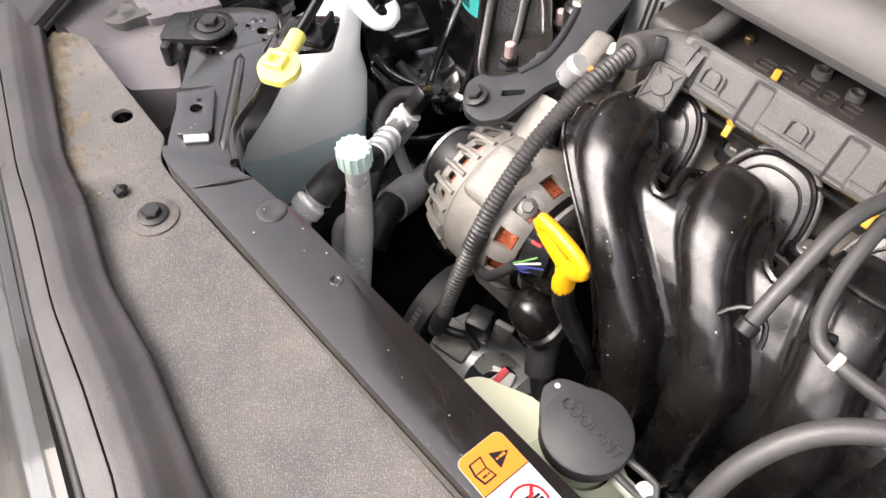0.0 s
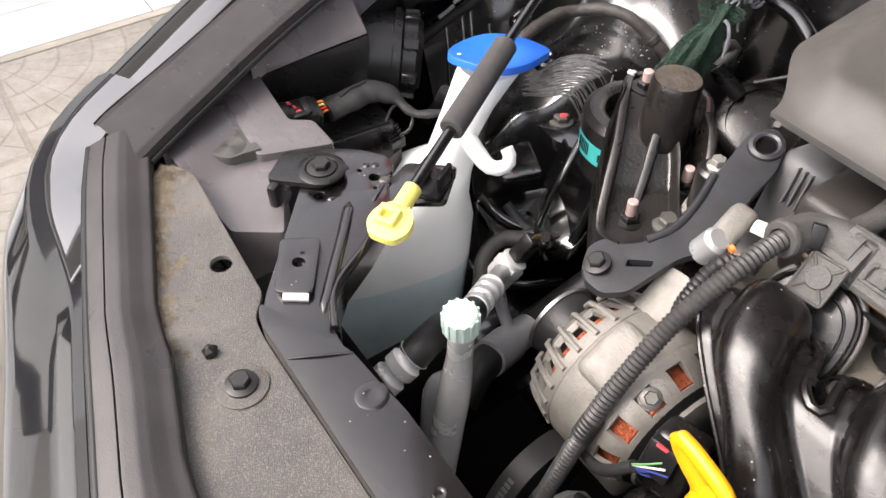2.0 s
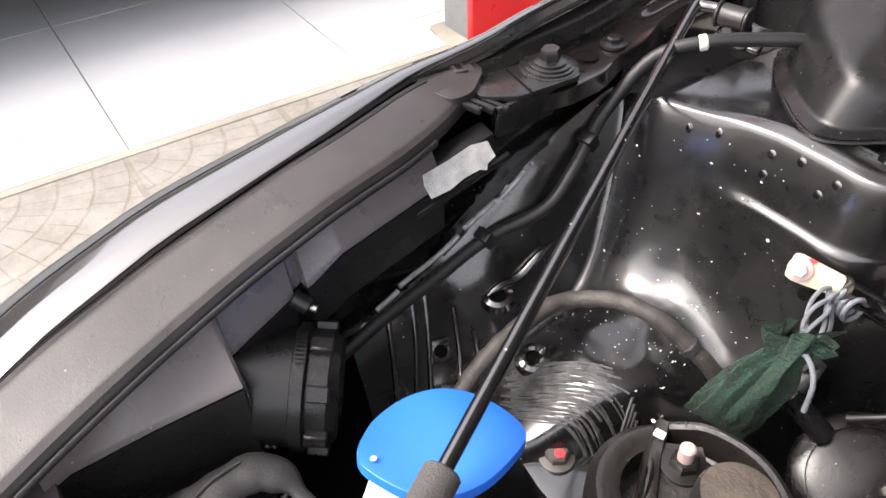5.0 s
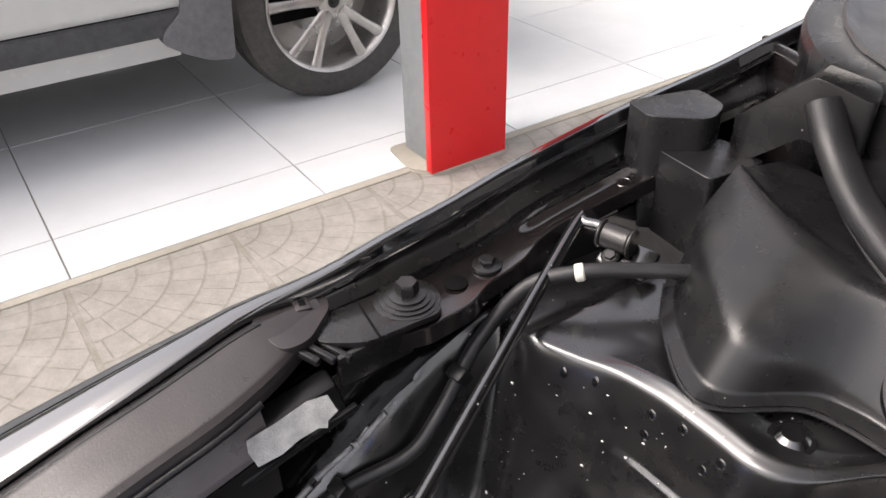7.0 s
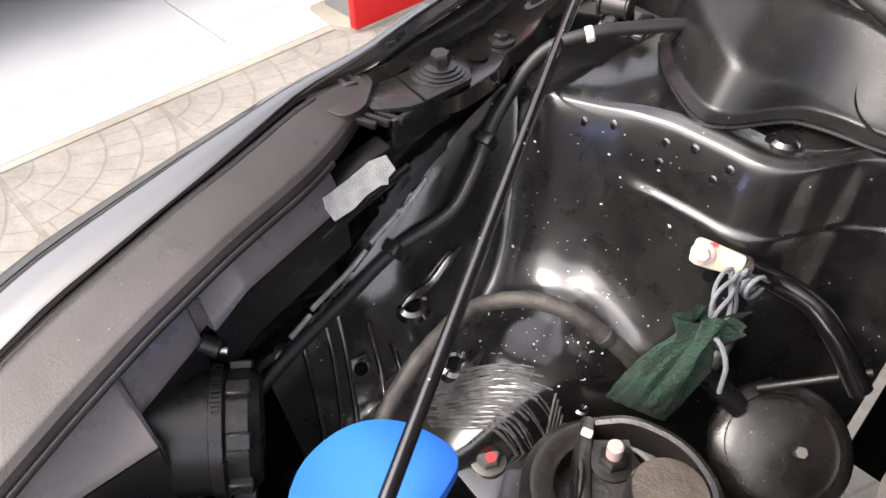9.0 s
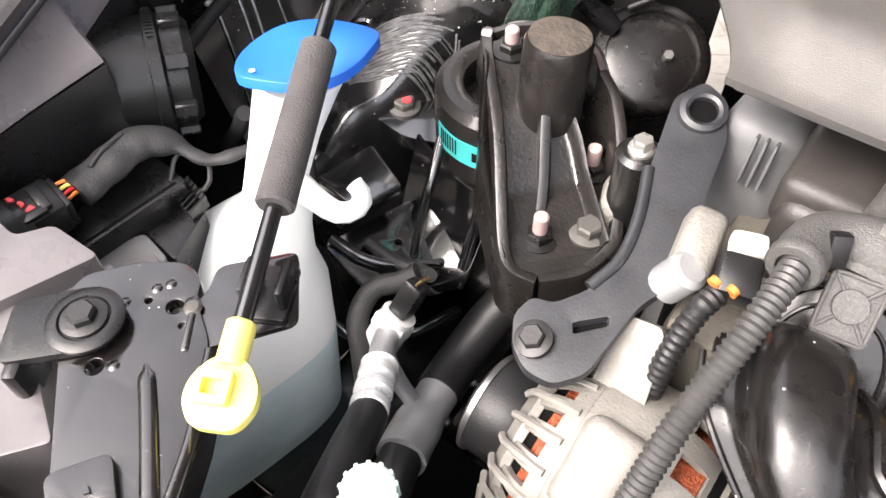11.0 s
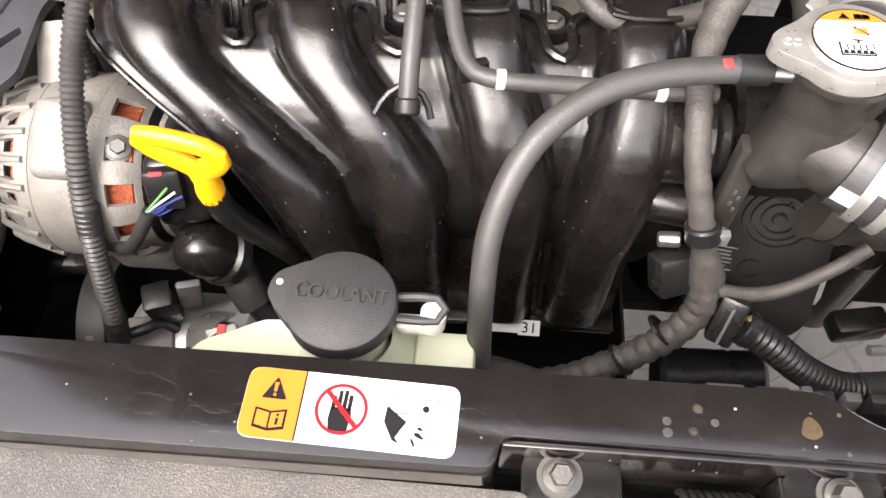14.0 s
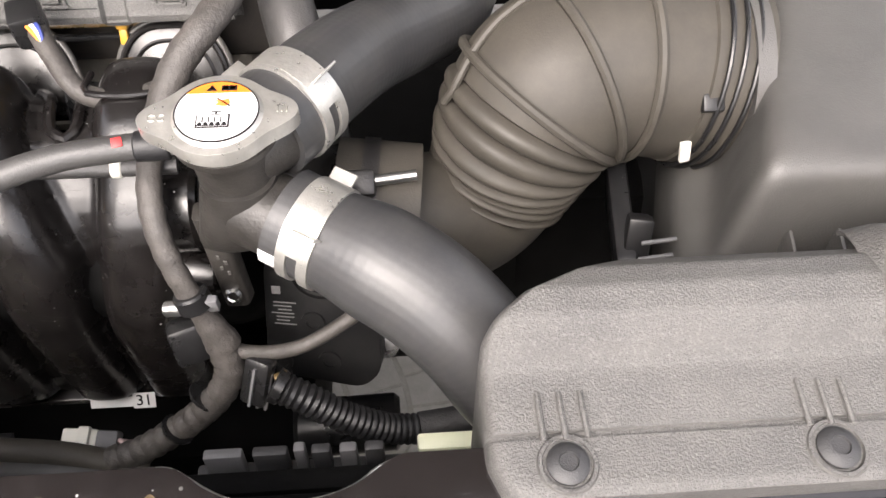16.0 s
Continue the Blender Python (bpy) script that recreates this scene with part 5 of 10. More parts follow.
for k, c in enumerate(("wire_orange", "yellow_plastic", "wire_red", "wire_orange")):
    part("wire", tube([(-0.553 + 0.0035 * k, 0.206, 0.676 - 0.002 * k), (-0.551 + 0.0025 * k, 0.213, 0.6765 - 0.002 * k), (-0.548 + 0.0012 * k, 0.221, 0.672 - 0.001 * k)], 0.0011, n=8), M[c], plug)
wloom = thing("wiring_loom", (-0.545, 0.26, 0.66), "black cloth-taped wiring loom behind the headlamp", "wiring loom")
part("taped_cable", tube([(-0.546, 0.217, 0.668), (-0.547, 0.237, 0.669), (-0.549, 0.262, 0.668), (-0.537, 0.277, 0.663), (-0.515, 0.285, 0.655), (-0.502, 0.312, 0.652), (-0.500, 0.342, 0.63)], lambda s, f: 0.0125 - 0.0075 * smooth(0.34, 0.5, f) + 0.0006 * math.sin(s * 320), n=16, step=0.004, flat=0.7), M["cloth_tape"], wloom)
part("tape_end", tube([(-0.5462, 0.2155, 0.668), (-0.5466, 0.2235, 0.6685)], 0.0128, n=16, flat=0.72, step=0.003), M["rubber"], wloom)
part("tape_fold", tube([(-0.5455, 0.2290, 0.6775), (-0.5500, 0.2420, 0.6785), (-0.5530, 0.2580, 0.6770)], 0.0016, n=8), M["cloth_tape"], wloom)
ballast = thing("lamp_ballast", (-0.52, 0.225, 0.61), "dark grey plastic control box below the headlamp", "control box")
part("shield", plate(rounded([(-0.528, 0.190), (-0.552, 0.204), (-0.566, 0.272), (-0.520, 0.268)], 0.004, 3), 0.630, 0.6485, 0.002), M["black_plastic"], ballast, "flat black plastic shield")
part("shield_slot", plate([(-0.5295, 0.198), (-0.5315, 0.1985), (-0.5250, 0.263), (-0.5228, 0.263)], 0.6480, 0.6489), M["pit_shade"], ballast)
part("case", plate(rounded([(-0.534, 0.196), (-0.522, 0.231), (-0.494, 0.226), (-0.500, 0.193)], 0.005, 3), 0.585, 0.634, 0.004, [], 3), M["grey_plastic"], ballast)
part("case_side", plate(rounded([(-0.514, 0.188), (-0.498, 0.222), (-0.479, 0.213), (-0.497, 0.182)], 0.004, 3), 0.585, 0.642, 0.004, [], 3), M["lamp_plastic"], ballast)
part("case_tab", box((-0.4885, 0.206, 0.643), (0.008, 0.020, 0.005), 0.0015, (0, 8, 30)), M["grey_plastic"], ballast)
part("socket", plate(rounded([(-0.526, 0.233), (-0.532, 0.274), (-0.508, 0.266), (-0.494, 0.229)], 0.003, 3), 0.575, 0.630, 0.003), M["black_plastic"], ballast)
for k in range(6):
    part("fin", box((-0.530 + 0.0042 * k, 0.268 - 0.001 * k, 0.634), (0.0016, 0.016, 0.010), 0.0004, (0, 0, 10)), M["black_plastic"], ballast, angle=0)
part("cable_loop", tube([(-0.528, 0.262, 0.648), (-0.533, 0.276, 0.658), (-0.521, 0.286, 0.654), (-0.513, 0.278, 0.642), (-0.518, 0.270, 0.636)], 0.0016, n=8), M["rubber"], ballast)

# ---- washer bottle ----
bottle = thing("washer_bottle", (-0.47, 0.22, 0.42), "milky white plastic washer bottle with blue cap, half full", "washer bottle")
body_rows = [  # z, middle x, y, half widths, turn
    (0.44, -0.482, 0.218, 0.038, 0.068), (0.455, -0.480, 0.216, 0.046, 0.077), (0.50, -0.476, 0.214, 0.050, 0.078), (0.54, -0.482, 0.232, 0.048, 0.072),
    (0.575, -0.488, 0.262, 0.045, 0.052), (0.60, -0.490, 0.275, 0.043, 0.036), (0.618, -0.483, 0.287, 0.030, 0.026), (0.63, -0.475, 0.295, 0.0195, 0.0195)]
rings = []
for z, x, y, a, b in body_rows:
    rings.append(squircle(x, y, z, a, b, 3.6, 40, radians(-12)))
part("liquid_level", loft(rings[:4], caps=False), M["milk_liquid"], bottle, "milky plastic with blue liquid behind")
neck_rows = [(0.65, -0.476, 0.301, 0.0195), (0.675, -0.4785, 0.318, 0.0215), (0.695, -0.479, 0.332, 0.025), (0.706, -0.479, 0.340, 0.027)]
for z, x, y, r in neck_rows:
    rings.append(squircle(x, y, z, r, r, 2.0, 40, radians(-12)))
part("tank", loft(rings[3:], caps=False), M["milk_plastic"], bottle, "milky white plastic")
part("hook", tube([(-0.462, 0.303, 0.655), (-0.449, 0.306, 0.644), (-0.437, 0.310, 0.636), (-0.428, 0.317, 0.638), (-0.425, 0.322, 0.647), (-0.431, 0.322, 0.655)], lambda s, f: 0.0085 - 0.003 * f, n=12), M["milk_plastic"], bottle)
part("shoulder", box((-0.525, 0.252, 0.588), (0.03, 0.06, 0.03), 0.012, (0, 0, -12)), M["milk_plastic"], bottle)
lid_pts = []
for k in range(64):
    a = 2 * math.pi * k / 64
    r = 0.0415 + 0.003 * max(0, math.cos(a - 1.15)) ** 12 * 2 + 0.004 * max(0, math.cos(a + 1.75)) ** 20 - 0.0015 * math.cos(2 * a)
    lid_pts.append((r * math.cos(a), r * math.sin(a)))
lid = plate([(0.93 * px, 0.93 * py) for px, py in lid_pts], -0.003, 0.003, 0.002, [], 3, top=lambda x, y: 0.003 * math.cos(x * 60) * (1 - (x * x + y * y) / 0.0018) + 0.002 * math.sin(y * 70))
part("lid", turned(lid, pose(-0.479, 0.345, 0.713, -10, -9, 0)), M["blue_plastic"], bottle, "bright blue plastic flip lid")
part("lid_dot", turned(lathe([(0, 0.0008), (0.0016, 0.0006), (0.0018, 0)], 10, caps=False), onto((-0.4835, 0.3095, 0.7225), (-0.15, 0.17, 1))), M["label_white"], bottle)

# ---- hood stay rod, lying in its clip ----
stay = thing("hood_stay", (-0.5, 0.4, 0.70), "black hood stay rod with foam grip and yellow end", "stay rod")
s0, s1, s2 = Vector((-0.374, 0.193, 0.7165)), Vector((-0.4465, 0.327, 0.744)), Vector((-0.628, 0.662, 0.806))
part("rod", tube([tuple(s0), tuple(s0.lerp(s1, 0.5)), tuple(s1), tuple(s1.lerp(s2, 0.5)), tuple(s2), (-0.630, 0.672, 0.807), (-0.620, 0.679, 0.807), (-0.606, 0.681, 0.807)], 0.0042, n=14), M["paint"], stay)
part("foam_sleeve", rod(tuple(s0.lerp(s1, 0.38)), tuple(s1), 0.0095, 24, 0.0012), M["foam"], stay, "grey foam grip")
d = (s1 - s0).normalized()
part("end_sleeve", rod(tuple(s0 - d * 0.018), tuple(s0 + d * 0.002), 0.0066, 20, 0.001), M["yellow_plastic"], stay, "yellow plastic end piece")
grip = plate(rounded([(-0.011, -0.032), (0.011, -0.032), (0.0185, -0.020), (0.0175, -0.008), (0.0085, 0.004), (-0.0085, 0.004), (-0.0175, -0.008), (-0.0185, -0.020)], 0.006, 5), -0.004, 0.003, 0.0022, [], 3)
gm = Matrix.Translation(s0 - d * 0.018) @ Matrix((Vector((d.y, -d.x, 0)).normalized(), d, Vector((d.y, -d.x, 0)).normalized().cross(d))).transposed().to_4x4() @ Matrix.Scale(0.84, 4)
part("end_grip", turned(grip, gm), M["yellow_plastic"], stay, "yellow plastic pull ring")
part("grip_frame", turned(plate(rounded([(-0.0125, -0.021), (0.0055, -0.021), (0.0055, -0.004), (-0.0125, -0.004)], 0.002, 3), 0.0025, 0.0085, 0.0012, [rounded([(-0.0085, -0.0165), (0.0015, -0.0165), (0.0015, -0.0085), (-0.0085, -0.0085)], 0.0008, 2)], 2), gm), M["yellow_plastic"], stay)
stay_clip = thing("stay_clip", (-0.395, 0.22, 0.697), "black plastic clip holding the stay rod", "clip")
for sx in (-0.0085, 0.0085):
    part("jaw", turned(block((0.004, 0.02, 0.014), 0.0015), Matrix.Translation((-0.3865, 0.2185, 0.7085)) @ Matrix.Rotation(radians(29), 4, "Z") @ Matrix.Translation((sx, 0, 0))), M["black_plastic"], stay_clip)
part("foot", turned(block((0.022, 0.03, 0.004), 0.001), Matrix.Translation((-0.3865, 0.2185, 0.700)) @ Matrix.Rotation(radians(29), 4, "Z")), M["black_plastic"], stay_clip)
hinge = thing("hinge_bracket", (-0.6, 0.68, 0.79), "black steel hinge bracket of the hood stay", "hinge")
part("sleeve", rod((-0.614, 0.676, 0.806), (-0.594, 0.682, 0.806), 0.0085, 28, 0.002), M["black_bolt"], hinge)
part("flange_ring", rod((-0.5955, 0.6817, 0.806), (-0.593, 0.6825, 0.806), 0.0096, 28, 0.001), M["black_bolt"], hinge)
part("flange_ring", rod((-0.616, 0.675, 0.806), (-0.6135, 0.676, 0.806), 0.0096, 28, 0.001), M["black_bolt"], hinge)
part("base", box((-0.596, 0.682, 0.794), (0.036, 0.022, 0.006), 0.002, (25, 0, 14)), M["paint"], hinge)
hex_bolt(hinge, (-0.602, 0.672, 0.796), (0.2, -0.5, 1), 0.0042, 0.006, 0.004, material=M["black_bolt"])
hex_bolt(hinge, (-0.59, 0.674, 0.793), (0.2, -0.5, 1), 0.0042, 0.006, 0.004, material=M["black_bolt"])

# ---- inner wing: apron, strut tower and rail ----
inner = thing("inner_wing", (-0.55, 0.55, 0.5), "glossy black painted inner wing panels with strut tower", "inner wing")


SEAM_X = [(0.36, -0.622), (0.40, -0.627), (0.446, -0.637), (0.49, -0.636), (0.515, -0.630), (0.56, -0.634), (0.64, -0.630)]
SEAM_Z = [(0.36, 0.655), (0.40, 0.664), (0.446, 0.674), (0.49, 0.704), (0.515, 0.728), (0.56, 0.752), (0.64, 0.78)]
LIP_Y = [(-0.68, 0.66), (-0.63, 0.625), (-0.605, 0.606), (-0.585, 0.601), (-0.56, 0.611), (-0.537, 0.621), (-0.506, 0.625), (-0.471, 0.626), (-0.451, 0.625), (-0.435, 0.630), (-0.42, 0.647), (-0.409, 0.676), (-0.38, 0.70)]
REAR = [(-0.11, 0.0), (-0.085, 0.005), (-0.068, 0.016), (-0.056, 0.027), (-0.046, 0.039), (-0.038, 0.053), (-0.031, 0.071), (-0.025, 0.092), (-0.0212, 0.113), (-0.0195, 0.133), (-0.0150, 0.1385), (-0.0125, 0.158), (-0.0090, 0.173), (-0.0070, 0.1812), (-0.0058, 0.1831), (-0.0035, 0.1835), (0.001, 0.1825), (0.03, 0.174), (0.1, 0.182)]


REAR_SOFT = [(-0.11, 0.0), (-0.085, 0.005), (-0.068, 0.016), (-0.056, 0.027), (-0.046, 0.040), (-0.038, 0.054), (-0.031, 0.072), (-0.0245, 0.092), (-0.0195, 0.115), (-0.0168, 0.137), (-0.0120, 0.160), (-0.0085, 0.1745), (-0.0068, 0.1792), (-0.0040, 0.1802), (0.03, 0.182), (0.1, 0.188)]


def apron(x, y):
    """Height of the inner wing sheet."""
    base = 0.597
    sx, sz = eased_table(SEAM_X, y, 0.012), eased_table(SEAM_Z, y, 0.012)
    f = max(0.0, min(1.0, (-0.583 - x) / (-0.583 - sx)))
    side = base + (sz - base) * (0.45 * f + 0.55 * f * f * (3 - 2 * f))
    side -= 0.014 * smooth(0.0, 0.007, sx - x)
    d = y - eased_table(LIP_Y, x, 0.01)
    crisp = smooth(-0.56, -0.50, x)
    rear = base + crisp * eased_table(REAR, d, 0.0014) + (1 - crisp) * eased_table(REAR_SOFT, d, 0.003) + 0.005 * smooth(-0.006, 0.004, d) * crisp
    z = 0.55 + ((side - 0.55) ** 7 + (rear - 0.55) ** 7) ** (1 / 7) - 0.0048 * (1 - smooth(0.60, 0.66, max(side, rear)))
    z += 0.040 * (1 - smooth(0.02, 0.088, math.hypot(x + 0.522, y - 0.516)))          # dome of the tower
    z += 0.012 * hump(math.hypot(x + 0.606, y - 0.474), 0.0, 0.018)
    z -= 0.035 * smooth(0.42, 0.37, y) * smooth(-0.63, -0.57, x)
    z -= 0.30 * smooth(-0.475, -0.40, x + 0.35 * (0.55 - y)) * (1 - smooth(-0.048, -0.026, d))
    return min(z, 0.790 - 0.022 * smooth(-0.57, -0.605, x))


def apron_sheet(u, v):
    x = -0.675 + 0.33 * u
    lip = eased_table(LIP_Y, x, 0.01)
    if v < 0.4:
        y = 0.36 + (lip - 0.39) * v / 0.4
    elif v < 0.85:
        y = lip - 0.03 + 0.045 * (v - 0.4) / 0.45
    else:
        y = lip + 0.015 + (0.72 - lip - 0.015) * (v - 0.85) / 0.15
    return (x, y, apron(x, y))


part("apron", sheet(apron_sheet, 150, 200, thick=0.0012), M["paint_dusty"], inner)
# holes are flat near-black discs; their inner shade lies in the colour
for x, y in ((-0.558, 0.474), (-0.604, 0.475)):
    z = apron(x, y) + 0.001
    part("hole_boss", turned(lathe([(0.0055, -0.012), (0.0058, 0.004), (0.008, 0.0055), (0.0115, 0.004), (0.014, -0.002)], 28, caps=False), onto((x, y, z), (0.25, -0.2, 1))), M["paint"], inner)
    part("hole", turned(lathe([(0, 0.0), (0.006, 0.0), (0.006, -0.001)], 20, caps=False), onto((x, y, z + 0.001), (0.25, -0.2, 1))), M["pit_shade"], inner)
for x, y in ((-0.508, -0.0125), (-0.508, -0.0095), (-0.488, -0.0085), (-0.545, -0.0095), (-0.47, -0.0115), (-0.462, -0.0090), (-0.563, -0.0100)):
    y += eased_table(LIP_Y, x, 0.01)
    part("spot_weld", turned(lathe([(0, 0.0004), (0.0013, 0.00035), (0.0026, 0.0002), (0.0038, -0.0003)], 16, caps=False), onto((x, y, apron(x, y)), (0.03, -0.97, 0.24))), M["paint"], inner)
part("spot_weld", turned(lathe([(0, -0.0006), (0.002, 0.0), (0.0038, 0.0013), (0.0055, 0.0002)], 16, caps=False), onto((-0.475, 0.518, apron(-0.475, 0.518) + 0.0006))), M["paint"], inner)
part("small_hole", turned(lathe([(0, 0), (0.003, 0), (0.0042, -0.0003)], 16, caps=False), onto((-0.448, 0.596, 0.703), (0.1, -0.95, 0.25))), M["pit_shade"], inner)
# pale paint flecks and dust lying on the tower and the wall behind it
fleck_rng = random.Random(31)
flecks = bmesh.new()
for k in range(170):
    x = fleck_rng.gauss(-0.525, 0.036)
    y = fleck_rng.uniform(0.49, 0.618)
    if not -0.61 < x < -0.45 or apron(x, y) > 0.765:
        continue
    e = 0.001
    up = Vector((apron(x - e, y) - apron(x + e, y), apron(x, y - e) - apron(x, y + e), 2 * e)).normalized()
    m = onto(tuple(Vector((x, y, apron(x, y))) + up * 0.0004), tuple(up))
    r = 0.0003 + 0.0010 * fleck_rng.random() ** 5
    turn = fleck_rng.uniform(0, 6.28)
    top = [flecks.verts.new(m @ Vector((1.6 * r * fleck_rng.uniform(0.5, 1.1) * math.cos(turn + a), r * fleck_rng.uniform(0.4, 1.1) * math.sin(turn + a), 0.0003))) for a in (0, 1.26, 2.51, 3.77, 5.03)]
    foot = [flecks.verts.new(v.co - up * 0.0004) for v in top]
    flecks.faces.new(top)
    for q in range(5):
        flecks.faces.new((foot[q], foot[(q + 1) % 5], top[(q + 1) % 5], top[q]))
single("paint_flecks", flecks, M["label_white"], "pale paint flecks and dust on the black strut tower", "dust", kind="stuff")
# pressed ribs and a square boss on the sheet in front of the tower
for (xa, ya), (xb, yb) in (((-0.626, 0.393), (-0.577, 0.367)), ((-0.637, 0.429), (-0.576, 0.396)), ((-0.614, 0.442), (-0.573, 0.42)), ((-0.622, 0.412), (-0.585, 0.388)), ((-0.602, 0.452), (-0.572, 0.437))):
    line = []
    for q in range(9):
        x, y = xa + (xb - xa) * q / 8, ya + (yb - ya) * q / 8 + 0.003 * math.sin(math.pi * q / 8)
        line.append((x, y, apron(x, y) + 0.0004))
    part("pressed_rib", tube(line, 0.0024, n=10, flat=0.8), M["paint"], inner)
# rounded bead added so the apron side catches a long highlight
bead_line = []
for q in range(11):
    x, y = -0.6070 - 0.0005 * q / 10, 0.466 + 0.060 * q / 10
    bead_line.append((x, y, apron(x, y) + 0.0005))
part("pressed_bead", tube(bead_line, lambda q, f: 0.0065 * math.sin(math.pi * min(max(f, 0.05), 0.95)) ** 0.5, n=18, step=0.003, flat=0.6), M["paint"], inner)
boss_m = onto((-0.6015, 0.4215, apron(-0.6015, 0.4215) + 0.001), (0.80, -0.2, 0.56))
part("square_boss", turned(block((0.019, 0.019, 0.006), 0.0025, 3), boss_m), M["paint"], inner)
part("boss_hole", turned(lathe([(0, 0), (0.0045, 0), (0.0052, -0.0004)], 18, caps=False), boss_m @ Matrix.Translation((0, 0, 0.0034))), M["pit_shade"], inner)


def side_panel(u, v):
    """Upright panel from the lamp back to the rail."""
    y = 0.36 + 0.40 * u
    top = lerp_table([(0.36, 0.70), (0.43, 0.735), (0.5, 0.755), (0.56, 0.78), (0.76, 0.795)], y)
    x = -0.655 + 0.012 * u
    z = 0.60 + (top - 0.60) * v
    return (x + 0.006 * smooth(1.0, 0.0, v) + 0.003 * math.sin(v * 9), y, z)
part("side_panel", sheet(side_panel, 60, 24, thick=0.0012), M["paint"], inner)
# seam beads are painted pale to give the edge its highlight
for line in ([(-0.6235, 0.385, 0.6645), (-0.6270, 0.405, 0.6695)], [(-0.6285, 0.407, 0.672), (-0.6345, 0.446, 0.679), (-0.6350, 0.462, 0.6875)], [(-0.6345, 0.466, 0.692), (-0.6335, 0.492, 0.7055)], [(-0.6305, 0.496, 0.709), (-0.6275, 0.515, 0.727)], [(-0.6305, 0.522, 0.7285), (-0.633, 0.545, 0.7335)]):
    part("panel_seam", tube(line, 0.0020, n=10), M["seam_glint"], inner, "pale bead standing in for the highlight along the panel seam")
part("panel_hole", turned(lathe([(0, 0), (0.0045, 0)], 16, caps=False), onto((-0.6475, 0.481, 0.703), (1, 0, 0.2))), M["pit_shade"], inner)
part("gusset", plate(rounded([(-0.668, 0.382), (-0.646, 0.376), (-0.633, 0.435), (-0.66, 0.45)], 0.004), 0.672, 0.676, 0.001), M["dark_metal"], inner, "matt dark gusset plate")
# near-black box darkens the space under the apron, as shade
part("wheel_house", box((-0.56, 0.42, 0.50), (0.26, 0.12, 0.02), 0.004, (18, 0, 0)), M["pit_shade"], inner)

# top rail with its bolts
rail = thing("wing_rail", (-0.65, 0.62, 0.78), "black painted wing mounting rail with bolts", "rail")
ROOT_Z = [(0.46, 0.782), (0.56, 0.786), (0.61, 0.789), (0.635, 0.795), (0.66, 0.805), (0.745, 0.819), (0.80, 0.826), (0.9, 0.835)]
EDGE_X = [(0.48, -0.632), (0.515, -0.629), (0.545, -0.620), (0.578, -0.6215), (0.60, -0.632), (0.63, -0.634), (0.645, -0.640), (0.66, -0.640), (0.70, -0.636), (0.78, -0.629)]


def rail_top(u, v):
    """Flange of the rail: flat with bolts in front, channelled and rising behind."""
    y = 0.488 + 0.29 * u
    xe = eased_table(EDGE_X, y, 0.006)
    x = -0.664 + (xe + 0.664) * v
    z = eased_table(ROOT_Z, y, 0.01) - 0.0055 * hump(v, 0.45, 0.3) * smooth(0.632, 0.66, y) - 0.012 * smooth(0.96, 1.0, v)
    return (x, y, z)


part("flange", sheet(rail_top, 90, 30, thick=0.002), M["bar_paint"], rail)
part("round_hole", turned(lathe([(0, 0), (0.0065, 0), (0.0078, -0.0004)], 28, caps=False), onto((-0.645, 0.581, 0.7893))), M["pit_shade"], rail, "near-black disc for a round hole")
part("stamp", turned(lathe([(0.0045, 0), (0.005, 0.0004), (0.0055, 0)], 24, caps=False), onto((-0.643, 0.722, 0.815), (0, -0.15, 1))), M["bar_paint"], rail)
part("plate_end", plate(rounded([(-0.662, 0.486), (-0.640, 0.482), (-0.624, 0.505), (-0.622, 0.556), (-0.650, 0.565), (-0.660, 0.53)], 0.007, 4), 0.7885, 0.7925, 0.0015), M["dark_metal"], rail)
part("plate_joint", box((-0.640, 0.516, 0.7928), (0.036, 0.0012, 0.0012), 0.0003, (0, 0, -8)), M["pit_shade"], rail)
part("plate_drop", box((-0.627, 0.512, 0.778), (0.004, 0.05, 0.022), 0.001, (0, 0, 3)), M["dark_metal"], rail)
for k in range(3):
    part("finger", box((-0.642 + 0.003 * k, 0.471 + 0.0085 * k, 0.790 - 0.001 * k), (0.030, 0.0042, 0.005), 0.0012, (0, 6, 24)), M["black_plastic"], rail)
for k in range(3):
    part("washer", turned(lathe([(0, 0), (0.0205 - 0.003 * k, 0), (0.0205 - 0.003 * k, 0.0014), (0.0185 - 0.003 * k, 0.0019), (0, 0.0019)], 36, caps=False), onto((-0.644 + 0.0005 * k, 0.5445, 0.7915 + 0.0017 * k))), M["dark_metal"], rail)
hex_bolt(rail, (-0.643, 0.5445, 0.797), size=0.0072, flange=0.0115, head=0.010, material=M["dark_metal"])
hex_bolt(rail, (-0.647, 0.607, 0.790), size=0.0056, flange=0.0098, head=0.006, material=M["dark_metal"])


def wing_inside(u, v):
    y = 0.484 + 0.75 * u
    x, z = wing_edge(y)
    zr = eased_table(ROOT_Z, y, 0.01) - 0.002
    f = min(1.0, v / 0.8)
    out = 0.001 - 0.007 * math.sin(math.pi * min(1.0, f * 1.15))
    if v > 0.8:
        out += 0.010 * ((v - 0.8) / 0.2) ** 1.6
    return (x + out, y, z - 0.008 + (zr - z + 0.008) * (f * 0.93 + 0.07 * v))
part("wing_inner_face", sheet(wing_inside, 40, 10, thick=0.001), M["paint_dusty"], rail, "black painted inner face of the wing")
end_cap = thing("trim_end_cap", (-0.66, 0.49, 0.80), "dusty black end piece of the wing trim", "trim")
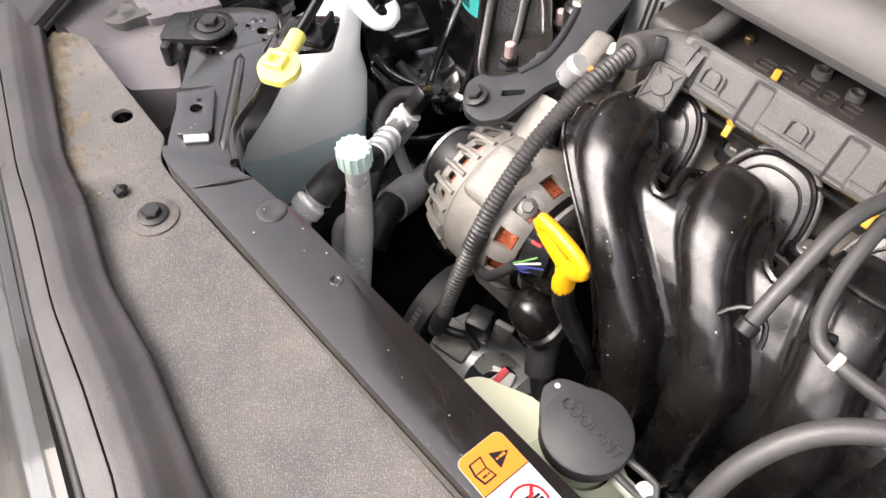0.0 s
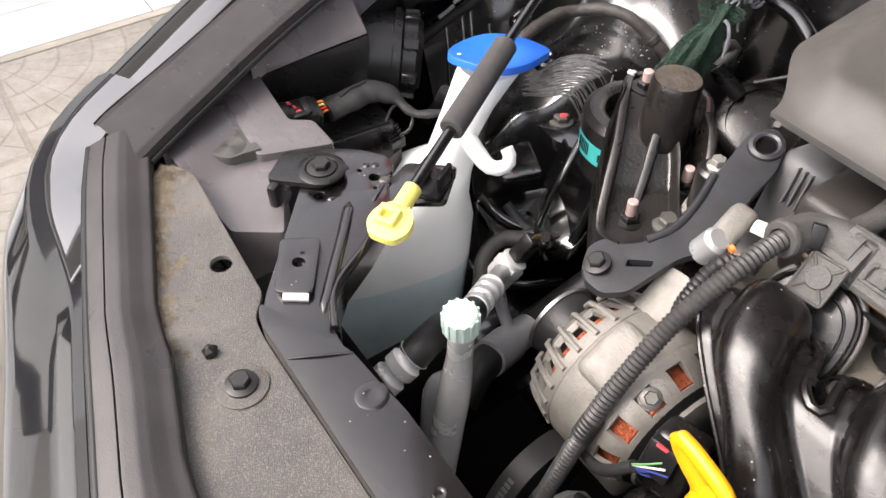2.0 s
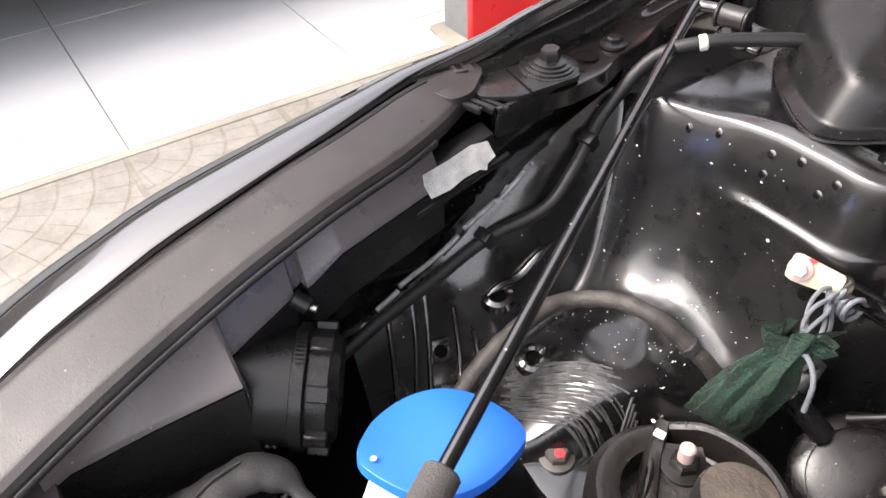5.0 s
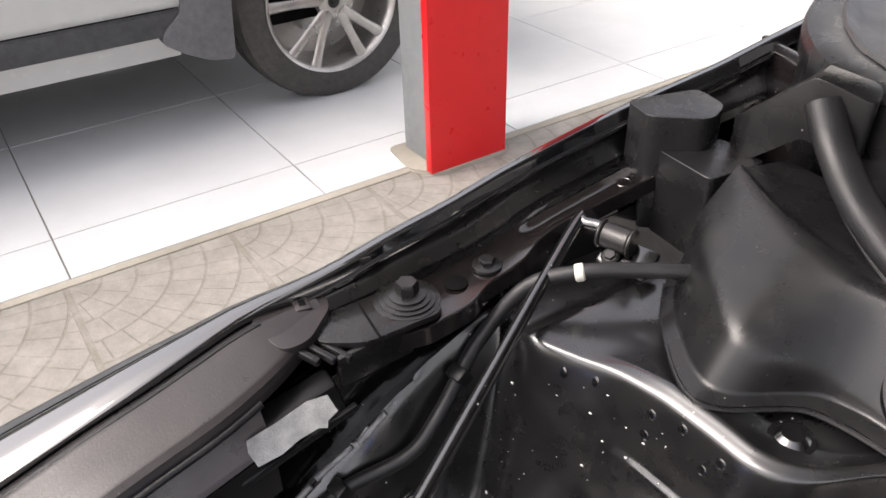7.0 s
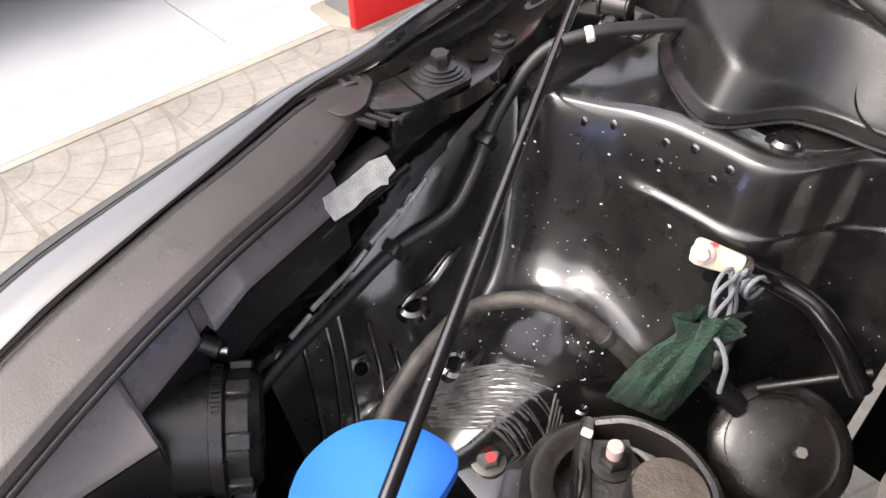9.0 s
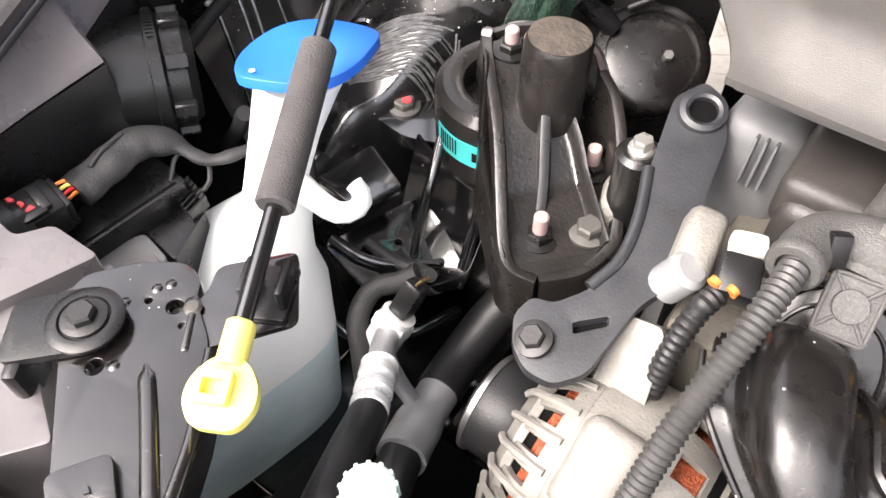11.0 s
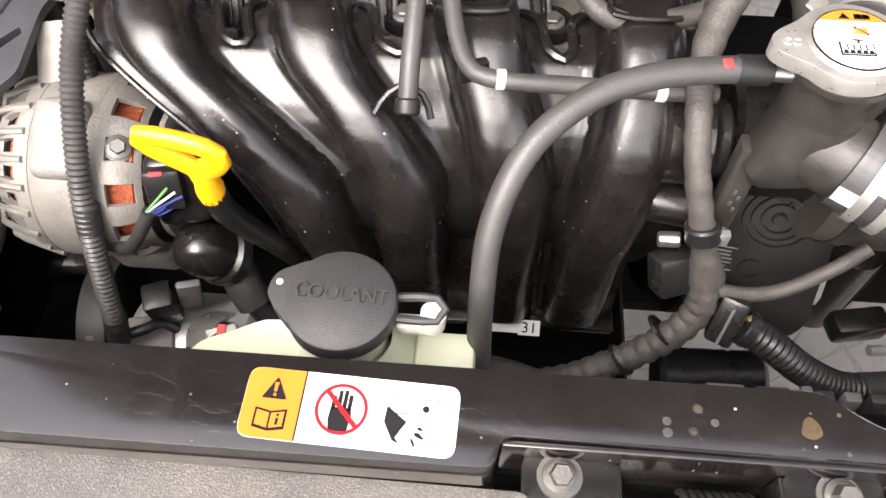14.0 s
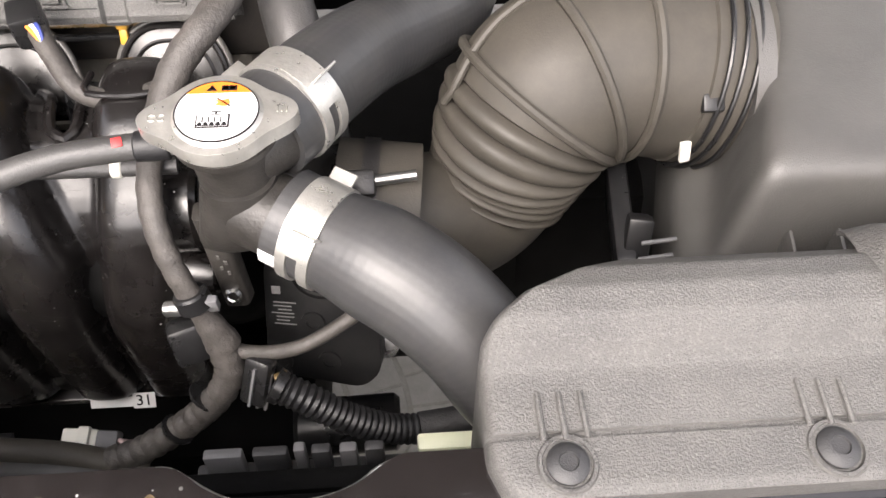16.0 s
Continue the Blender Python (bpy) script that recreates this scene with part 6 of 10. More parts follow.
part("cap_plate", plate(rounded([(-0.689, 0.470), (-0.672, 0.455), (-0.640, 0.462), (-0.640, 0.478), (-0.662, 0.503), (-0.680, 0.503)], 0.008, 5), 0.790, 0.7965, 0.003, [], 3), M["trim_plastic"], end_cap)
part("cap_boss", box((-0.671, 0.488, 0.7972), (0.013, 0.010, 0.003), 0.001, (0, 0, -12)), M["trim_plastic"], end_cap)
part("cap_slot", box((-0.671, 0.488, 0.7986), (0.006, 0.004, 0.0008), 0.0002, (0, 0, -12)), M["pit_shade"], end_cap)
# channel with the old label
holder = thing("label_holder", (-0.63, 0.45, 0.74), "black plastic duct piece with a torn silver label", "bracket")
part("channel", box((-0.634, 0.452, 0.752), (0.016, 0.072, 0.030), 0.003, (14, 10, 0)), M["black_plastic"], holder)
torn = plate([(-0.026, -0.008), (-0.012, -0.010), (0.0, -0.0085), (0.012, -0.0095), (0.0165, -0.0125), (0.0185, -0.009), (0.026, -0.0075), (0.0255, 0.004), (0.014, 0.0078), (-0.006, 0.0075), (-0.024, 0.0085), (-0.0265, 0.002)], 0, 0.0005)
lm = Matrix.Translation((-0.6185, 0.452, 0.7615)) @ Matrix((Vector((0, 0.97, 0.24)), Vector((-0.45, -0.2, 0.87)), Vector((0.87, -0.1, 0.47)))).transposed().to_4x4()
part("torn_label", turned(torn, lm), M["old_label"], holder, "torn silver label", angle=0)
part("channel_lip", box((-0.617, 0.455, 0.747), (0.004, 0.076, 0.005), 0.001, (14, 0, 0)), M["black_plastic"], holder)

# ---- hoses and cables on the inner wing ----
pipe = thing("brake_hose", (-0.62, 0.5, 0.7), "black rubber washer hose clipped along the inner wing", "hose")
part("hose", tube([(-0.610, 0.345, 0.652), (-0.616, 0.385, 0.662), (-0.620, 0.43, 0.672), (-0.621, 0.476, 0.687), (-0.610, 0.52, 0.702), (-0.612, 0.545, 0.722), (-0.619, 0.565, 0.738), (-0.624, 0.585, 0.755), (-0.614, 0.612, 0.790), (-0.594, 0.637, 0.803), (-0.572, 0.664, 0.806), (-0.551, 0.689, 0.806), (-0.545, 0.70, 0.80)], 0.0049, n=16), M["rubber"], pipe)
for at in ((-0.621, 0.476, 0.688), (-0.619, 0.565, 0.738)):
    part("clip", box(at, (0.013, 0.010, 0.014), 0.002, (30, 0, 10)), M["black_plastic"], pipe)
part("white_band", rod((-0.5955, 0.6352, 0.8023), (-0.5915, 0.6398, 0.8038), 0.0057, 18, 0.001), M["white_nylon"], pipe, "white plastic band")
tower_cable = [(-0.520, 0.36, 0.56), (-0.534, 0.375, 0.60), (-0.545, 0.398, 0.636), (-0.552, 0.432, 0.658), (-0.556, 0.475, 0.668), (-0.552, 0.50, 0.668), (-0.530, 0.52, 0.674), (-0.505, 0.532, 0.672), (-0.483, 0.545, 0.655), (-0.465, 0.556, 0.635), (-0.45, 0.565, 0.60)]
tloom = thing("tower_loom", (-0.53, 0.45, 0.66), "grey cloth-taped wiring loom over the strut tower", "wiring loom")
part("taped_cable", tube(tower_cable, lambda s, f: 0.0062 + 0.0003 * math.sin(s * 420), n=12, step=0.004), M["harness_tape"], tloom)
part("tape_end", rod((-0.4845, 0.544, 0.6565), (-0.480, 0.5465, 0.652), 0.0072, 14, 0.001), M["cloth_tape"], tloom)
single("loom_sleeve", corrugated([(-0.525, 0.325, 0.658), (-0.552, 0.334, 0.622), (-0.588, 0.345, 0.578)], 0.0058, 0.0034, 0.0008), M["rubber"], "short corrugated sleeve on the loom", "cable sleeve")
sl = []
for k in range(40):
    f = k / 39
    row = []
    for q in range(9):
        g = 0.06 * math.sin(k * 7.1) + q / 8 * (0.86 + 0.14 * math.sin(k * 5.3))
        x = -0.566 + 0.026 * f + 0.068 * g
        y = 0.461 - 0.025 * f + 0.046 * g + 0.0009 * math.sin(k * 2.3 + q) - 0.004 * f * g
        row.append((x, y, apron(x, y) + 0.0004))
    sl.append(tube(row, 0.00075 + 0.0004 * math.sin(k * 3.7), n=6))
for k in range(9):
    f = k / 8
    row = []
    for q in range(4):
        x, y = -0.487 + 0.018 * f + 0.004 * q, 0.502 - 0.009 * q + 0.003 * f
        row.append((x, y, apron(x, y) + 0.0008))
    sl.append(tube(row, 0.0012, n=6))
single("sealant_ridges", join(*sl), M["sealant"], "brushed grey seam sealant on the strut tower", "sealant", kind="stuff")

# earth cable with its lug, pouch and cords
earth = thing("earth_cable", (-0.46, 0.63, 0.7), "black earth cable with a pale lug bolted to the body", "cable")
em = Matrix.Translation((-0.449, 0.598, 0.720)) @ Matrix((Vector((0.926, 0.362, -0.111)) * 0.85, Vector((-0.073, 0.458, 0.884)) * 0.85, Vector((0.37, -0.81, 0.45)))).transposed().to_4x4()
part("lug", turned(plate(rounded([(-0.016, -0.009), (-0.010, -0.011), (0.022, -0.008), (0.022, 0.008), (-0.012, 0.010), (-0.016, 0.008)], 0.003), 0, 0.003, 0.0008), em), M["lug_cream"], earth, "cream painted cable lug")
hex_bolt(earth, tuple(em @ Vector((-0.008, 0, 0.004))), tuple(em.to_3x3() @ Vector((0, 0, 1))), 0.005, 0.0075, 0.005, material=M["pink_paint"])
part("red_mark", box(tuple(em @ Vector((-0.003, 0.009, 0.0033))), (0.005, 0.003, 0.0006), 0.0002), M["red_paint"], earth, "red paint dab")
part("cable", tube([tuple(em @ Vector((0.022, 0, 0.003))), (-0.418, 0.619, 0.706), (-0.395, 0.629, 0.696), (-0.372, 0.63, 0.68), (-0.345, 0.63, 0.65)], 0.0082, n=16), M["paint"], earth)
pouch = thing("velvet_pouch", (-0.44, 0.545, 0.66), "small dark green velvet pouch with grey cords", "pouch")


def pouch_side(u, v):
    a = 2 * math.pi * u
    bot, top = Vector((-0.440, 0.537, 0.622)), Vector((-0.424, 0.556, 0.716))
    axis = (top - bot).normalized()
    side = Vector((0.80, 0.58, -0.1)).normalized()
    depth = axis.cross(side)
    w = lerp_table([(0, 0.027), (0.15, 0.027), (0.4, 0.022), (0.62, 0.018), (0.78, 0.011), (0.9, 0.016), (1.0, 0.021)], v)
    th = lerp_table([(0, 0.0015), (0.2, 0.012), (0.5, 0.013), (0.78, 0.009), (1.0, 0.007)], v)
    f = 0.80 + 0.30 * math.sin(5 * a + 4 * v) * smooth(0.1, 0.8, v) + 0.14 * math.sin(9 * a + 2) * v + 0.05 * math.sin(13 * a + 9 * v)
    skew = side * (0.010 * (v - 0.5))
    return tuple(bot.lerp(top, v) + skew + side * (w * f * math.cos(a)) + depth * (th * f * math.sin(a)) + axis * (0.006 * math.sin(3 * a) * smooth(0.8, 1, v) - 0.006 * math.cos(a) * (1 - v)))


part("bag", sheet(pouch_side, 56, 30), M["green_velvet"], pouch)
for k in range(4):
    a = 0.004 * (k - 1.5)
    line = []
    for q in range(9):
        g = q / 8
        base = Vector((-0.421, 0.556, 0.700)).lerp(Vector((-0.434, 0.600, 0.716)), g)
        line.append((base.x + a * (1 - 0.5 * g) + 0.0025 * math.sin(7 * g + 2 * k), base.y + 0.002 * math.sin(9 * g + k), base.z + 0.006 * math.sin(math.pi * g) + 0.0025 * math.cos(8 * g + 1.7 * k)))
    part("cord", tube(line, 0.0014, n=7, step=0.003), M["grey_cord"], pouch, "braided grey cord")
part("cord_end", tube([(-0.428, 0.592, 0.713), (-0.422, 0.588, 0.702), (-0.420, 0.583, 0.690), (-0.416, 0.580, 0.684)], 0.0013, n=7, step=0.003), M["grey_cord"], pouch)
part("cord", tube([(-0.423, 0.556, 0.70), (-0.412, 0.552, 0.706), (-0.401, 0.545, 0.70), (-0.398, 0.541, 0.68)], 0.0016, n=7), M["grey_cord"], pouch)
for k in range(3):
    ring = [(-0.427 + 0.0035 * k + 0.002 * math.cos(a), 0.6035 + 0.0075 * math.cos(a), 0.7115 - 0.0015 * k + 0.0085 * math.sin(a)) for a in [2 * math.pi * q / 12 for q in range(13)]]
    part("cord_wrap", tube(ring, 0.0017, n=7, step=0.004), M["grey_cord"], pouch)

# near-black sheet added as shade below the lamp and the inner wing
single("wing_liner", box((-0.615, 0.47, 0.30), (0.25, 0.85, 0.02), 0.004), M["pit_shade"], "near-black sheet standing in for shade below the headlamp", "liner")

# round black actuator beside the pouch
act = thing("vacuum_actuator", (-0.37, 0.59, 0.6), "round black plastic vacuum actuator with hose nipple", "actuator")
am = onto((-0.366, 0.592, 0.600), (0.25, -0.45, 0.85))
part("can", turned(lathe([(0, -0.02), (0.042, -0.02), (0.046, 0.0), (0.046, 0.006), (0.043, 0.010), (0.036, 0.012), (0.035, 0.009), (0.028, 0.011), (0.0, 0.012)], 48, caps=False), am), M["gloss_plastic"], act)
part("nipple", rod(tuple(am @ Vector((-0.03, 0.02, 0.01))), tuple(am @ Vector((-0.06, 0.035, 0.03))), 0.008, 16, 0.001), M["black_plastic"], act)
part("hose_end", tube([tuple(am @ Vector((-0.058, 0.034, 0.028))), (-0.425, 0.60, 0.655), (-0.43, 0.59, 0.66)], 0.006), M["grey_rubber"], act)
part("bolt", rod(tuple(am @ Vector((0.012, 0.0, 0.012))), tuple(am @ Vector((0.012, 0.0, 0.016))), 0.004, 6), M["zinc"], act)
part("rod", rod((-0.395, 0.60, 0.632), (-0.345, 0.64, 0.66), 0.0025, 10), M["black_bolt"], act)

# black sheet added as the shaded gap where the wing meets the cowl
single("corner_panel", box((-0.612, 0.872, 0.80), (0.13, 0.006, 0.15), 0.002, (0, 0, -20)), M["bar_paint"], "black sheet standing in for the dark gap between wing and cowl", "panel")

# ---- cowl ----
cowl = thing("cowl_cover", (-0.48, 0.74, 0.78), "black plastic cowl cover with a rubber seal", "cowl")


CREST_Y = [(-0.59, 0.755), (-0.578, 0.745), (-0.548, 0.727), (-0.507, 0.711), (-0.473, 0.706), (-0.449, 0.711), (-0.40, 0.708), (-0.34, 0.705), (-0.1, 0.705)]
FOOT_Y = [(-0.585, 0.72), (-0.56, 0.687), (-0.542, 0.667), (-0.51, 0.643), (-0.492, 0.635), (-0.478, 0.643), (-0.468, 0.660), (-0.455, 0.679), (-0.431, 0.685), (-0.418, 0.684), (-0.405, 0.686), (-0.382, 0.690), (-0.35, 0.692), (-0.1, 0.692)]


def cowl_top(u, v):
    """Up the sloping front to the crest, then back to the seal."""
    x = -0.588 + 0.43 * u
    y0, y1 = eased_row(FOOT_Y, x, 0.006), eased_row(CREST_Y, x, 0.01)
    z1 = lerp_table([(-0.59, 0.850), (-0.5, 0.845), (-0.449, 0.838), (-0.40, 0.826), (-0.1, 0.822)], x)
    if v < 0.12:
        f = v / 0.12
        y, z = y0 - 0.010 * (1 - f), 0.787 + 0.003 * f
    elif v < 0.66:
        f = (v - 0.12) / 0.54
        c = lerp_table([(-0.59, 0.80), (-0.54, 0.70), (-0.50, 0.56), (-0.47, 0.36), (-0.445, 0.15), (-0.42, 0.06)], x)
        gy, gz = eased_table([(0, 0), (c, c * 0.42), (1, 1)], f, 0.07), eased_table([(0, 0), (c, 0.35 * c + 0.5 * c * (2 - c) * 0.8), (1, 1)], f, 0.07)
        y, z = y0 + (y1 - y0) * gy, 0.790 + (z1 - 0.790) * gz
    else:
        f = (v - 0.66) / 0.34
        y, z = y1 + (0.80 - y1) * f, z1 + 0.0025 * math.sin(math.pi * min(1, f * 6)) - 0.012 * f
    if u < 0.03:
        z = max(0.765, z - 0.10 * ((0.03 - u) / 0.03) ** 0.8)
    return (x, y, z)


def eased_row(table, x, w):
    return (lerp_table(table, x - w) + 2 * lerp_table(table, x) + lerp_table(table, x + w)) / 4


part("cover", sheet(cowl_top, 90, 64, thick=0.002), M["cowl_plastic"], cowl)
part("foot_lip", tube([(q, eased_row(FOOT_Y, q, 0.006) - 0.010, 0.7845) for q in (-0.57, -0.55, -0.53, -0.51, -0.495, -0.485, -0.475, -0.465, -0.455, -0.44, -0.425, -0.41, -0.395, -0.38, -0.34, -0.28)], 0.0016, n=8), M["cowl_plastic"], cowl)
part("round_plug", turned(lathe([(0.0265, 0.0), (0.0272, 0.001), (0.0280, 0)], 40, caps=False), onto((-0.408, 0.699, 0.812), (0.05, -0.8, 0.6))), M["cowl_plastic"], cowl, "round moulded plug")
part("end_block", plate(rounded([(-0.668, 0.742), (-0.652, 0.797), (-0.622, 0.79), (-0.612, 0.765), (-0.640, 0.735)], 0.008, 4), 0.775, 0.862, 0.010, [], 4), M["cowl_plastic"], cowl)
part("end_block_step", plate(rounded([(-0.635, 0.742), (-0.620, 0.79), (-0.580, 0.785), (-0.585, 0.737)], 0.006, 3), 0.775, 0.838, 0.008, [], 4), M["cowl_plastic"], cowl)
part("seal_ramp", plate(rounded([(-0.615, 0.790), (-0.580, 0.822), (-0.536, 0.818), (-0.526, 0.796), (-0.556, 0.786), (-0.600, 0.780)], 0.006, 3), 0.82, 0.860, 0.006, [], 3, top=lambda x, y: 0.042 * smooth(-0.612, -0.565, x) - 0.008 * smooth(-0.56, -0.526, x)), M["cowl_plastic"], cowl)
seal_line = [(-0.553, 0.786, 0.889), (-0.533, 0.776, 0.869), (-0.500, 0.756, 0.853), (-0.458, 0.735, 0.843), (-0.42, 0.721, 0.840), (-0.395, 0.713, 0.839), (-0.34, 0.703, 0.838), (-0.1, 0.70, 0.836)]
bulb = thing("cowl_seal", (-0.45, 0.74, 0.83), "thick black rubber bulb seal along the cowl", "rubber seal")
part("bulb", tube(seal_line, 0.0115, n=18, flat=0.8), M["rubber"], bulb)
part("base_strip", tube([(x + 0.006, y - 0.009, z - 0.007) for x, y, z in seal_line], 0.0055, n=12, flat=0.7), M["rubber"], bulb, "thin rubber base strip")


RIM = [(-0.69, 0.99, 0.90), (-0.651, 0.905, 0.892), (-0.608, 0.853, 0.890), (-0.574, 0.830, 0.890), (-0.526, 0.805, 0.888), (-0.46, 0.790, 0.885), (-0.36, 0.785, 0.88), (-0.2, 0.785, 0.875), (0.1, 0.79, 0.87), (0.5, 0.79, 0.87)]
rim_line = spline(RIM, 0.012)


def rim_band(u, v):
    """Upright rim of the wiper trough with a rounded top."""
    q = rim_line[min(int(u * (len(rim_line) - 1) + 0.5), len(rim_line) - 1)]
    if v < 0.6:
        return (q.x, q.y, q.z - 0.075 * (1 - v / 0.6))
    f = (v - 0.6) / 0.4
    return (q.x + 0.012 * f, q.y + 0.03 * f, q.z + 0.003 * math.sin(math.pi * f * 0.8))


def trough(u, v):
    q = rim_line[min(int(u * (len(rim_line) - 1) + 0.5), len(rim_line) - 1)]
    back = Vector((max(q.x + 0.02, q.x * 0.8), 1.16, 1.02))
    p = Vector((q.x + 0.012, q.y + 0.03, q.z + 0.002)).lerp(back, v)
    return (p.x, p.y, p.z - 0.045 * math.sin(math.pi * v ** 0.7))


dish_ob = thing("cowl_dish", (-0.42, 0.9, 0.82), "curved grey plastic wiper trough below the windscreen", "cowl")
part("rim", sheet(rim_band, len(rim_line) - 1, 14, thick=0.003), M["cowl_plastic"], dish_ob, "dark rounded rim")
part("floor_panel", sheet(trough, len(rim_line) - 1, 18, thick=0.003), M["trough_plastic"], dish_ob)
# bulkhead takes the shade colour, not a paint of its own
part("bulkhead", box((0.1, 0.80, 0.60), (0.9, 0.012, 0.44), 0.003), M["pit_shade"], cowl, "bulkhead behind the engine, coloured near-black for shade")
single("windscreen_base", box((0.113, 1.25, 1.02), (1.25, 0.01, 0.5), 0.002, (-58, 0, 0)), M["glass_dark"], "dark windscreen glass above the cowl", "windscreen", kind="structure")
part("shelf_boss", turned(lathe([(0, 0.003), (0.006, 0.003), (0.009, 0.0), (0.012, 0)], 20, caps=False), onto((-0.449, 0.652, apron(-0.449, 0.652) + 0.002))), M["paint"], inner)

# ---- engine: block, head, manifold ----
engine = thing("engine_block", (-0.05, 0.45, 0.3), "dark engine block and beige-grey cylinder head", "engine")
# block and sump are plain boxes in the painted shade colour
part("block", box((-0.04, 0.47, 0.45), (0.42, 0.2, 0.36), 0.012), M["pit_shade"], engine)
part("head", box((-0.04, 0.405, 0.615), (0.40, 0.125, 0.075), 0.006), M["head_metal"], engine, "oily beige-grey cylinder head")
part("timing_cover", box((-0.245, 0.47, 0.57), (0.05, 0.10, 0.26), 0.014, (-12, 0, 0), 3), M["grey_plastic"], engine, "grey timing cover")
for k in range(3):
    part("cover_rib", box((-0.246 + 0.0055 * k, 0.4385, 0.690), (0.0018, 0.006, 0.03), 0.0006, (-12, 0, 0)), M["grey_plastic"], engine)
part("sump", box((-0.03, 0.36, 0.28), (0.40, 0.24, 0.12), 0.02), M["pit_shade"], engine)
part("rocker_cover", box((-0.02, 0.452, 0.678), (0.40, 0.105, 0.06), 0.010, (0, 0, 0), 3), M["rocker_plastic"], engine, "dusty dark plastic rocker cover")
part("rocker_hump", box((-0.198, 0.436, 0.700), (0.052, 0.060, 0.034), 0.008, (0, 0, 0), 3), M["rocker_plastic"], engine)
# raised, unreadable moulded characters on the rocker cover
for x, y, w, d in ((-0.136, 0.4345, 0.013, 0.011), (-0.1215, 0.4385, 0.011, 0.011), (-0.103, 0.437, 0.013, 0.012), (-0.087, 0.438, 0.011, 0.012), (-0.070, 0.438, 0.013, 0.012)):
    part("moulded_mark", tube([(x + w / 2, y - d / 2, 0.7085), (x - w / 3, y - d / 2, 0.7085), (x - w / 2, y, 0.7085), (x - w / 3, y + d / 2, 0.7085), (x + w / 2, y + d / 2, 0.7085)], 0.0013, n=8, step=0.002), M["rocker_plastic"], engine)
    part("moulded_bar", tube([(x - w / 3, y + 0.0005, 0.7085), (x + w / 2, y + 0.0005, 0.7085)], 0.0011, n=8), M["rocker_plastic"], engine)
for x, y, r in ((-0.103, 0.4545, 0.0065), (-0.074, 0.450, 0.006), (-0.02, 0.452, 0.0065)):
    part("rocker_boss", turned(lathe([(0, 0.0035), (r * 0.55, 0.0035), (r * 0.6, 0.007), (r * 0.9, 0.007), (r, 0.006), (r * 1.1, -0.004)], 24, caps=False), onto((x, y, 0.708))), M["duct_plastic"], engine)
part("rocker_bolt", rod((-0.160, 0.448, 0.706), (-0.160, 0.448, 0.7125), 0.0040, 6, 0.0008), M["brass"], engine, "small brass coloured bolt")
part("yellow_clip", box((-0.1225, 0.4255, 0.7095), (0.0055, 0.014, 0.005), 0.0016, (20, 0, 12)), M["amber_plastic"], engine, "small yellow plastic clip")
part("vent_pipe", tube([(-0.178, 0.402, 0.722), (-0.176, 0.416, 0.722), (-0.175, 0.436, 0.727), (-0.176, 0.458, 0.735)], 0.0075, n=16), M["duct_plastic"], engine)
for x in (-0.121, -0.012, 0.09):
    part("orange_clip", box((x, 0.3815, 0.6985), (0.0075, 0.006, 0.011), 0.002, (-30, 0, 0)), M["amber_plastic"], engine, "small orange plastic clip")
    part("clip_foot", box((x, 0.3775, 0.690), (0.0050, 0.004, 0.010), 0.001, (-30, 0, 0)), M["amber_plastic"], engine)
part("brown_gap", box((-0.03, 0.3855, 0.6935), (0.33, 0.005, 0.004), 0.0012, (-30, 0, 0)), M["oil_brown"], engine, "brown oily gasket edge")
part("gasket_lip", box((-0.03, 0.3795, 0.6885), (0.33, 0.004, 0.004), 0.0012), M["black_plastic"], engine)
for x, y, z in ((-0.117, 0.396, 0.6555), (-0.030, 0.357, 0.655), (0.062, 0.357, 0.655), (-0.121, 0.345, 0.652), (0.15, 0.36, 0.655)):
    part("stud_seat", turned(lathe([(0.0095, 0.0), (0.0100, 0.0065), (0.0130, 0.0065), (0.0145, 0.0)], 28, caps=False), onto((x, y, z))), M["black_plastic"], engine)
    hex_bolt(engine, (x, y, z + 0.005), size=0.0058, flange=0.0082, head=0.005)

TOPS = (-0.176, -0.082, 0.014, 0.108)
# middle line and half width of each runner along the shell
LINES = (
    ((0, -0.176), (0.1, -0.176), (0.21, -0.166), (0.28, -0.147), (0.36, -0.118), (0.45, -0.090), (0.55, -0.072), (0.68, -0.062), (1, -0.060)),
    ((0, -0.082), (0.12, -0.082), (0.21, -0.074), (0.28, -0.060), (0.36, -0.038), (0.45, -0.022), (0.55, -0.017), (0.7, -0.016), (1, -0.016)),
    ((0, 0.014), (0.15, 0.017), (0.27, 0.027), (0.36, 0.036), (0.45, 0.043), (0.64, 0.043), (1, 0.043)),
    ((0, 0.108), (0.3, 0.110), (0.45, 0.104), (0.6, 0.094), (1, 0.093)))
WIDTH = ((0, 0.0245), (0.2, 0.0245), (0.45, 0.0255), (0.68, 0.0215), (1, 0.0205))
PROFILE = [(0.0, 0.352, 0.670), (0.10, 0.331, 0.682), (0.22, 0.300, 0.680), (0.36, 0.272, 0.652), (0.52, 0.253, 0.612), (0.72, 0.246, 0.556), (0.88, 0.243, 0.514), (1.0, 0.242, 0.486)]
PY, PZ = [(a, b) for a, b, c in PROFILE], [(a, c) for a, b, c in PROFILE]


def eased(table, s):
    return (lerp_table(table, max(0, s - 0.03)) + 2 * lerp_table(table, s) + lerp_table(table, min(1, s + 0.03))) / 4


def runner_x(i, s):
    return eased(LINES[i], s)


def shell_x(u, s):
    left = min(runner_x(0, s) - 0.042 + 0.006 * smooth(0.5, 0.9, s), -0.094)
    right = 0.150 - 0.028 * smooth(0.2, 0.6, s)
    return left + (right - left) * u


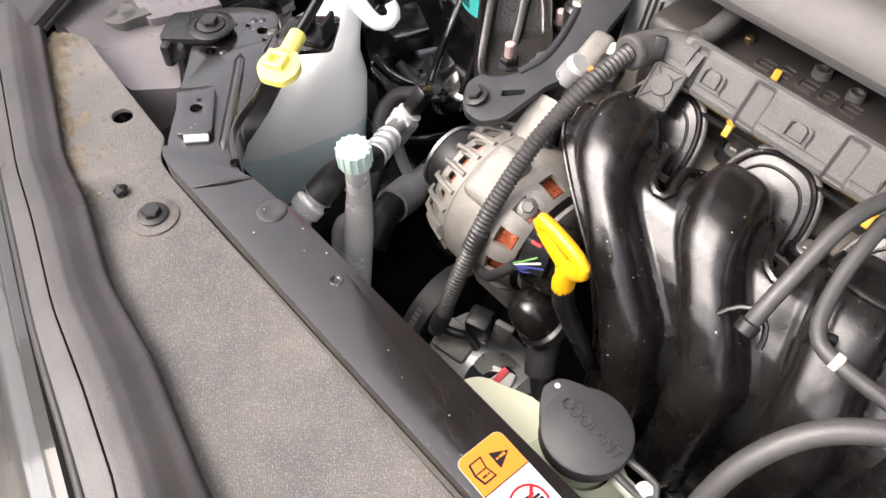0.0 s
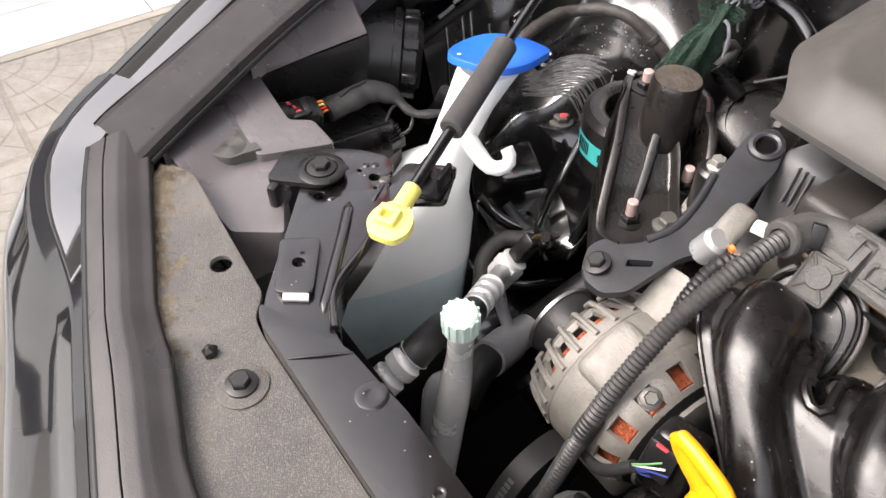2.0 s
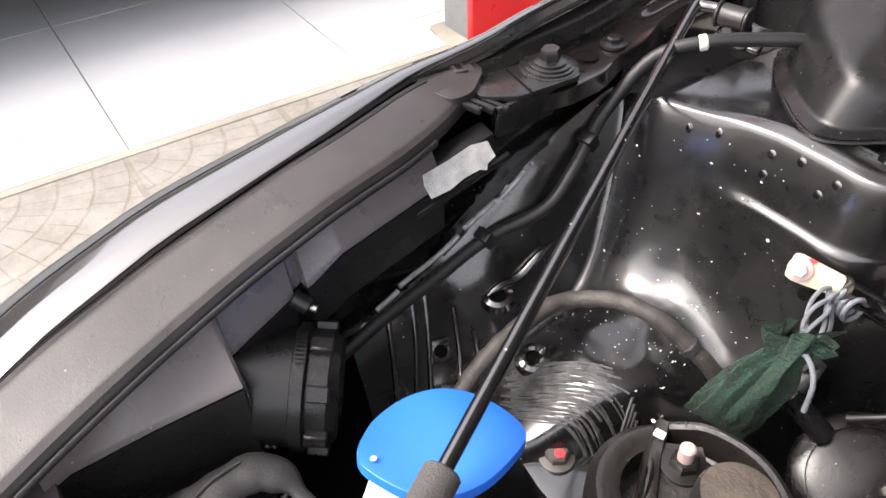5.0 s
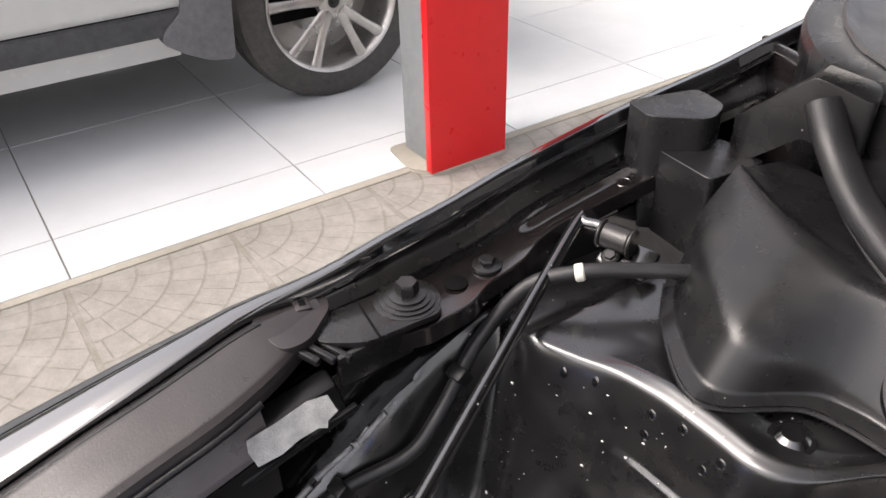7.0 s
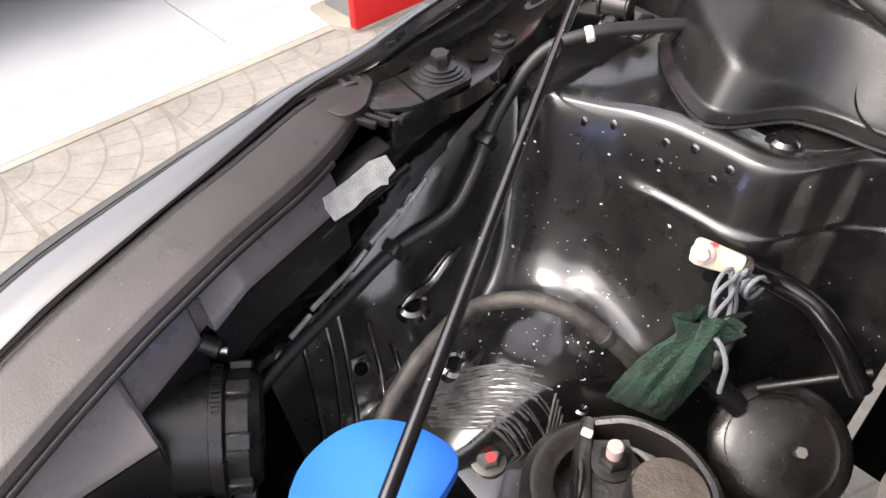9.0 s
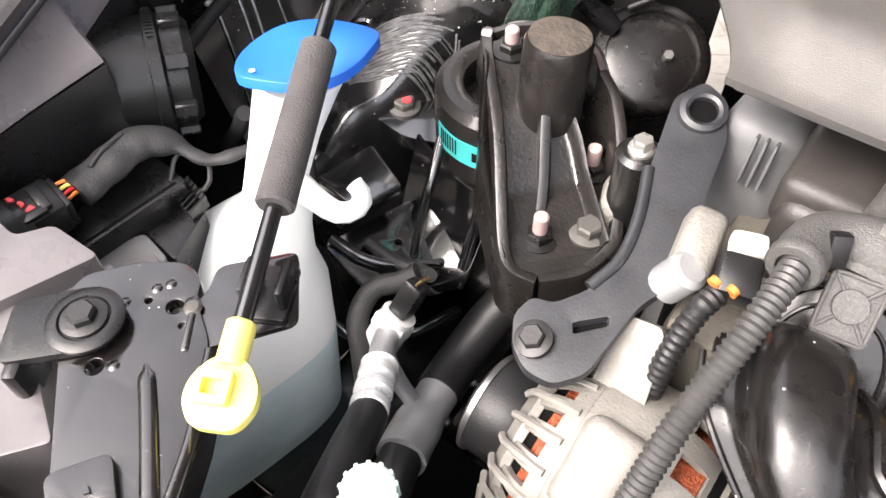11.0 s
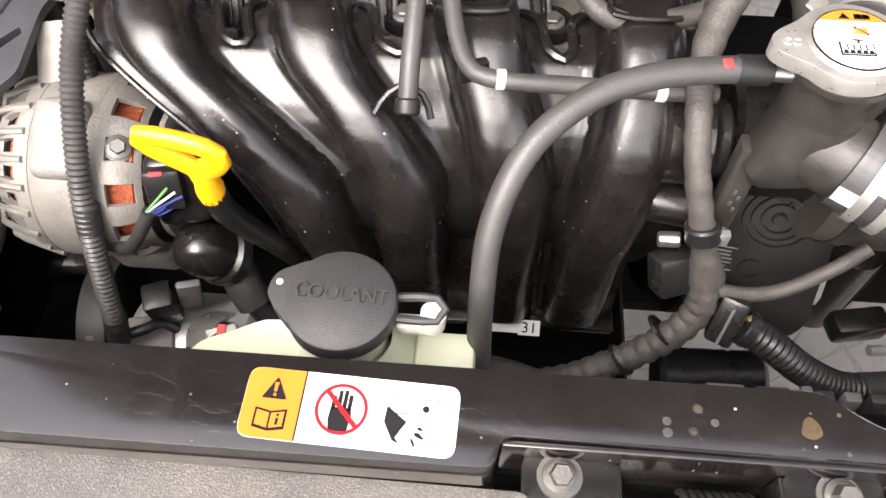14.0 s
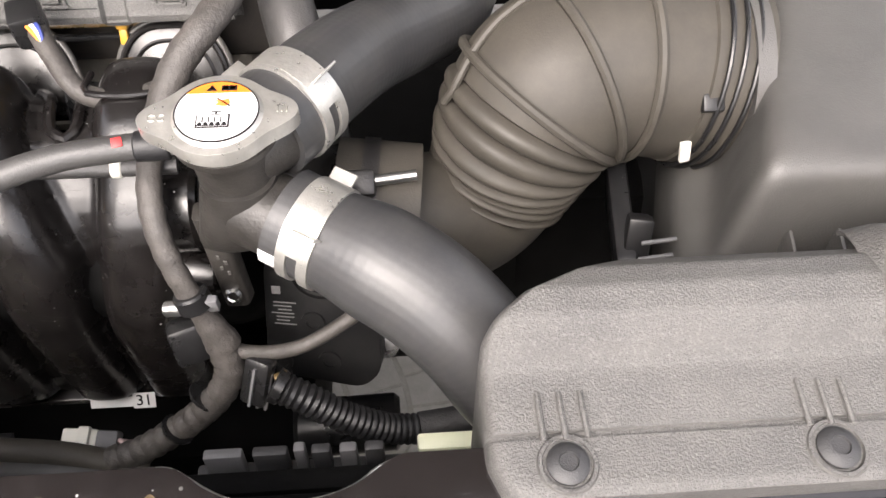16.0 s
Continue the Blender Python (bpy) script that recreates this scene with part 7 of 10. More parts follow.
def shell(u, s):
    """The manifold's web with the four runners raised out of it."""
    x = shell_x(u, s)
    y, z = eased(PY, s), eased(PZ, s)
    lift = 0.0
    w = lerp_table(WIDTH, s)
    h = 0.031 * (1 - 0.42 * smooth(0.45, 1.0, s))
    if s < 0.17:
        h *= max(0.0, 1 - (abs(0.17 - s) / 0.125) ** 2.6) ** 0.45 if s > 0.045 else 0.0
    if s > 0.9:
        h *= max(0.0, 1 - ((s - 0.9) / 0.085) ** 2) ** 0.5 if s < 0.985 else 0.0
    for i in range(4):
        d = abs(x - runner_x(i, s)) / w
        if d < 1:
            lift = max(lift, h * (1 - d ** 3.2) ** 0.5)
        lift = max(lift, 0.0022 * (1 - smooth(1.0, 1.3, d)) * (h / 0.031))
    e = 0.02
    t = Vector((0, eased(PY, min(1, s + e)) - eased(PY, max(0, s - e)), eased(PZ, min(1, s + e)) - eased(PZ, max(0, s - e)))).normalized()
    n = Vector((0, t.z, -t.y))
    if n.z < 0:
        n = -n
    if n.y > 0 and n.z < 0.3:
        n = -n
    return (x, y + n.y * lift, z + n.z * lift)


def shell_keep(u, s):
    x = shell_x(u, s)
    if s < 0.24:
        near = min(abs(x - runner_x(i, s)) for i in range(4))
        if s < 0.13:
            return (near / 0.0375) ** 2.4 + ((0.13 - s) / 0.13) ** 2.4 < 1
        return near < 0.0375 + 0.012 * smooth(0.185, 0.24, s)
    return True


manifold = thing("intake_manifold", (0.0, 0.27, 0.5), "glossy black plastic intake manifold with four curved runners", "intake manifold")
part("runner_shell", sheet(shell, 240, 130, shell_keep, thick=0.003), M["gloss_plastic"], manifold, angle=60)
part("bottom_flange", box((0.012, 0.2425, 0.4835), (0.228, 0.018, 0.007), 0.002), M["gloss_plastic"], manifold)
part("left_flange", tube([(shell_x(0, q), eased(PY, q), eased(PZ, q)) for q in (0.14, 0.2, 0.26, 0.32, 0.38, 0.45, 0.52, 0.6, 0.7, 0.8, 0.9, 1.0)], 0.0018, n=8), M["gloss_plastic"], manifold)
part("web_ridge", tube([(0.063, 0.240, 0.575), (0.065, 0.243, 0.53), (0.066, 0.241, 0.495)], 0.003, n=8), M["gloss_plastic"], manifold)
# near-black box fills the shaded space behind the runners
part("rear_body", box((0.02, 0.31, 0.56), (0.28, 0.10, 0.16), 0.03, (25, 0, 0), 3), M["pit_shade"], manifold)


def valley_edge(i, side, s):
    b = 0.0375 * max(0.0, 1 - (max(0.0, 0.13 - s) / 0.13) ** 2.4) ** (1 / 2.4) + 0.012 * smooth(0.185, 0.24, s)
    return (runner_x(i, s) + side * b, eased(PY, s), eased(PZ, s) + 0.001)


for i in range(3):
    rows = [0.03 + 0.026 * k for k in range(8)]
    part("valley_rim", tube([valley_edge(i, 1, q) for q in rows] + [valley_edge(i + 1, -1, q) for q in rows[::-1]], 0.0034, n=8), M["gloss_plastic"], manifold)
for i in range(4):
    x = TOPS[i]
    xc = x + 0.009
    arch = [(xc + 0.034 * math.copysign(abs(math.cos(a)) ** 0.75, math.cos(a)), 0.660 + 0.041 * math.sin(a) ** 0.8) for a in [math.pi * k / 24 for k in range(25)]]
    outline_xz = [(arch[0][0], 0.640)] + arch + [(arch[-1][0], 0.640)]
    tilt = Matrix(((1, 0, 0, 0), (0, 0.62, -0.78, 0.345), (0, 0.78, 0.62, 0.650), (0, 0, 0, 1))) @ Matrix.Translation((0, -0.655, 0))
    flange_out = [(xc + (px - xc) * 1.0, 0.655 + (pz - 0.655) * 1.25) for px, pz in outline_xz]
    part("port_flange", turned(plate(flange_out, -0.004, 0.0, 0.0014), tilt), M["gloss_plastic"], manifold)
    rim_pts = [tuple(tilt @ Vector((px, pz, 0.0006))) for px, pz in flange_out[1:-1]]
    part("port_rim", tube(rim_pts, 0.0020, n=8, step=0.004), M["gloss_plastic"], manifold)
    inner_pts = [tuple(tilt @ Vector((xc + (px - xc) * 0.80, 0.655 + (pz - 0.655) * 0.84, 0.0004))) for px, pz in flange_out[1:-1]]
    part("port_bead", tube(inner_pts, 0.0012, n=8, step=0.004), M["gloss_plastic"], manifold)
    seat_pts = [tuple(tilt @ Vector((xc + (px - xc) * 1.07, 0.655 + (pz - 0.655) * 1.05, -0.004))) for px, pz in flange_out[1:-1]]
    part("port_gasket", tube(seat_pts, 0.0026, n=10, step=0.005), M["collar_grey"], manifold, "dark grey port gasket")
    if i > 1:
        part("top_pocket", tube([(x - 0.020, 0.322, 0.711), (x - 0.018, 0.304, 0.713), (x + 0.018, 0.304, 0.713), (x + 0.020, 0.322, 0.711)], 0.0018, n=8), M["gloss_plastic"], manifold)
part("end_boss", rod((0.118, 0.262, 0.668), (0.146, 0.262, 0.668), 0.026, 32, 0.003), M["gloss_plastic"], manifold)
part("end_boss_cap", rod((0.146, 0.262, 0.668), (0.154, 0.262, 0.668), 0.021, 32, 0.002), M["black_plastic"], manifold)
part("sensor_boss", rod((0.120, 0.245, 0.632), (0.150, 0.24, 0.632), 0.012, 24, 0.002), M["gloss_plastic"], manifold)
# number sticker on the bottom flange
stick = thing("number_sticker", (0.06, 0.2155, 0.4945), "white sticker with the number 31", "sticker")
sm_dir = Vector((0, -0.75, 0.66))
part("paper", turned(block((0.042, 0.0075, 0.0006), 0), Matrix.Translation((0.0480, 0.2300, 0.4885)) @ Matrix.Rotation(radians(48), 4, "X")), M["label_white"], stick, angle=0)
part("paper", turned(block((0.0155, 0.0115, 0.0006), 0), Matrix.Translation((0.0650, 0.2295, 0.4905)) @ Matrix.Rotation(radians(48), 4, "X")), M["label_white"], stick, angle=0)
part("writing", letters("31", 0.0115, tuple(Vector((0.0650, 0.2295, 0.4905)) + sm_dir * 0.0006), tuple(sm_dir), (0, 0.66, 0.75), 0.0002), M["label_black"], stick, angle=0)

# ---- wiring duct over the head ----
duct = thing("wiring_duct", (-0.02, 0.38, 0.70), "grey-black plastic wiring duct with snap lids along the cylinder head", "wiring duct")
HEAD_DUCT = [(0.398, 0.688), (0.3985, 0.700), (0.3985, 0.722), (0.3975, 0.7275), (0.395, 0.7318), (0.391, 0.7342), (0.3875, 0.7338), (0.3848, 0.7312), (0.3825, 0.7272), (0.3755, 0.7148), (0.3735, 0.7105), (0.3722, 0.7085), (0.3718, 0.7045), (0.3735, 0.7030)]
JOINTS = (-0.164, -0.111, -0.043, 0.024, 0.091)


def duct_skin(u, v):
    x = -0.176 + 0.336 * u
    q = v * (len(HEAD_DUCT) - 1)
    i = min(int(q), len(HEAD_DUCT) - 2)
    f = q - i
    y, z = (HEAD_DUCT[i][n] + (HEAD_DUCT[i + 1][n] - HEAD_DUCT[i][n]) * f for n in (0, 1))
    sunk = max(1 - smooth(0.0055, 0.0085, abs(x - j)) for j in JOINTS)
    sunk *= smooth(0.46, 0.56, v) * (1 - smooth(0.90, 0.97, v))
    return (x, y + 0.0031 * sunk, z - 0.0018 * sunk)


part("channel", sheet(duct_skin, 336, 78, thick=0.0018), M["duct_plastic"], duct)
part("end_elbow", tube([(-0.166, 0.3885, 0.7165), (-0.180, 0.3875, 0.7170), (-0.193, 0.3810, 0.7175), (-0.1975, 0.3700, 0.7195), (-0.1985, 0.3575, 0.7225)], lambda q, f: 0.0150 - 0.0035 * f, n=28, step=0.003), M["duct_plastic"], duct)
part("elbow_collar", turned(lathe([(0.0075, -0.004), (0.0118, -0.004), (0.0126, -0.0025), (0.0126, 0.002), (0.0115, 0.0035), (0.0075, 0.0035)], 28, caps=False), onto((-0.1988, 0.3550, 0.7230), (-0.05, -0.98, 0.1))), M["duct_plastic"], duct)
part("elbow_clip", box((-0.187, 0.3705, 0.726), (0.009, 0.007, 0.016), 0.0014, (-25, 0, 30)), M["black_plastic"], duct)
facem = Matrix(((1, 0, 0, 0), (0, 0.49, -0.872, 0.3785), (0, 0.872, 0.49, 0.7202), (0, 0, 0, 1)))
for x in (-0.1445, -0.077, -0.010, 0.057, 0.124):
    m = Matrix.Translation((x, 0, 0)) @ facem
    tongue = rounded([(-0.0052, -0.005), (0.0052, -0.005), (0.0050, 0.003), (0.0028, 0.0055), (-0.0028, 0.0055), (-0.0050, 0.003)], 0.001, 2)
    part("snap_clip", turned(plate(tongue, -0.0005, 0.0026, 0.0008), m), M["duct_plastic"], duct)
    for side in (-1, 1):
        part("snap_hook", turned(tube([(side * 0.0078, -0.006, 0.0010), (side * 0.0080, 0.000, 0.0020), (side * 0.0074, 0.0045, 0.0020), (side * 0.0055, 0.0052, 0.0014)], 0.0012, n=8, step=0.002), m), M["duct_plastic"], duct)
    part("snap_ledge", turned(block((0.019, 0.0022, 0.0016), 0.0004), m @ Matrix.Translation((0, -0.0068, 0.0004))), M["duct_plastic"], duct)
for xa, xb in zip(JOINTS, JOINTS[1:]):
    part("lid_seam", tube([(xa + 0.009, 0.3750, 0.7125), (xb - 0.009, 0.3750, 0.7125)], 0.0007, n=6), M["black_plastic"], duct)
tabm = pose(-0.171, 0.3600, 0.7085, 42, 0, 7)
part("tab_flap", sheet(lambda u, v: (-0.183 + 0.024 * u, 0.3715 + 0.013 * v, 0.7172 + 0.0155 * v - 0.004 * v * v), 8, 8, thick=0.002), M["duct_plastic"], duct)
part("tab", turned(plate(rounded([(-0.0120, -0.0165), (0.0120, -0.0165), (0.0125, 0.014), (-0.0125, 0.014)], 0.004), -0.003, 0.0, 0.0006), tabm), M["duct_plastic"], duct)
for a, b in (((-0.010, -0.013), (0.010, 0.012)), ((-0.010, 0.012), (0.010, -0.013)), ((-0.009, -0.0155), (0.009, -0.0155)), ((-0.0105, 0.0130), (0.0105, 0.0130)), ((-0.0112, -0.013), (-0.0115, 0.012)), ((0.0112, -0.013), (0.0115, 0.012))):
    part("tab_rib", turned(rod((*a, 0.0006), (*b, 0.0006), 0.0010, 8), tabm), M["duct_plastic"], duct)
part("tab_boss", turned(lathe([(0.003, 0.0022), (0.0075, 0.0022), (0.008, 0.0)], 20, caps=False), tabm), M["duct_plastic"], duct)
part("tab_pin", turned(lathe([(0, 0.0026), (0.0045, 0.0024), (0.005, 0)], 6, caps=False), tabm), M["duct_plastic"], duct)

# ---- engine cover ----
top_cover = thing("engine_cover", (0.0, 0.58, 0.74), "grey plastic engine cover with a round oil filler recess", "engine cover")


def cover_skin(u, v):
    x = -0.30 + 0.62 * u
    y = 0.409 + 0.33 * v
    left = smooth(0.0, 0.10, u)
    xl = -0.30 + 0.035 * (1 - smooth(0.0, 0.25, v)) - 0.02 * v
    x = xl + (0.32 - xl) * u
    z = 0.757 + 0.020 * smooth(0.0, 0.12, v) * smooth(0, 0.06, u) + 0.015 * v
    r = math.hypot(x + 0.165, y - 0.545)
    if r < 0.057:
        x, y = -0.165 + (x + 0.165) * 0.057 / max(r, 1e-4), 0.545 + (y - 0.545) * 0.057 / max(r, 1e-4)
        r = 0.057
    z -= 0.045 * (1 - smooth(0.058, 0.085, r))
    return (x, y, z)


part("shell", sheet(cover_skin, 110, 70, lambda u, v: math.hypot(cover_skin(u, v)[0] + 0.165, cover_skin(u, v)[1] - 0.545) > 0.0575, thick=0.004), M["engine_cover"], top_cover)
part("underside", box((0.02, 0.575, 0.742), (0.57, 0.30, 0.008), 0.003), M["grey_plastic"], top_cover, "dark underside lip")
part("filler_well", turned(lathe([(0.062, 0.0), (0.058, -0.03), (0.0, -0.03)], 40, caps=False), onto((-0.165, 0.545, 0.735))), M["pit_shade"], top_cover)
part("filler_cap", turned(lathe([(0, 0.012), (0.022, 0.012), (0.026, 0.006), (0.026, -0.01), (0, -0.01)], 10, caps=False), onto((-0.17, 0.55, 0.716))), M["black_plastic"], top_cover, "black oil filler cap")

# ---- alternator ----
alt = thing("alternator", (-0.22, 0.28, 0.52), "cast aluminium alternator with copper windings and black pulley", "alternator")
AY, AZ = 0.283, 0.584


def on_alt(bm, x=0.0):
    return turned(bm, onto((x, AY, AZ), (1, 0, 0)))


part("stator", on_alt(lathe([(0, -0.27), (0.046, -0.27), (0.050, -0.262), (0.050, -0.182), (0.046, -0.176), (0, -0.176)], 48, caps=False)), M["pit_shade"], alt)
part("winding", on_alt(lathe([(0.045, -0.263), (0.0525, -0.261), (0.0525, -0.247), (0.045, -0.246)], 64, caps=False)), M["copper"], alt, "copper winding")
part("winding", on_alt(lathe([(0.045, -0.206), (0.0525, -0.204), (0.0525, -0.186), (0.045, -0.183)], 64, caps=False)), M["copper"], alt, "copper winding")
part("middle_band", on_alt(lathe([(0.05, -0.2475), (0.0595, -0.2465), (0.061, -0.243), (0.061, -0.212), (0.0595, -0.2075), (0.05, -0.2065)], 64, caps=False)), M["cast_aluminium"], alt)
part("drive_ring", on_alt(lathe([(0.030, -0.279), (0.042, -0.278), (0.050, -0.272), (0.050, -0.267), (0.030, -0.267)], 48, caps=False)), M["cast_aluminium"], alt)
part("rear_cover", on_alt(lathe([(0.0, -0.168), (0.034, -0.169), (0.045, -0.173), (0.047, -0.180), (0.040, -0.183), (0, -0.183)], 48, caps=False)), M["cast_aluminium"], alt)


def end_shell(x0, x1, r0, r1, n, wide, lo, hi):
    """A cast end shield: a dished skin with n windows."""
    def skin(u, v):
        a = 2 * math.pi * u
        bend = v ** 2.2
        r = r0 + (r1 - r0) * bend
        return (x0 + (x1 - x0) * v ** 0.8, AY + r * math.cos(a), AZ + r * math.sin(a))
    return sheet(skin, n * 8, 14, lambda u, v: not (lo < v < hi and (u * n) % 1.0 < wide), thick=0.004)


part("drive_shield", end_shell(-0.2465, -0.277, 0.0600, 0.040, 22, 0.5, 0.22, 0.86), M["cast_aluminium"], alt)
part("rear_shield", end_shell(-0.2075, -0.171, 0.0600, 0.034, 13, 0.5, 0.16, 0.6), M["cast_aluminium"], alt)
for k in range(22):
    a = 2 * math.pi * (k + 0.75) / 22
    c, s = math.cos(a), math.sin(a)
    part("vent_fin", tube([(-0.279, AY + 0.044 * c, AZ + 0.044 * s), (-0.273, AY + 0.0535 * c, AZ + 0.0535 * s), (-0.249, AY + 0.0605 * c, AZ + 0.0605 * s)], 0.0022, n=6, step=0.008), M["cast_aluminium"], alt)
part("pulley", on_alt(lathe([(0, -0.312), (0.012, -0.312), (0.014, -0.308), (0.026, -0.308), (0.0285, -0.305), (0.0295, -0.302), (0.0295, -0.282), (0.028, -0.279), (0.018, -0.277), (0.018, -0.268), (0, -0.268)], 56, caps=False)), M["rubber"], alt, "black grooved pulley")
part("pulley_rim", on_alt(lathe([(0.0280, -0.3065), (0.0308, -0.3055), (0.0308, -0.3025), (0.0280, -0.302)], 56, caps=False)), M["steel"], alt, "bright steel rim")
ear = plate(rounded([(-0.016, -0.012), (0.016, -0.018), (0.013, 0.034), (0.010, 0.043), (-0.008, 0.043), (-0.011, 0.034)], 0.004, 4), -0.008, 0.008, 0.004, [], 3)
part("ear", turned(ear, Matrix.Translation((-0.240, 0.302, 0.632)) @ Matrix.Rotation(radians(38), 4, "X") @ Matrix.Rotation(radians(8), 4, "Z")), M["cast_aluminium"], alt)
part("ear_hole", turned(lathe([(0, 0.0), (0.005, 0.0)], 18, caps=False), onto((-0.2265, 0.338, 0.658), (1, 0.1, 0.1))), M["pit_shade"], alt)
part("saddle", box((-0.228, 0.262, 0.634), (0.034, 0.05, 0.022), 0.008, (28, 0, 0), 3), M["cast_aluminium"], alt)
hex_bolt(alt, (-0.193, 0.2585, 0.6345), (0.35, -0.45, 0.85), 0.005, 0.0075, 0.006)
part("bolt_boss", rod((-0.2, 0.262, 0.615), (-0.1935, 0.259, 0.633), 0.0085, 18, 0.0015), M["cast_aluminium"], alt)
part("lower_lug", box((-0.215, 0.265, 0.515), (0.05, 0.03, 0.035), 0.008, (10, 0, 0), 3), M["cast_aluminium"], alt)
# plug and cap on the alternator
altplug = thing("alternator_plug", (-0.155, 0.24, 0.61), "black alternator plug with coloured wires", "connector")
part("shell", box((-0.158, 0.250, 0.615), (0.034, 0.030, 0.048), 0.007, (-20, 0, 12), 3), M["gloss_plastic"], altplug)
part("plug", box((-0.160, 0.236, 0.628), (0.022, 0.012, 0.026), 0.003, (-25, 0, 10)), M["black_plastic"], altplug)
for k, c in enumerate(("wire_green", "wire_white", "wire_blue", "wire_blue", "wire_blue")):
    part("wire", tube([(-0.156 + 0.0035 * (k % 3), 0.231, 0.634 - 0.0036 * k), (-0.163, 0.224, 0.629 - 0.003 * k), (-0.17, 0.221, 0.622)], 0.0008, n=6, step=0.003), M[c], altplug)
part("red_seal", box((-0.160, 0.2325, 0.645), (0.008, 0.003, 0.002), 0.0006, (-25, 0, 10)), M["red_paint"], altplug)
single("alternator_lead", tube([(-0.168, 0.222, 0.622), (-0.178, 0.218, 0.605), (-0.192, 0.219, 0.585), (-0.207, 0.224, 0.578)], 0.0042, n=10), M["cloth_tape"], "black taped lead from the alternator plug", "cable")
boot = thing("terminal_boot", (-0.144, 0.232, 0.56), "glossy black rubber boot over the alternator terminal", "rubber boot")
part("dome", turned(lathe([(0, 0.026), (0.008, 0.025), (0.015, 0.020), (0.0185, 0.010), (0.0195, -0.008), (0.0175, -0.018), (0, -0.02)], 32, caps=False), onto((-0.146, 0.231, 0.568), (-0.45, -0.35, 0.75))), M["gloss_plastic"], boot)
part("collar", turned(lathe([(0.018, 0.0), (0.0215, 0.002), (0.0215, 0.010), (0.018, 0.012)], 24, caps=False), onto((-0.138, 0.236, 0.556), (-0.45, -0.35, 0.75))), M["black_plastic"], boot)
part("neck", tube([(-0.136, 0.233, 0.55), (-0.131, 0.224, 0.537), (-0.125, 0.218, 0.525)], 0.0125, n=14), M["cloth_tape"], boot)
single("battery_lead", tube([(-0.128, 0.220, 0.53), (-0.115, 0.212, 0.512), (-0.098, 0.206, 0.498), (-0.07, 0.205, 0.485), (-0.03, 0.21, 0.47)], 0.0085, n=14), M["rubber"], "black battery lead below the manifold", "cable")

# corrugated loom in front of the alternator
loom = thing("corrugated_loom", (-0.205, 0.26, 0.62), "black corrugated wiring conduit in front of the alternator", "wiring conduit")
part("conduit", corrugated([(-0.1985, 0.366, 0.721), (-0.1985, 0.346, 0.7235), (-0.2015, 0.314, 0.713), (-0.207, 0.278, 0.685), (-0.209, 0.247, 0.650), (-0.210, 0.226, 0.618), (-0.211, 0.208, 0.575), (-0.213, 0.195, 0.535), (-0.218, 0.190, 0.505)], 0.0070, 0.0036, 0.0013, 16), M["grey_rubber"], loom)
part("tape_band", rod((-0.2095, 0.2275, 0.618), (-0.2105, 0.219, 0.600), 0.0078, 18, 0.001), M["cloth_tape"], loom)
part("tape_band", rod((-0.213, 0.196, 0.535), (-0.2165, 0.191, 0.512), 0.0078, 18, 0.001), M["cloth_tape"], loom)
sensor_lead = thing("sensor_lead", (-0.235, 0.34, 0.66), "black corrugated sensor lead with orange seals", "cable")
part("conduit", corrugated([(-0.222, 0.352, 0.685), (-0.226, 0.338, 0.68), (-0.228, 0.322, 0.66), (-0.228, 0.31, 0.63)], 0.0065, 0.004, 0.001), M["rubber"], sensor_lead)
part("plug", box((-0.218, 0.362, 0.688), (0.02, 0.022, 0.018), 0.003, (20, 0, 15)), M["black_plastic"], sensor_lead)
for dx in (-0.004, 0.005):
    part("seal", rod((-0.221 + dx, 0.352, 0.693), (-0.222 + dx, 0.349, 0.692), 0.0032, 12), M["wire_orange"], sensor_lead)
cam_sensor = thing("cam_sensor", (-0.242, 0.37, 0.68), "pale cast aluminium sensor housing on the timing cover", "sensor")
part("housing", box((-0.243, 0.372, 0.682), (0.021, 0.044, 0.022), 0.007, (15, 10, 12), 3), M["cast_aluminium"], cam_sensor)
part("lobe", rod((-0.248, 0.352, 0.668), (-0.238, 0.354, 0.69), 0.0105, 20, 0.003), M["dull_aluminium"], cam_sensor)
part("plug", box((-0.221, 0.376, 0.697), (0.018, 0.012, 0.011), 0.003, (10, 0, 20)), M["white_nylon"], cam_sensor, "cream plastic plug")
hanger = thing("lifting_bracket", (-0.27, 0.35, 0.66), "dark grey steel lifting bracket bolted to the engine", "bracket")
hang = rounded([(-0.293, 0.283), (-0.302, 0.297), (-0.299, 0.310), (-0.288, 0.312), (-0.277, 0.327), (-0.2715, 0.350), (-0.276, 0.376), (-0.286, 0.403), (-0.291, 0.424), (-0.297, 0.449), (-0.287, 0.466), (-0.271, 0.460), (-0.259, 0.436), (-0.253, 0.402), (-0.243, 0.366), (-0.243, 0.350), (-0.251, 0.333), (-0.253, 0.312), (-0.255, 0.290), (-0.266, 0.277), (-0.281, 0.276)], 0.005, 4)
lean = Matrix(((1, 0, 0, 0), (0, 1, 0, 0), (0, 0.25, 1, 0.588), (0, 0, 0, 1)))
slot = rounded([(-0.2745, 0.3085), (-0.2710, 0.3035), (-0.2585, 0.3160), (-0.2610, 0.3205)], 0.0015, 3)
part("arm", turned(plate(hang, -0.006, 0.0, 0.0032, [slot], 4), lean), M["bracket_steel"], hanger)
part("slot_floor", turned(plate([(x, y) for x, y in slot], -0.008, -0.0055), lean), M["pit_shade"], hanger)
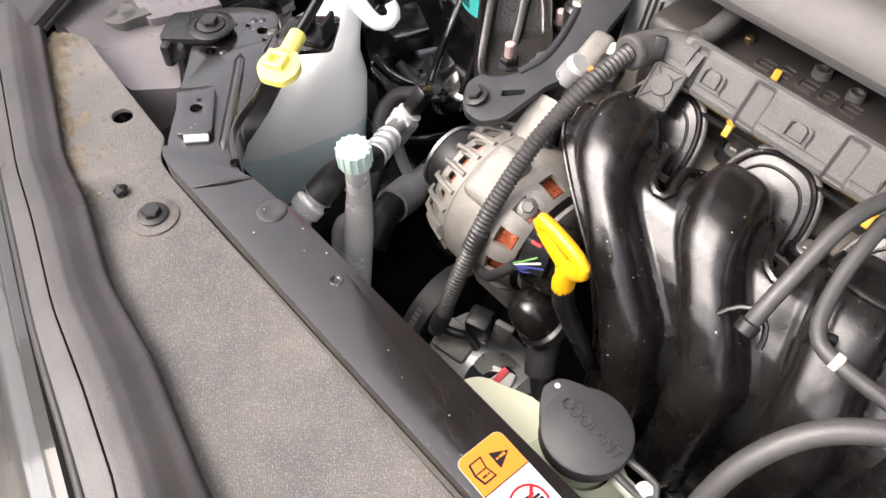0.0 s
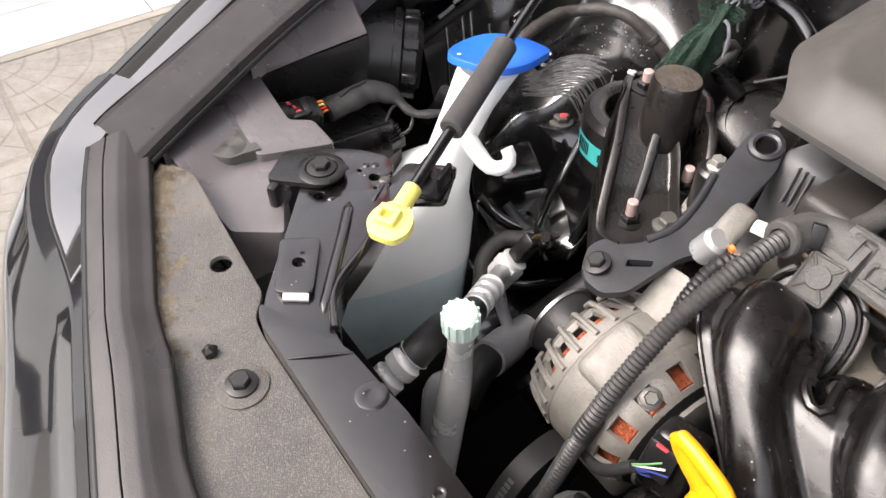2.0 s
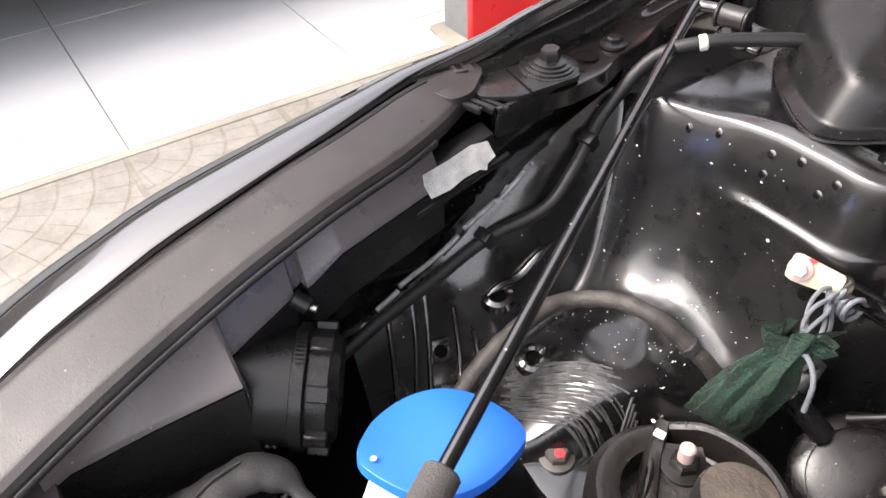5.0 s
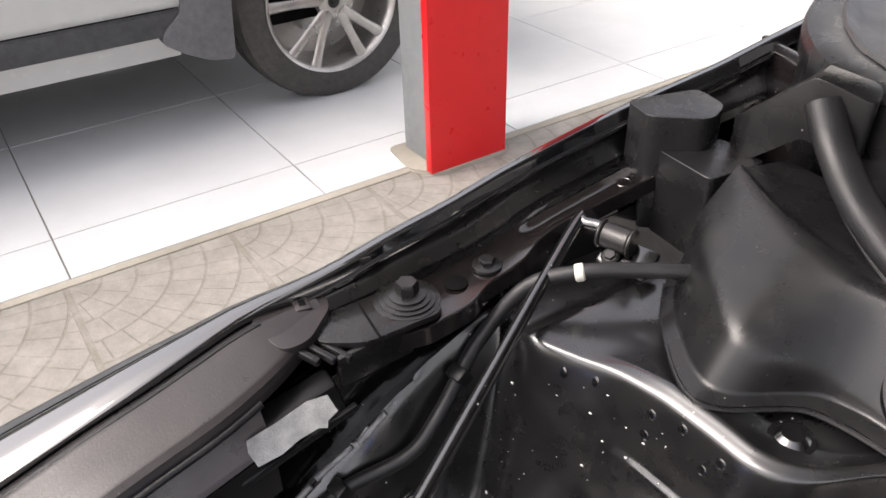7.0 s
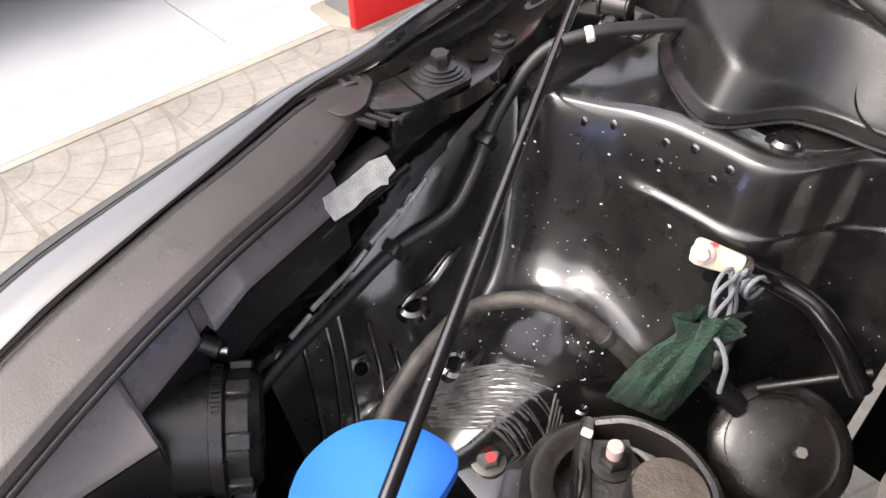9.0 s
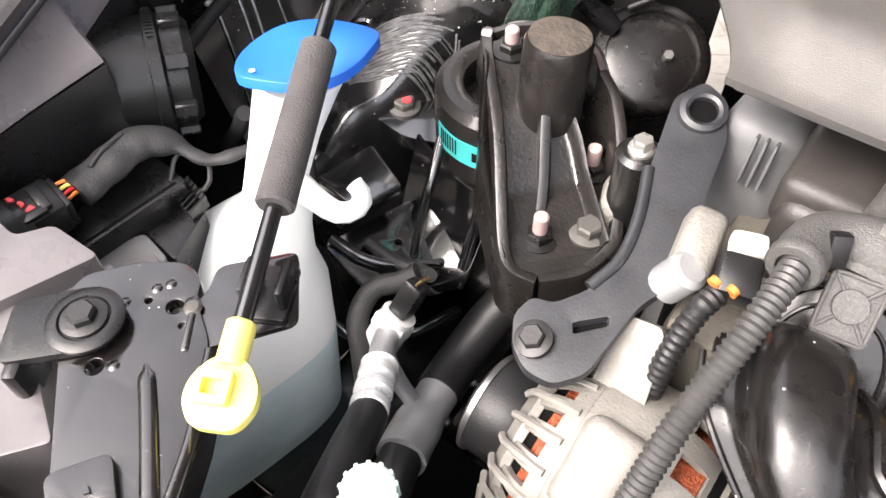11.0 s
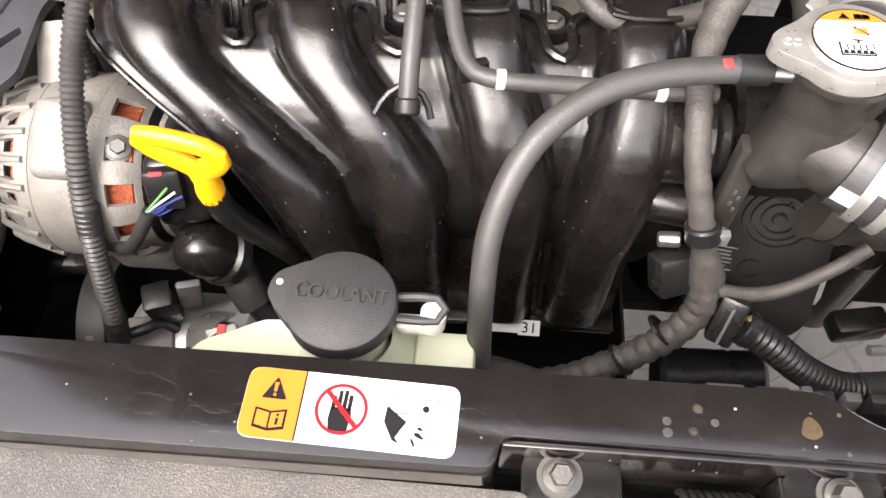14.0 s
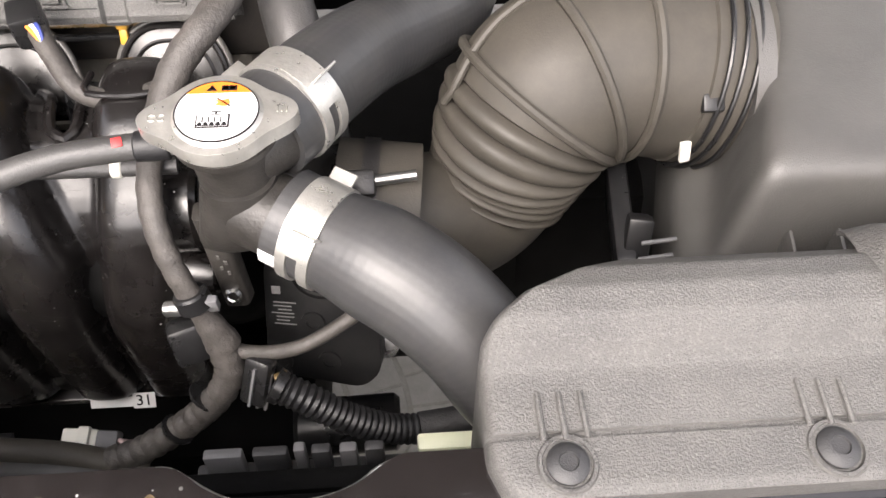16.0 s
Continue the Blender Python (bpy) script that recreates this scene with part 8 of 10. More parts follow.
part("edge_fold", tube([(-0.2775, 0.329, 0.6695), (-0.2720, 0.350, 0.675), (-0.2765, 0.376, 0.6815), (-0.2865, 0.403, 0.688)], 0.0034, n=12), M["bracket_steel"], hanger)
eye_m = onto((-0.2785, 0.446, 0.7000), (0.10, -0.30, 0.95))
part("eye", turned(lathe([(0.0075, -0.002), (0.0080, 0.0035), (0.0100, 0.0045), (0.0130, 0.0035), (0.0140, -0.002)], 32, caps=False), eye_m), M["bracket_steel"], hanger)
part("eye_hole", turned(lathe([(0, 0.0004), (0.0078, 0.0004)], 24, caps=False), eye_m), M["pit_shade"], hanger)
hex_bolt(hanger, (-0.2855, 0.2905, 0.6625), (-0.15, -0.30, 0.93), 0.0066, 0.0100, 0.006, material=M["black_bolt"])
post = thing("coil_stud_post", (-0.3, 0.42, 0.62), "white-topped steel stud on a dark post", "stud")
part("sleeve", rod((-0.300, 0.425, 0.60), (-0.300, 0.425, 0.676), 0.014, 22, 0.003), M["dark_metal"], post)
part("foot", box((-0.302, 0.43, 0.612), (0.034, 0.036, 0.05), 0.01, (0, 0, 20), 3), M["cast_aluminium"], post, "pale cast foot")
hex_bolt(post, (-0.300, 0.425, 0.677), (0, 0, 1), 0.0062, 0.008, 0.008, material=M["clamp_zinc"])

# ---- dipstick ----
dip = thing("dipstick", (-0.115, 0.215, 0.62), "yellow plastic oil dipstick handle in a black tube", "dipstick")
loop = [tuple(Vector(q) * 0.82 + Vector((-0.121, 0.2095, 0.700)) * 0.18) for q in [(-0.1195, 0.2135, 0.672), (-0.108, 0.209, 0.683), (-0.100, 0.2055, 0.697), (-0.106, 0.205, 0.7055), (-0.125, 0.207, 0.709), (-0.1425, 0.2085, 0.710), (-0.145, 0.2095, 0.703), (-0.136, 0.211, 0.690), (-0.124, 0.2135, 0.676), (-0.1195, 0.2135, 0.668)]]
part("handle", tube(loop, 0.0046, n=14, flat=1.45), M["dipstick_yellow"], dip)
part("stopper", turned(lathe([(0, 0.026), (0.005, 0.026), (0.0072, 0.020), (0.0065, 0.014), (0.0078, 0.007), (0.0075, 0.0), (0, 0)], 20, caps=False), onto((-0.120, 0.2145, 0.654), (0.02, -0.05, 1))), M["dipstick_yellow"], dip)
part("guide_tube", tube([(-0.120, 0.2145, 0.657), (-0.118, 0.217, 0.635), (-0.110, 0.222, 0.61), (-0.100, 0.228, 0.585), (-0.094, 0.235, 0.56)], lambda s, f: 0.0078 - 0.0015 * f, n=14), M["black_plastic"], dip, "black guide tube")

# ---- belt, compressor and connectors low down ----
belt = thing("belt_pulley", (-0.262, 0.235, 0.42), "dark ribbed drive belt running over a pulley", "belt")
part("wheel", turned(lathe([(0, -0.012), (0.05, -0.012), (0.053, -0.010), (0.053, 0.010), (0.05, 0.012), (0, 0.012)], 48, caps=False), onto((-0.262, 0.240, 0.425), (1, 0.1, 0))), M["rubber"], belt)
part("belt_band", turned(lathe([(0.0532, -0.0105), (0.0565, -0.0105), (0.0565, 0.0105), (0.0532, 0.0105)], 56, caps=False), onto((-0.262, 0.240, 0.425), (1, 0.1, 0))), M["grey_rubber"], belt)
for k in range(6):
    a = 2.2 + 0.085 * k
    part("print_bar", turned(block((0.0018, 0.003, 0.006), 0), onto((-0.262, 0.240, 0.425), (1, 0.1, 0)) @ pose(0.0567 * math.cos(a), 0.0567 * math.sin(a), 0.0, 0, 0, math.degrees(a))), M["print_grey"], belt, angle=0)
comp = thing("compressor", (-0.18, 0.21, 0.44), "silver air-conditioning compressor with plugs", "compressor")
part("body", rod((-0.225, 0.215, 0.45), (-0.13, 0.215, 0.45), 0.042, 32, 0.008), M["dull_aluminium"], comp)
part("flange", box((-0.205, 0.203, 0.488), (0.035, 0.03, 0.016), 0.004, (20, 0, 10)), M["cast_aluminium"], comp)
part("clamp_band", turned(lathe([(0.026, -0.012), (0.0275, -0.012), (0.0275, 0.012), (0.026, 0.012)], 32, caps=False), onto((-0.160, 0.208, 0.470), (0.7, -0.3, 0.3))), M["clamp_zinc"], comp)
part("hose_end", turned(lathe([(0, -0.02), (0.025, -0.02), (0.026, 0.02), (0, 0.02)], 32, caps=False), onto((-0.165, 0.205, 0.468), (0.7, -0.3, 0.3))), M["rubber"], comp)
part("white_plug", box((-0.152, 0.205, 0.492), (0.022, 0.016, 0.012), 0.002, (25, 0, 20)), M["white_nylon"], comp, "white plastic tag")
part("red_stripe", box((-0.152, 0.2035, 0.4985), (0.006, 0.016, 0.002), 0.0005, (25, 0, 0)), M["red_paint"], comp, "red paint stripe")
part("black_plug", box((-0.19, 0.215, 0.52), (0.02, 0.02, 0.035), 0.003, (10, 0, 20)), M["black_plastic"], comp)
part("plug_tongue", box((-0.172, 0.222, 0.522), (0.016, 0.006, 0.04), 0.002, (10, 10, 20)), M["grey_plastic"], comp)
part("lead", tube([(-0.216, 0.193, 0.51), (-0.2, 0.196, 0.515), (-0.192, 0.206, 0.508), (-0.188, 0.21, 0.49)], 0.004, n=10), M["rubber"], comp)

# ---- engine mount ----
mount = thing("engine_mount", (-0.41, 0.46, 0.55), "black cast engine mount with post, studs and teal label", "engine mount")
part("can", turned(lathe([(0, 0.030), (0.030, 0.030), (0.031, 0.046), (0.048, 0.046), (0.051, 0.038), (0.051, -0.02), (0.055, -0.026), (0.055, -0.032), (0, -0.032)], 48, caps=False), onto((-0.414, 0.462, 0.598))), M["cast_black"], mount)


def wrap(a0, a1, r, z0, z1, cx, cy):
    return sheet(lambda u, v: (cx + r * math.cos(a0 + (a1 - a0) * u), cy + r * math.sin(a0 + (a1 - a0) * u), z0 + (z1 - z0) * v), 16, 2, thick=0.0004)


tl = part("label", wrap(-2.12, -1.12, 0.0516, 0.608, 0.628, -0.414, 0.462), M["teal_label"], mount, "teal paper label")
for k in range(7):
    part("bar", wrap(-2.02 + 0.05 * k, -2.0 + 0.05 * k, 0.0522, 0.613, 0.626, -0.414, 0.462), M["label_black"], tl, angle=0)
part("writing_bar", wrap(-1.45, -1.27, 0.0522, 0.614, 0.622, -0.414, 0.462), M["label_black"], tl, angle=0)
base_poly = rounded([(-0.345, 0.348), (-0.318, 0.352), (-0.290, 0.392), (-0.300, 0.425), (-0.318, 0.468), (-0.345, 0.488), (-0.372, 0.49), (-0.395, 0.46), (-0.380, 0.41), (-0.362, 0.365)], 0.010, 4)
part("base", plate(base_poly, 0.598, 0.616, 0.004, [], 3), M["cast_black"], mount)


def saddle(u, v):
    a, b = Vector((-0.43, 0.475, 0.0)), Vector((-0.318, 0.372, 0.0))
    c = a.lerp(b, u)
    side = Vector((0.68, 0.73, 0))
    w = 0.017 + 0.019 * smooth(0.1, 0.6, u)
    t = 2 * v - 1
    top = lerp_table([(0, 0.664), (0.18, 0.668), (0.4, 0.655), (0.7, 0.628), (1, 0.616)], u)
    edge = 0.010 * smooth(0.7, 0.9, abs(t)) * (1 - smooth(0.92, 1.0, abs(t)) * 2.2) * smooth(0, 0.2, u)
    z = top + edge - 0.03 * smooth(0.93, 1.0, abs(t))
    p = c + side * (w * t)
    return (p.x, p.y, z)


part("saddle", sheet(saddle, 48, 40, thick=0.004), M["cast_black"], mount)


def fin(pts, drop, t, step=0.004):
    """An upright cast wall with a rounded top along a line."""
    line = spline(pts, step)
    rings = []
    for i, q in enumerate(line):
        d = line[min(i + 1, len(line) - 1)] - line[max(i - 1, 0)]
        n = Vector((-d.y, d.x, 0)).normalized()
        rings.append([q + n * a + Vector((0, 0, b)) for a, b in ((-t * 1.25, -drop), (-t, -0.004), (-t * 0.7, -0.001), (0, 0), (t * 0.7, -0.001), (t, -0.004), (t * 1.25, -drop))])
    return loft(rings)


part("side_wall", fin([(-0.446, 0.482, 0.664), (-0.428, 0.455, 0.672), (-0.405, 0.428, 0.670), (-0.382, 0.402, 0.659), (-0.362, 0.376, 0.643), (-0.346, 0.356, 0.629), (-0.334, 0.347, 0.623), (-0.318, 0.350, 0.620)], 0.045, 0.0045), M["cast_black"], mount)
part("side_wall", fin([(-0.352, 0.474, 0.676), (-0.336, 0.464, 0.668), (-0.318, 0.444, 0.650), (-0.303, 0.420, 0.632), (-0.294, 0.396, 0.624), (-0.300, 0.372, 0.620), (-0.318, 0.352, 0.619)], 0.05, 0.0045), M["cast_black"], mount)
part("back_wall", fin([(-0.444, 0.482, 0.662), (-0.425, 0.497, 0.668), (-0.395, 0.502, 0.672), (-0.368, 0.492, 0.675), (-0.352, 0.475, 0.676)], 0.05, 0.004), M["cast_black"], mount)
part("middle_rib", fin([(-0.372, 0.440, 0.672), (-0.362, 0.424, 0.657), (-0.350, 0.406, 0.640), (-0.342, 0.392, 0.625)], 0.03, 0.0042), M["black_plastic"], mount)
part("rim", turned(lathe([(0.030, -0.02), (0.031, 0.0), (0.036, 0.003), (0.045, 0.002), (0.0505, -0.004)], 48, caps=False), onto((-0.414, 0.462, 0.646))), M["cast_black"], mount)
part("post", turned(lathe([(0, -0.09), (0.0225, -0.09), (0.0212, -0.004), (0.0195, 0), (0, 0)], 40, caps=False), onto((-0.374, 0.4515, 0.706), (0.03, 0.03, 1))), M["cast_black"], mount)
part("post_face", turned(lathe([(0, 0.0016), (0.0155, 0.0014), (0.0192, 0.0004)], 40, caps=False), onto((-0.374, 0.4515, 0.706), (0.03, 0.03, 1))), M["rusty_top"], mount, "rusty worn top of the post")
for at, st in (((-0.334, 0.3785, 0.617), 0.014), ((-0.337, 0.4475, 0.617), 0.014)):
    hex_bolt(mount, at, (0, 0, 1), 0.0085, 0.0125, 0.008, stud=st, material=M["dark_metal"], mark=M["pink_paint"])
hex_bolt(mount, (-0.311, 0.399, 0.619), (0, 0, 1), 0.0085, 0.0125, 0.009)
hex_bolt(mount, (-0.4155, 0.465, 0.668), (0, 0, 1), 0.0085, 0.013, 0.008, stud=0.010, material=M["dark_metal"], mark=M["pink_paint"])
part("paint_dab", box((-0.437, 0.468, 0.671), (0.007, 0.005, 0.003), 0.001, (0, 0, 20)), M["label_white"], mount)
legs = thing("mount_bracket", (-0.43, 0.42, 0.52), "glossy black pressed steel bracket under the engine mount", "bracket")
part("leg", plate(rounded([(-0.455, 0.42), (-0.39, 0.405), (-0.385, 0.375), (-0.41, 0.355), (-0.445, 0.375)], 0.008, 4), -0.006, 0.006, 0.003, top=lambda x, y: 0.53 + (y - 0.37) * 0.75), M["paint"], legs)
part("leg", plate(rounded([(-0.525, 0.43), (-0.48, 0.425), (-0.44, 0.44), (-0.44, 0.49), (-0.50, 0.485), (-0.53, 0.46)], 0.008, 4), 0.572, 0.585, 0.003), M["paint"], legs)
part("leg_wall", sheet(lambda u, v: (-0.462 + 0.075 * u, 0.422 - 0.02 * u - 0.03 * v, 0.60 - 0.075 * v - 0.01 * math.sin(u * 3.1)), 16, 10, thick=0.003), M["paint"], legs)
part("leg_rib", tube([(-0.44, 0.42, 0.612), (-0.432, 0.395, 0.59), (-0.43, 0.375, 0.555), (-0.425, 0.36, 0.535)], 0.004, n=10), M["paint"], legs)
part("leg_rib", tube([(-0.395, 0.41, 0.61), (-0.392, 0.395, 0.58), (-0.39, 0.375, 0.545)], 0.004, n=10), M["paint"], legs)
hex_bolt(legs, (-0.416, 0.387, 0.532), (0.05, -0.2, 1), 0.0085, 0.0125, 0.008, mark=M["red_paint"])
hex_bolt(legs, (-0.499, 0.450, 0.586), (0, 0, 1), 0.0085, 0.0125, 0.008, mark=M["red_paint"])
member = thing("side_member", (-0.45, 0.35, 0.4), "glossy black chassis side member beside the washer bottle", "side member")
part("rail", box((-0.425, 0.42, 0.385), (0.08, 0.46, 0.11), 0.008, (0, 0, 0), 3), M["paint"], member)
part("gusset", plate(rounded([(-0.475, 0.325), (-0.425, 0.32), (-0.405, 0.365), (-0.455, 0.40)], 0.005), -0.003, 0.003, 0.0015, [(-0.435, 0.345, 0.004), (-0.44, 0.365, 0.003)], top=lambda x, y: 0.545 + (x + 0.44) * -0.35), M["paint"], member)
part("edge", tube([(-0.472, 0.33, 0.565), (-0.445, 0.335, 0.556), (-0.42, 0.355, 0.545), (-0.405, 0.38, 0.535)], 0.004, n=10), M["paint"], member)
part("edge", tube([(-0.465, 0.30, 0.52), (-0.435, 0.30, 0.51), (-0.405, 0.33, 0.50), (-0.39, 0.37, 0.495)], 0.005, n=10), M["paint"], member)
part("bracket_face", plate(rounded([(-0.505, 0.355), (-0.462, 0.35), (-0.45, 0.385), (-0.495, 0.405)], 0.004), 0.578, 0.584, 0.002), M["paint"], member)
single("bottle_loom", tube([(-0.405, 0.345, 0.56), (-0.415, 0.335, 0.552), (-0.428, 0.322, 0.548), (-0.425, 0.30, 0.54), (-0.41, 0.285, 0.525), (-0.395, 0.268, 0.505), (-0.385, 0.24, 0.48), (-0.38, 0.20, 0.46)], 0.0078, n=12), M["cloth_tape"], "black taped loom running beside the washer bottle", "wiring loom")
single("loom_branch", tube([(-0.395, 0.345, 0.565), (-0.41, 0.352, 0.552), (-0.43, 0.348, 0.55), (-0.452, 0.345, 0.562)], 0.005, n=10), M["cloth_tape"], "thin taped loom branch to the pressure sensor", "wiring loom")
single("lower_loom", tube([(-0.39, 0.255, 0.44), (-0.385, 0.2, 0.44), (-0.375, 0.15, 0.45), (-0.37, 0.12, 0.46)], 0.009, n=12), M["rubber"], "black hose along the foot of the washer bottle", "hose")

# ---- air-conditioning pipes ----
ac = thing("ac_pipe", (-0.31, 0.18, 0.55), "aluminium air-conditioning pipe with white service cap", "pipe")
part("pipe", tube([(-0.302, 0.184, 0.648), (-0.306, 0.186, 0.61), (-0.306, 0.182, 0.57), (-0.302, 0.172, 0.52), (-0.299, 0.162, 0.46), (-0.299, 0.158, 0.42)], lambda s, f: 0.0095 + 0.0035 * smooth(0.1, 0.4, f), n=20), M["aluminium"], ac)
part("pipe_return", tube([(-0.318, 0.166, 0.44), (-0.324, 0.172, 0.50), (-0.326, 0.178, 0.545), (-0.319, 0.184, 0.562), (-0.309, 0.186, 0.56)], 0.010, n=16), M["aluminium"], ac)
capm = onto((-0.302, 0.1835, 0.648), (0.02, -0.05, 1))
svc = part("service_cap", turned(lathe([(0, 0.018), (0.011, 0.018), (0.0125, 0.0165), (0.0128, 0.0), (0, 0)], 24, caps=False), capm), M["svc_green"], ac, "pale green plastic service cap")
for k in range(14):
    a = 2 * math.pi * k / 14
    part("grip_rib", turned(block((0.0016, 0.0022, 0.016), 0.0004, 1), capm @ pose(0.0128 * math.cos(a), 0.0128 * math.sin(a), 0.009, 0, 0, math.degrees(a))), M["svc_green"], svc, angle=0)
fit = thing("ac_hose", (-0.36, 0.22, 0.56), "black air-conditioning hose with crimped aluminium ends", "hose")
part("hose", tube([(-0.362, 0.240, 0.566), (-0.349, 0.215, 0.588), (-0.337, 0.188, 0.603), (-0.331, 0.168, 0.604), (-0.330, 0.160, 0.60)], 0.0125, n=18), M["rubber"], fit)


def crimp(a, b, r):
    return tube([a, tuple(Vector(a).lerp(Vector(b), 0.5)), b], lambda s, f: r - 0.0026 * max(0.0, math.sin(f * 2 * math.pi * 3.5)) ** 0.5, n=24, step=0.0009)


part("ferrule", crimp((-0.384, 0.276, 0.552), (-0.361, 0.238, 0.567), 0.0125), M["aluminium"], fit)
part("ferrule", crimp((-0.330, 0.162, 0.602), (-0.338, 0.118, 0.566), 0.0135), M["aluminium"], fit)
part("elbow", tube([(-0.384, 0.276, 0.552), (-0.393, 0.290, 0.547), (-0.398, 0.300, 0.543)], 0.009, n=14), M["dull_aluminium"], fit)
part("link", tube([(-0.39, 0.288, 0.545), (-0.378, 0.285, 0.525), (-0.366, 0.285, 0.508)], 0.006, n=12), M["dull_aluminium"], fit)
part("joint", tube([(-0.3475, 0.248, 0.508), (-0.352, 0.262, 0.503), (-0.357, 0.285, 0.499), (-0.361, 0.312, 0.496)], lambda s, f: 0.0175 - 0.0025 * smooth(0.5, 0.6, f), n=24), M["dull_aluminium"], fit)
part("big_hose", tube([(-0.360, 0.305, 0.497), (-0.364, 0.335, 0.494), (-0.362, 0.37, 0.505), (-0.352, 0.41, 0.53), (-0.345, 0.44, 0.55)], 0.0165, n=20), M["rubber"], fit)
part("stub", tube([(-0.349, 0.252, 0.507), (-0.343, 0.232, 0.505), (-0.335, 0.21, 0.49)], 0.015, n=18), M["rubber"], fit)
psens = thing("pressure_sensor", (-0.4, 0.305, 0.54), "silver hexagonal pressure sensor with black plug", "sensor")
pd = Vector((0.22, 0.52, 0.82)).normalized()
p0 = Vector((-0.4075, 0.296, 0.520))
part("block", turned(block((0.022, 0.022, 0.026), 0.003), onto(tuple(p0 + pd * 0.010), pd, (1, 0, 0))), M["aluminium"], psens)
part("hexagon", turned(lathe([(0, 0.02), (0.0135, 0.02), (0.0145, 0.022), (0.0145, 0.030), (0.0135, 0.032), (0, 0.032)], 6, caps=False), onto(tuple(p0), pd, (1, 0, 0))), M["aluminium"], psens, angle=30)
part("crown", turned(lathe([(0, 0.032), (0.0125, 0.032), (0.0125, 0.037), (0.008, 0.038), (0, 0.038)], 28, caps=False), onto(tuple(p0), pd, (1, 0, 0))), M["aluminium"], psens)
part("plug", turned(box((0, 0, 0.052), (0.015, 0.015, 0.028), 0.0025), onto(tuple(p0), pd, (1, 0, 0))), M["black_plastic"], psens)
for k in range(3):
    part("slot", turned(box((-0.0076, -0.004 + 0.004 * k, 0.052), (0.0006, 0.002, 0.02), 0), onto(tuple(p0), pd, (1, 0, 0))), M["pit_shade"], psens, angle=0)
    part("pin", turned(rod((-0.004 + 0.004 * k, 0, 0.064), (-0.004 + 0.004 * k, 0.002, 0.072), 0.0012, 8), onto(tuple(p0), pd, (1, 0, 0))), M["brass"], psens)
# sheet added to make the bottom of the bay read as deep shade
single("bay_floor", plate(rounded([(-0.49, 0.06), (0.16, 0.06), (0.16, 0.42), (0.30, 0.42), (0.30, 0.86), (-0.49, 0.86)], 0.02), 0.18, 0.20), M["pit_shade"], "near-black sheet standing in for shade below the engine", "undertray")
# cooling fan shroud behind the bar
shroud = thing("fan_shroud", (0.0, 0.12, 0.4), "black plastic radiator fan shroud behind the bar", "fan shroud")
# panel and left step are near-black; shade behind the bar is painted in
part("panel", box((0.02, 0.112, 0.45), (0.86, 0.012, 0.40), 0.004), M["pit_shade"], shroud)
part("radiator_core", box((0.02, 0.095, 0.42), (0.86, 0.02, 0.44), 0.003), M["black_plastic"], shroud)
part("top_tray", box((0.194, 0.134, 0.594), (0.11, 0.012, 0.012), 0.002), M["matt_plastic"], shroud)
for k, (x, w) in enumerate(((0.156, 0.020), (0.180, 0.018), (0.1955, 0.006), (0.206, 0.010), (0.220, 0.009), (0.2335, 0.010))):
    part("shroud_rib", box((x, 0.136, 0.604 + 0.004 * (k == 2)), (w, 0.006, 0.030), 0.0015, (-8, 0, 0)), M["matt_plastic"] if k % 2 else M["grey_plastic"], shroud)
part("tank_ledge", box((0.274, 0.146, 0.596), (0.036, 0.010, 0.006), 0.002), M["tank_plastic"], shroud, "cream plastic edge of the radiator tank")
part("lower_pipe", tube([(-0.03, 0.176, 0.548), (0.01, 0.172, 0.552), (0.05, 0.168, 0.548), (0.09, 0.160, 0.535)], 0.0085, n=14), M["bellows_rubber"], shroud, "dusty brown rubber pipe below the manifold")
part("lower_pipe", tube([(-0.03, 0.160, 0.545), (0.01, 0.155, 0.546), (0.06, 0.150, 0.540)], 0.0065, n=12), M["rusty_top"], shroud, "brown pipe below the manifold")
part("left_step", box((-0.36, 0.16, 0.40), (0.05, 0.1, 0.3), 0.01), M["pit_shade"], shroud)

# ---- coolant tank ----
tank = thing("coolant_tank", (-0.05, 0.125, 0.4), "translucent greenish white coolant tank with black cap", "coolant tank")
tank_poly = rounded([(-0.135, 0.106), (0.026, 0.106), (0.026, 0.147), (0.008, 0.150), (-0.012, 0.156), (-0.095, 0.152), (-0.122, 0.146)], 0.012, 4)
part("body", plate(tank_poly, 0.42, 0.618, 0.008, [], 4, top=lambda x, y: 0.018 * smooth(-0.115, -0.07, x) * smooth(0.03, -0.005, x)), M["tank_plastic"], tank)
part("neck", rod((-0.033, 0.132, 0.62), (-0.033, 0.132, 0.688), 0.0185, 28, 0.002), M["tank_plastic"], tank)
part("shoulder", turned(lathe([(0.034, 0.0), (0.030, 0.012), (0.022, 0.024), (0.018, 0.04)], 32, caps=False), onto((-0.030, 0.131, 0.628))), M["tank_plastic"], tank)
part("lug", box((0.02, 0.140, 0.622), (0.018, 0.02, 0.008), 0.002), M["tank_plastic"], tank)
part("right_flange", box((0.012, 0.135, 0.640), (0.03, 0.022, 0.014), 0.004), M["tank_plastic"], tank)
ccap = part("cap", turned(lathe([(0, 0.0), (0.0225, -0.0002), (0.0242, -0.0015), (0.0248, -0.004), (0.0245, -0.011), (0.0225, -0.013), (0, -0.013)], 56, caps=False), onto((-0.033, 0.132, 0.700))), M["matt_plastic"], tank, "round black coolant cap")
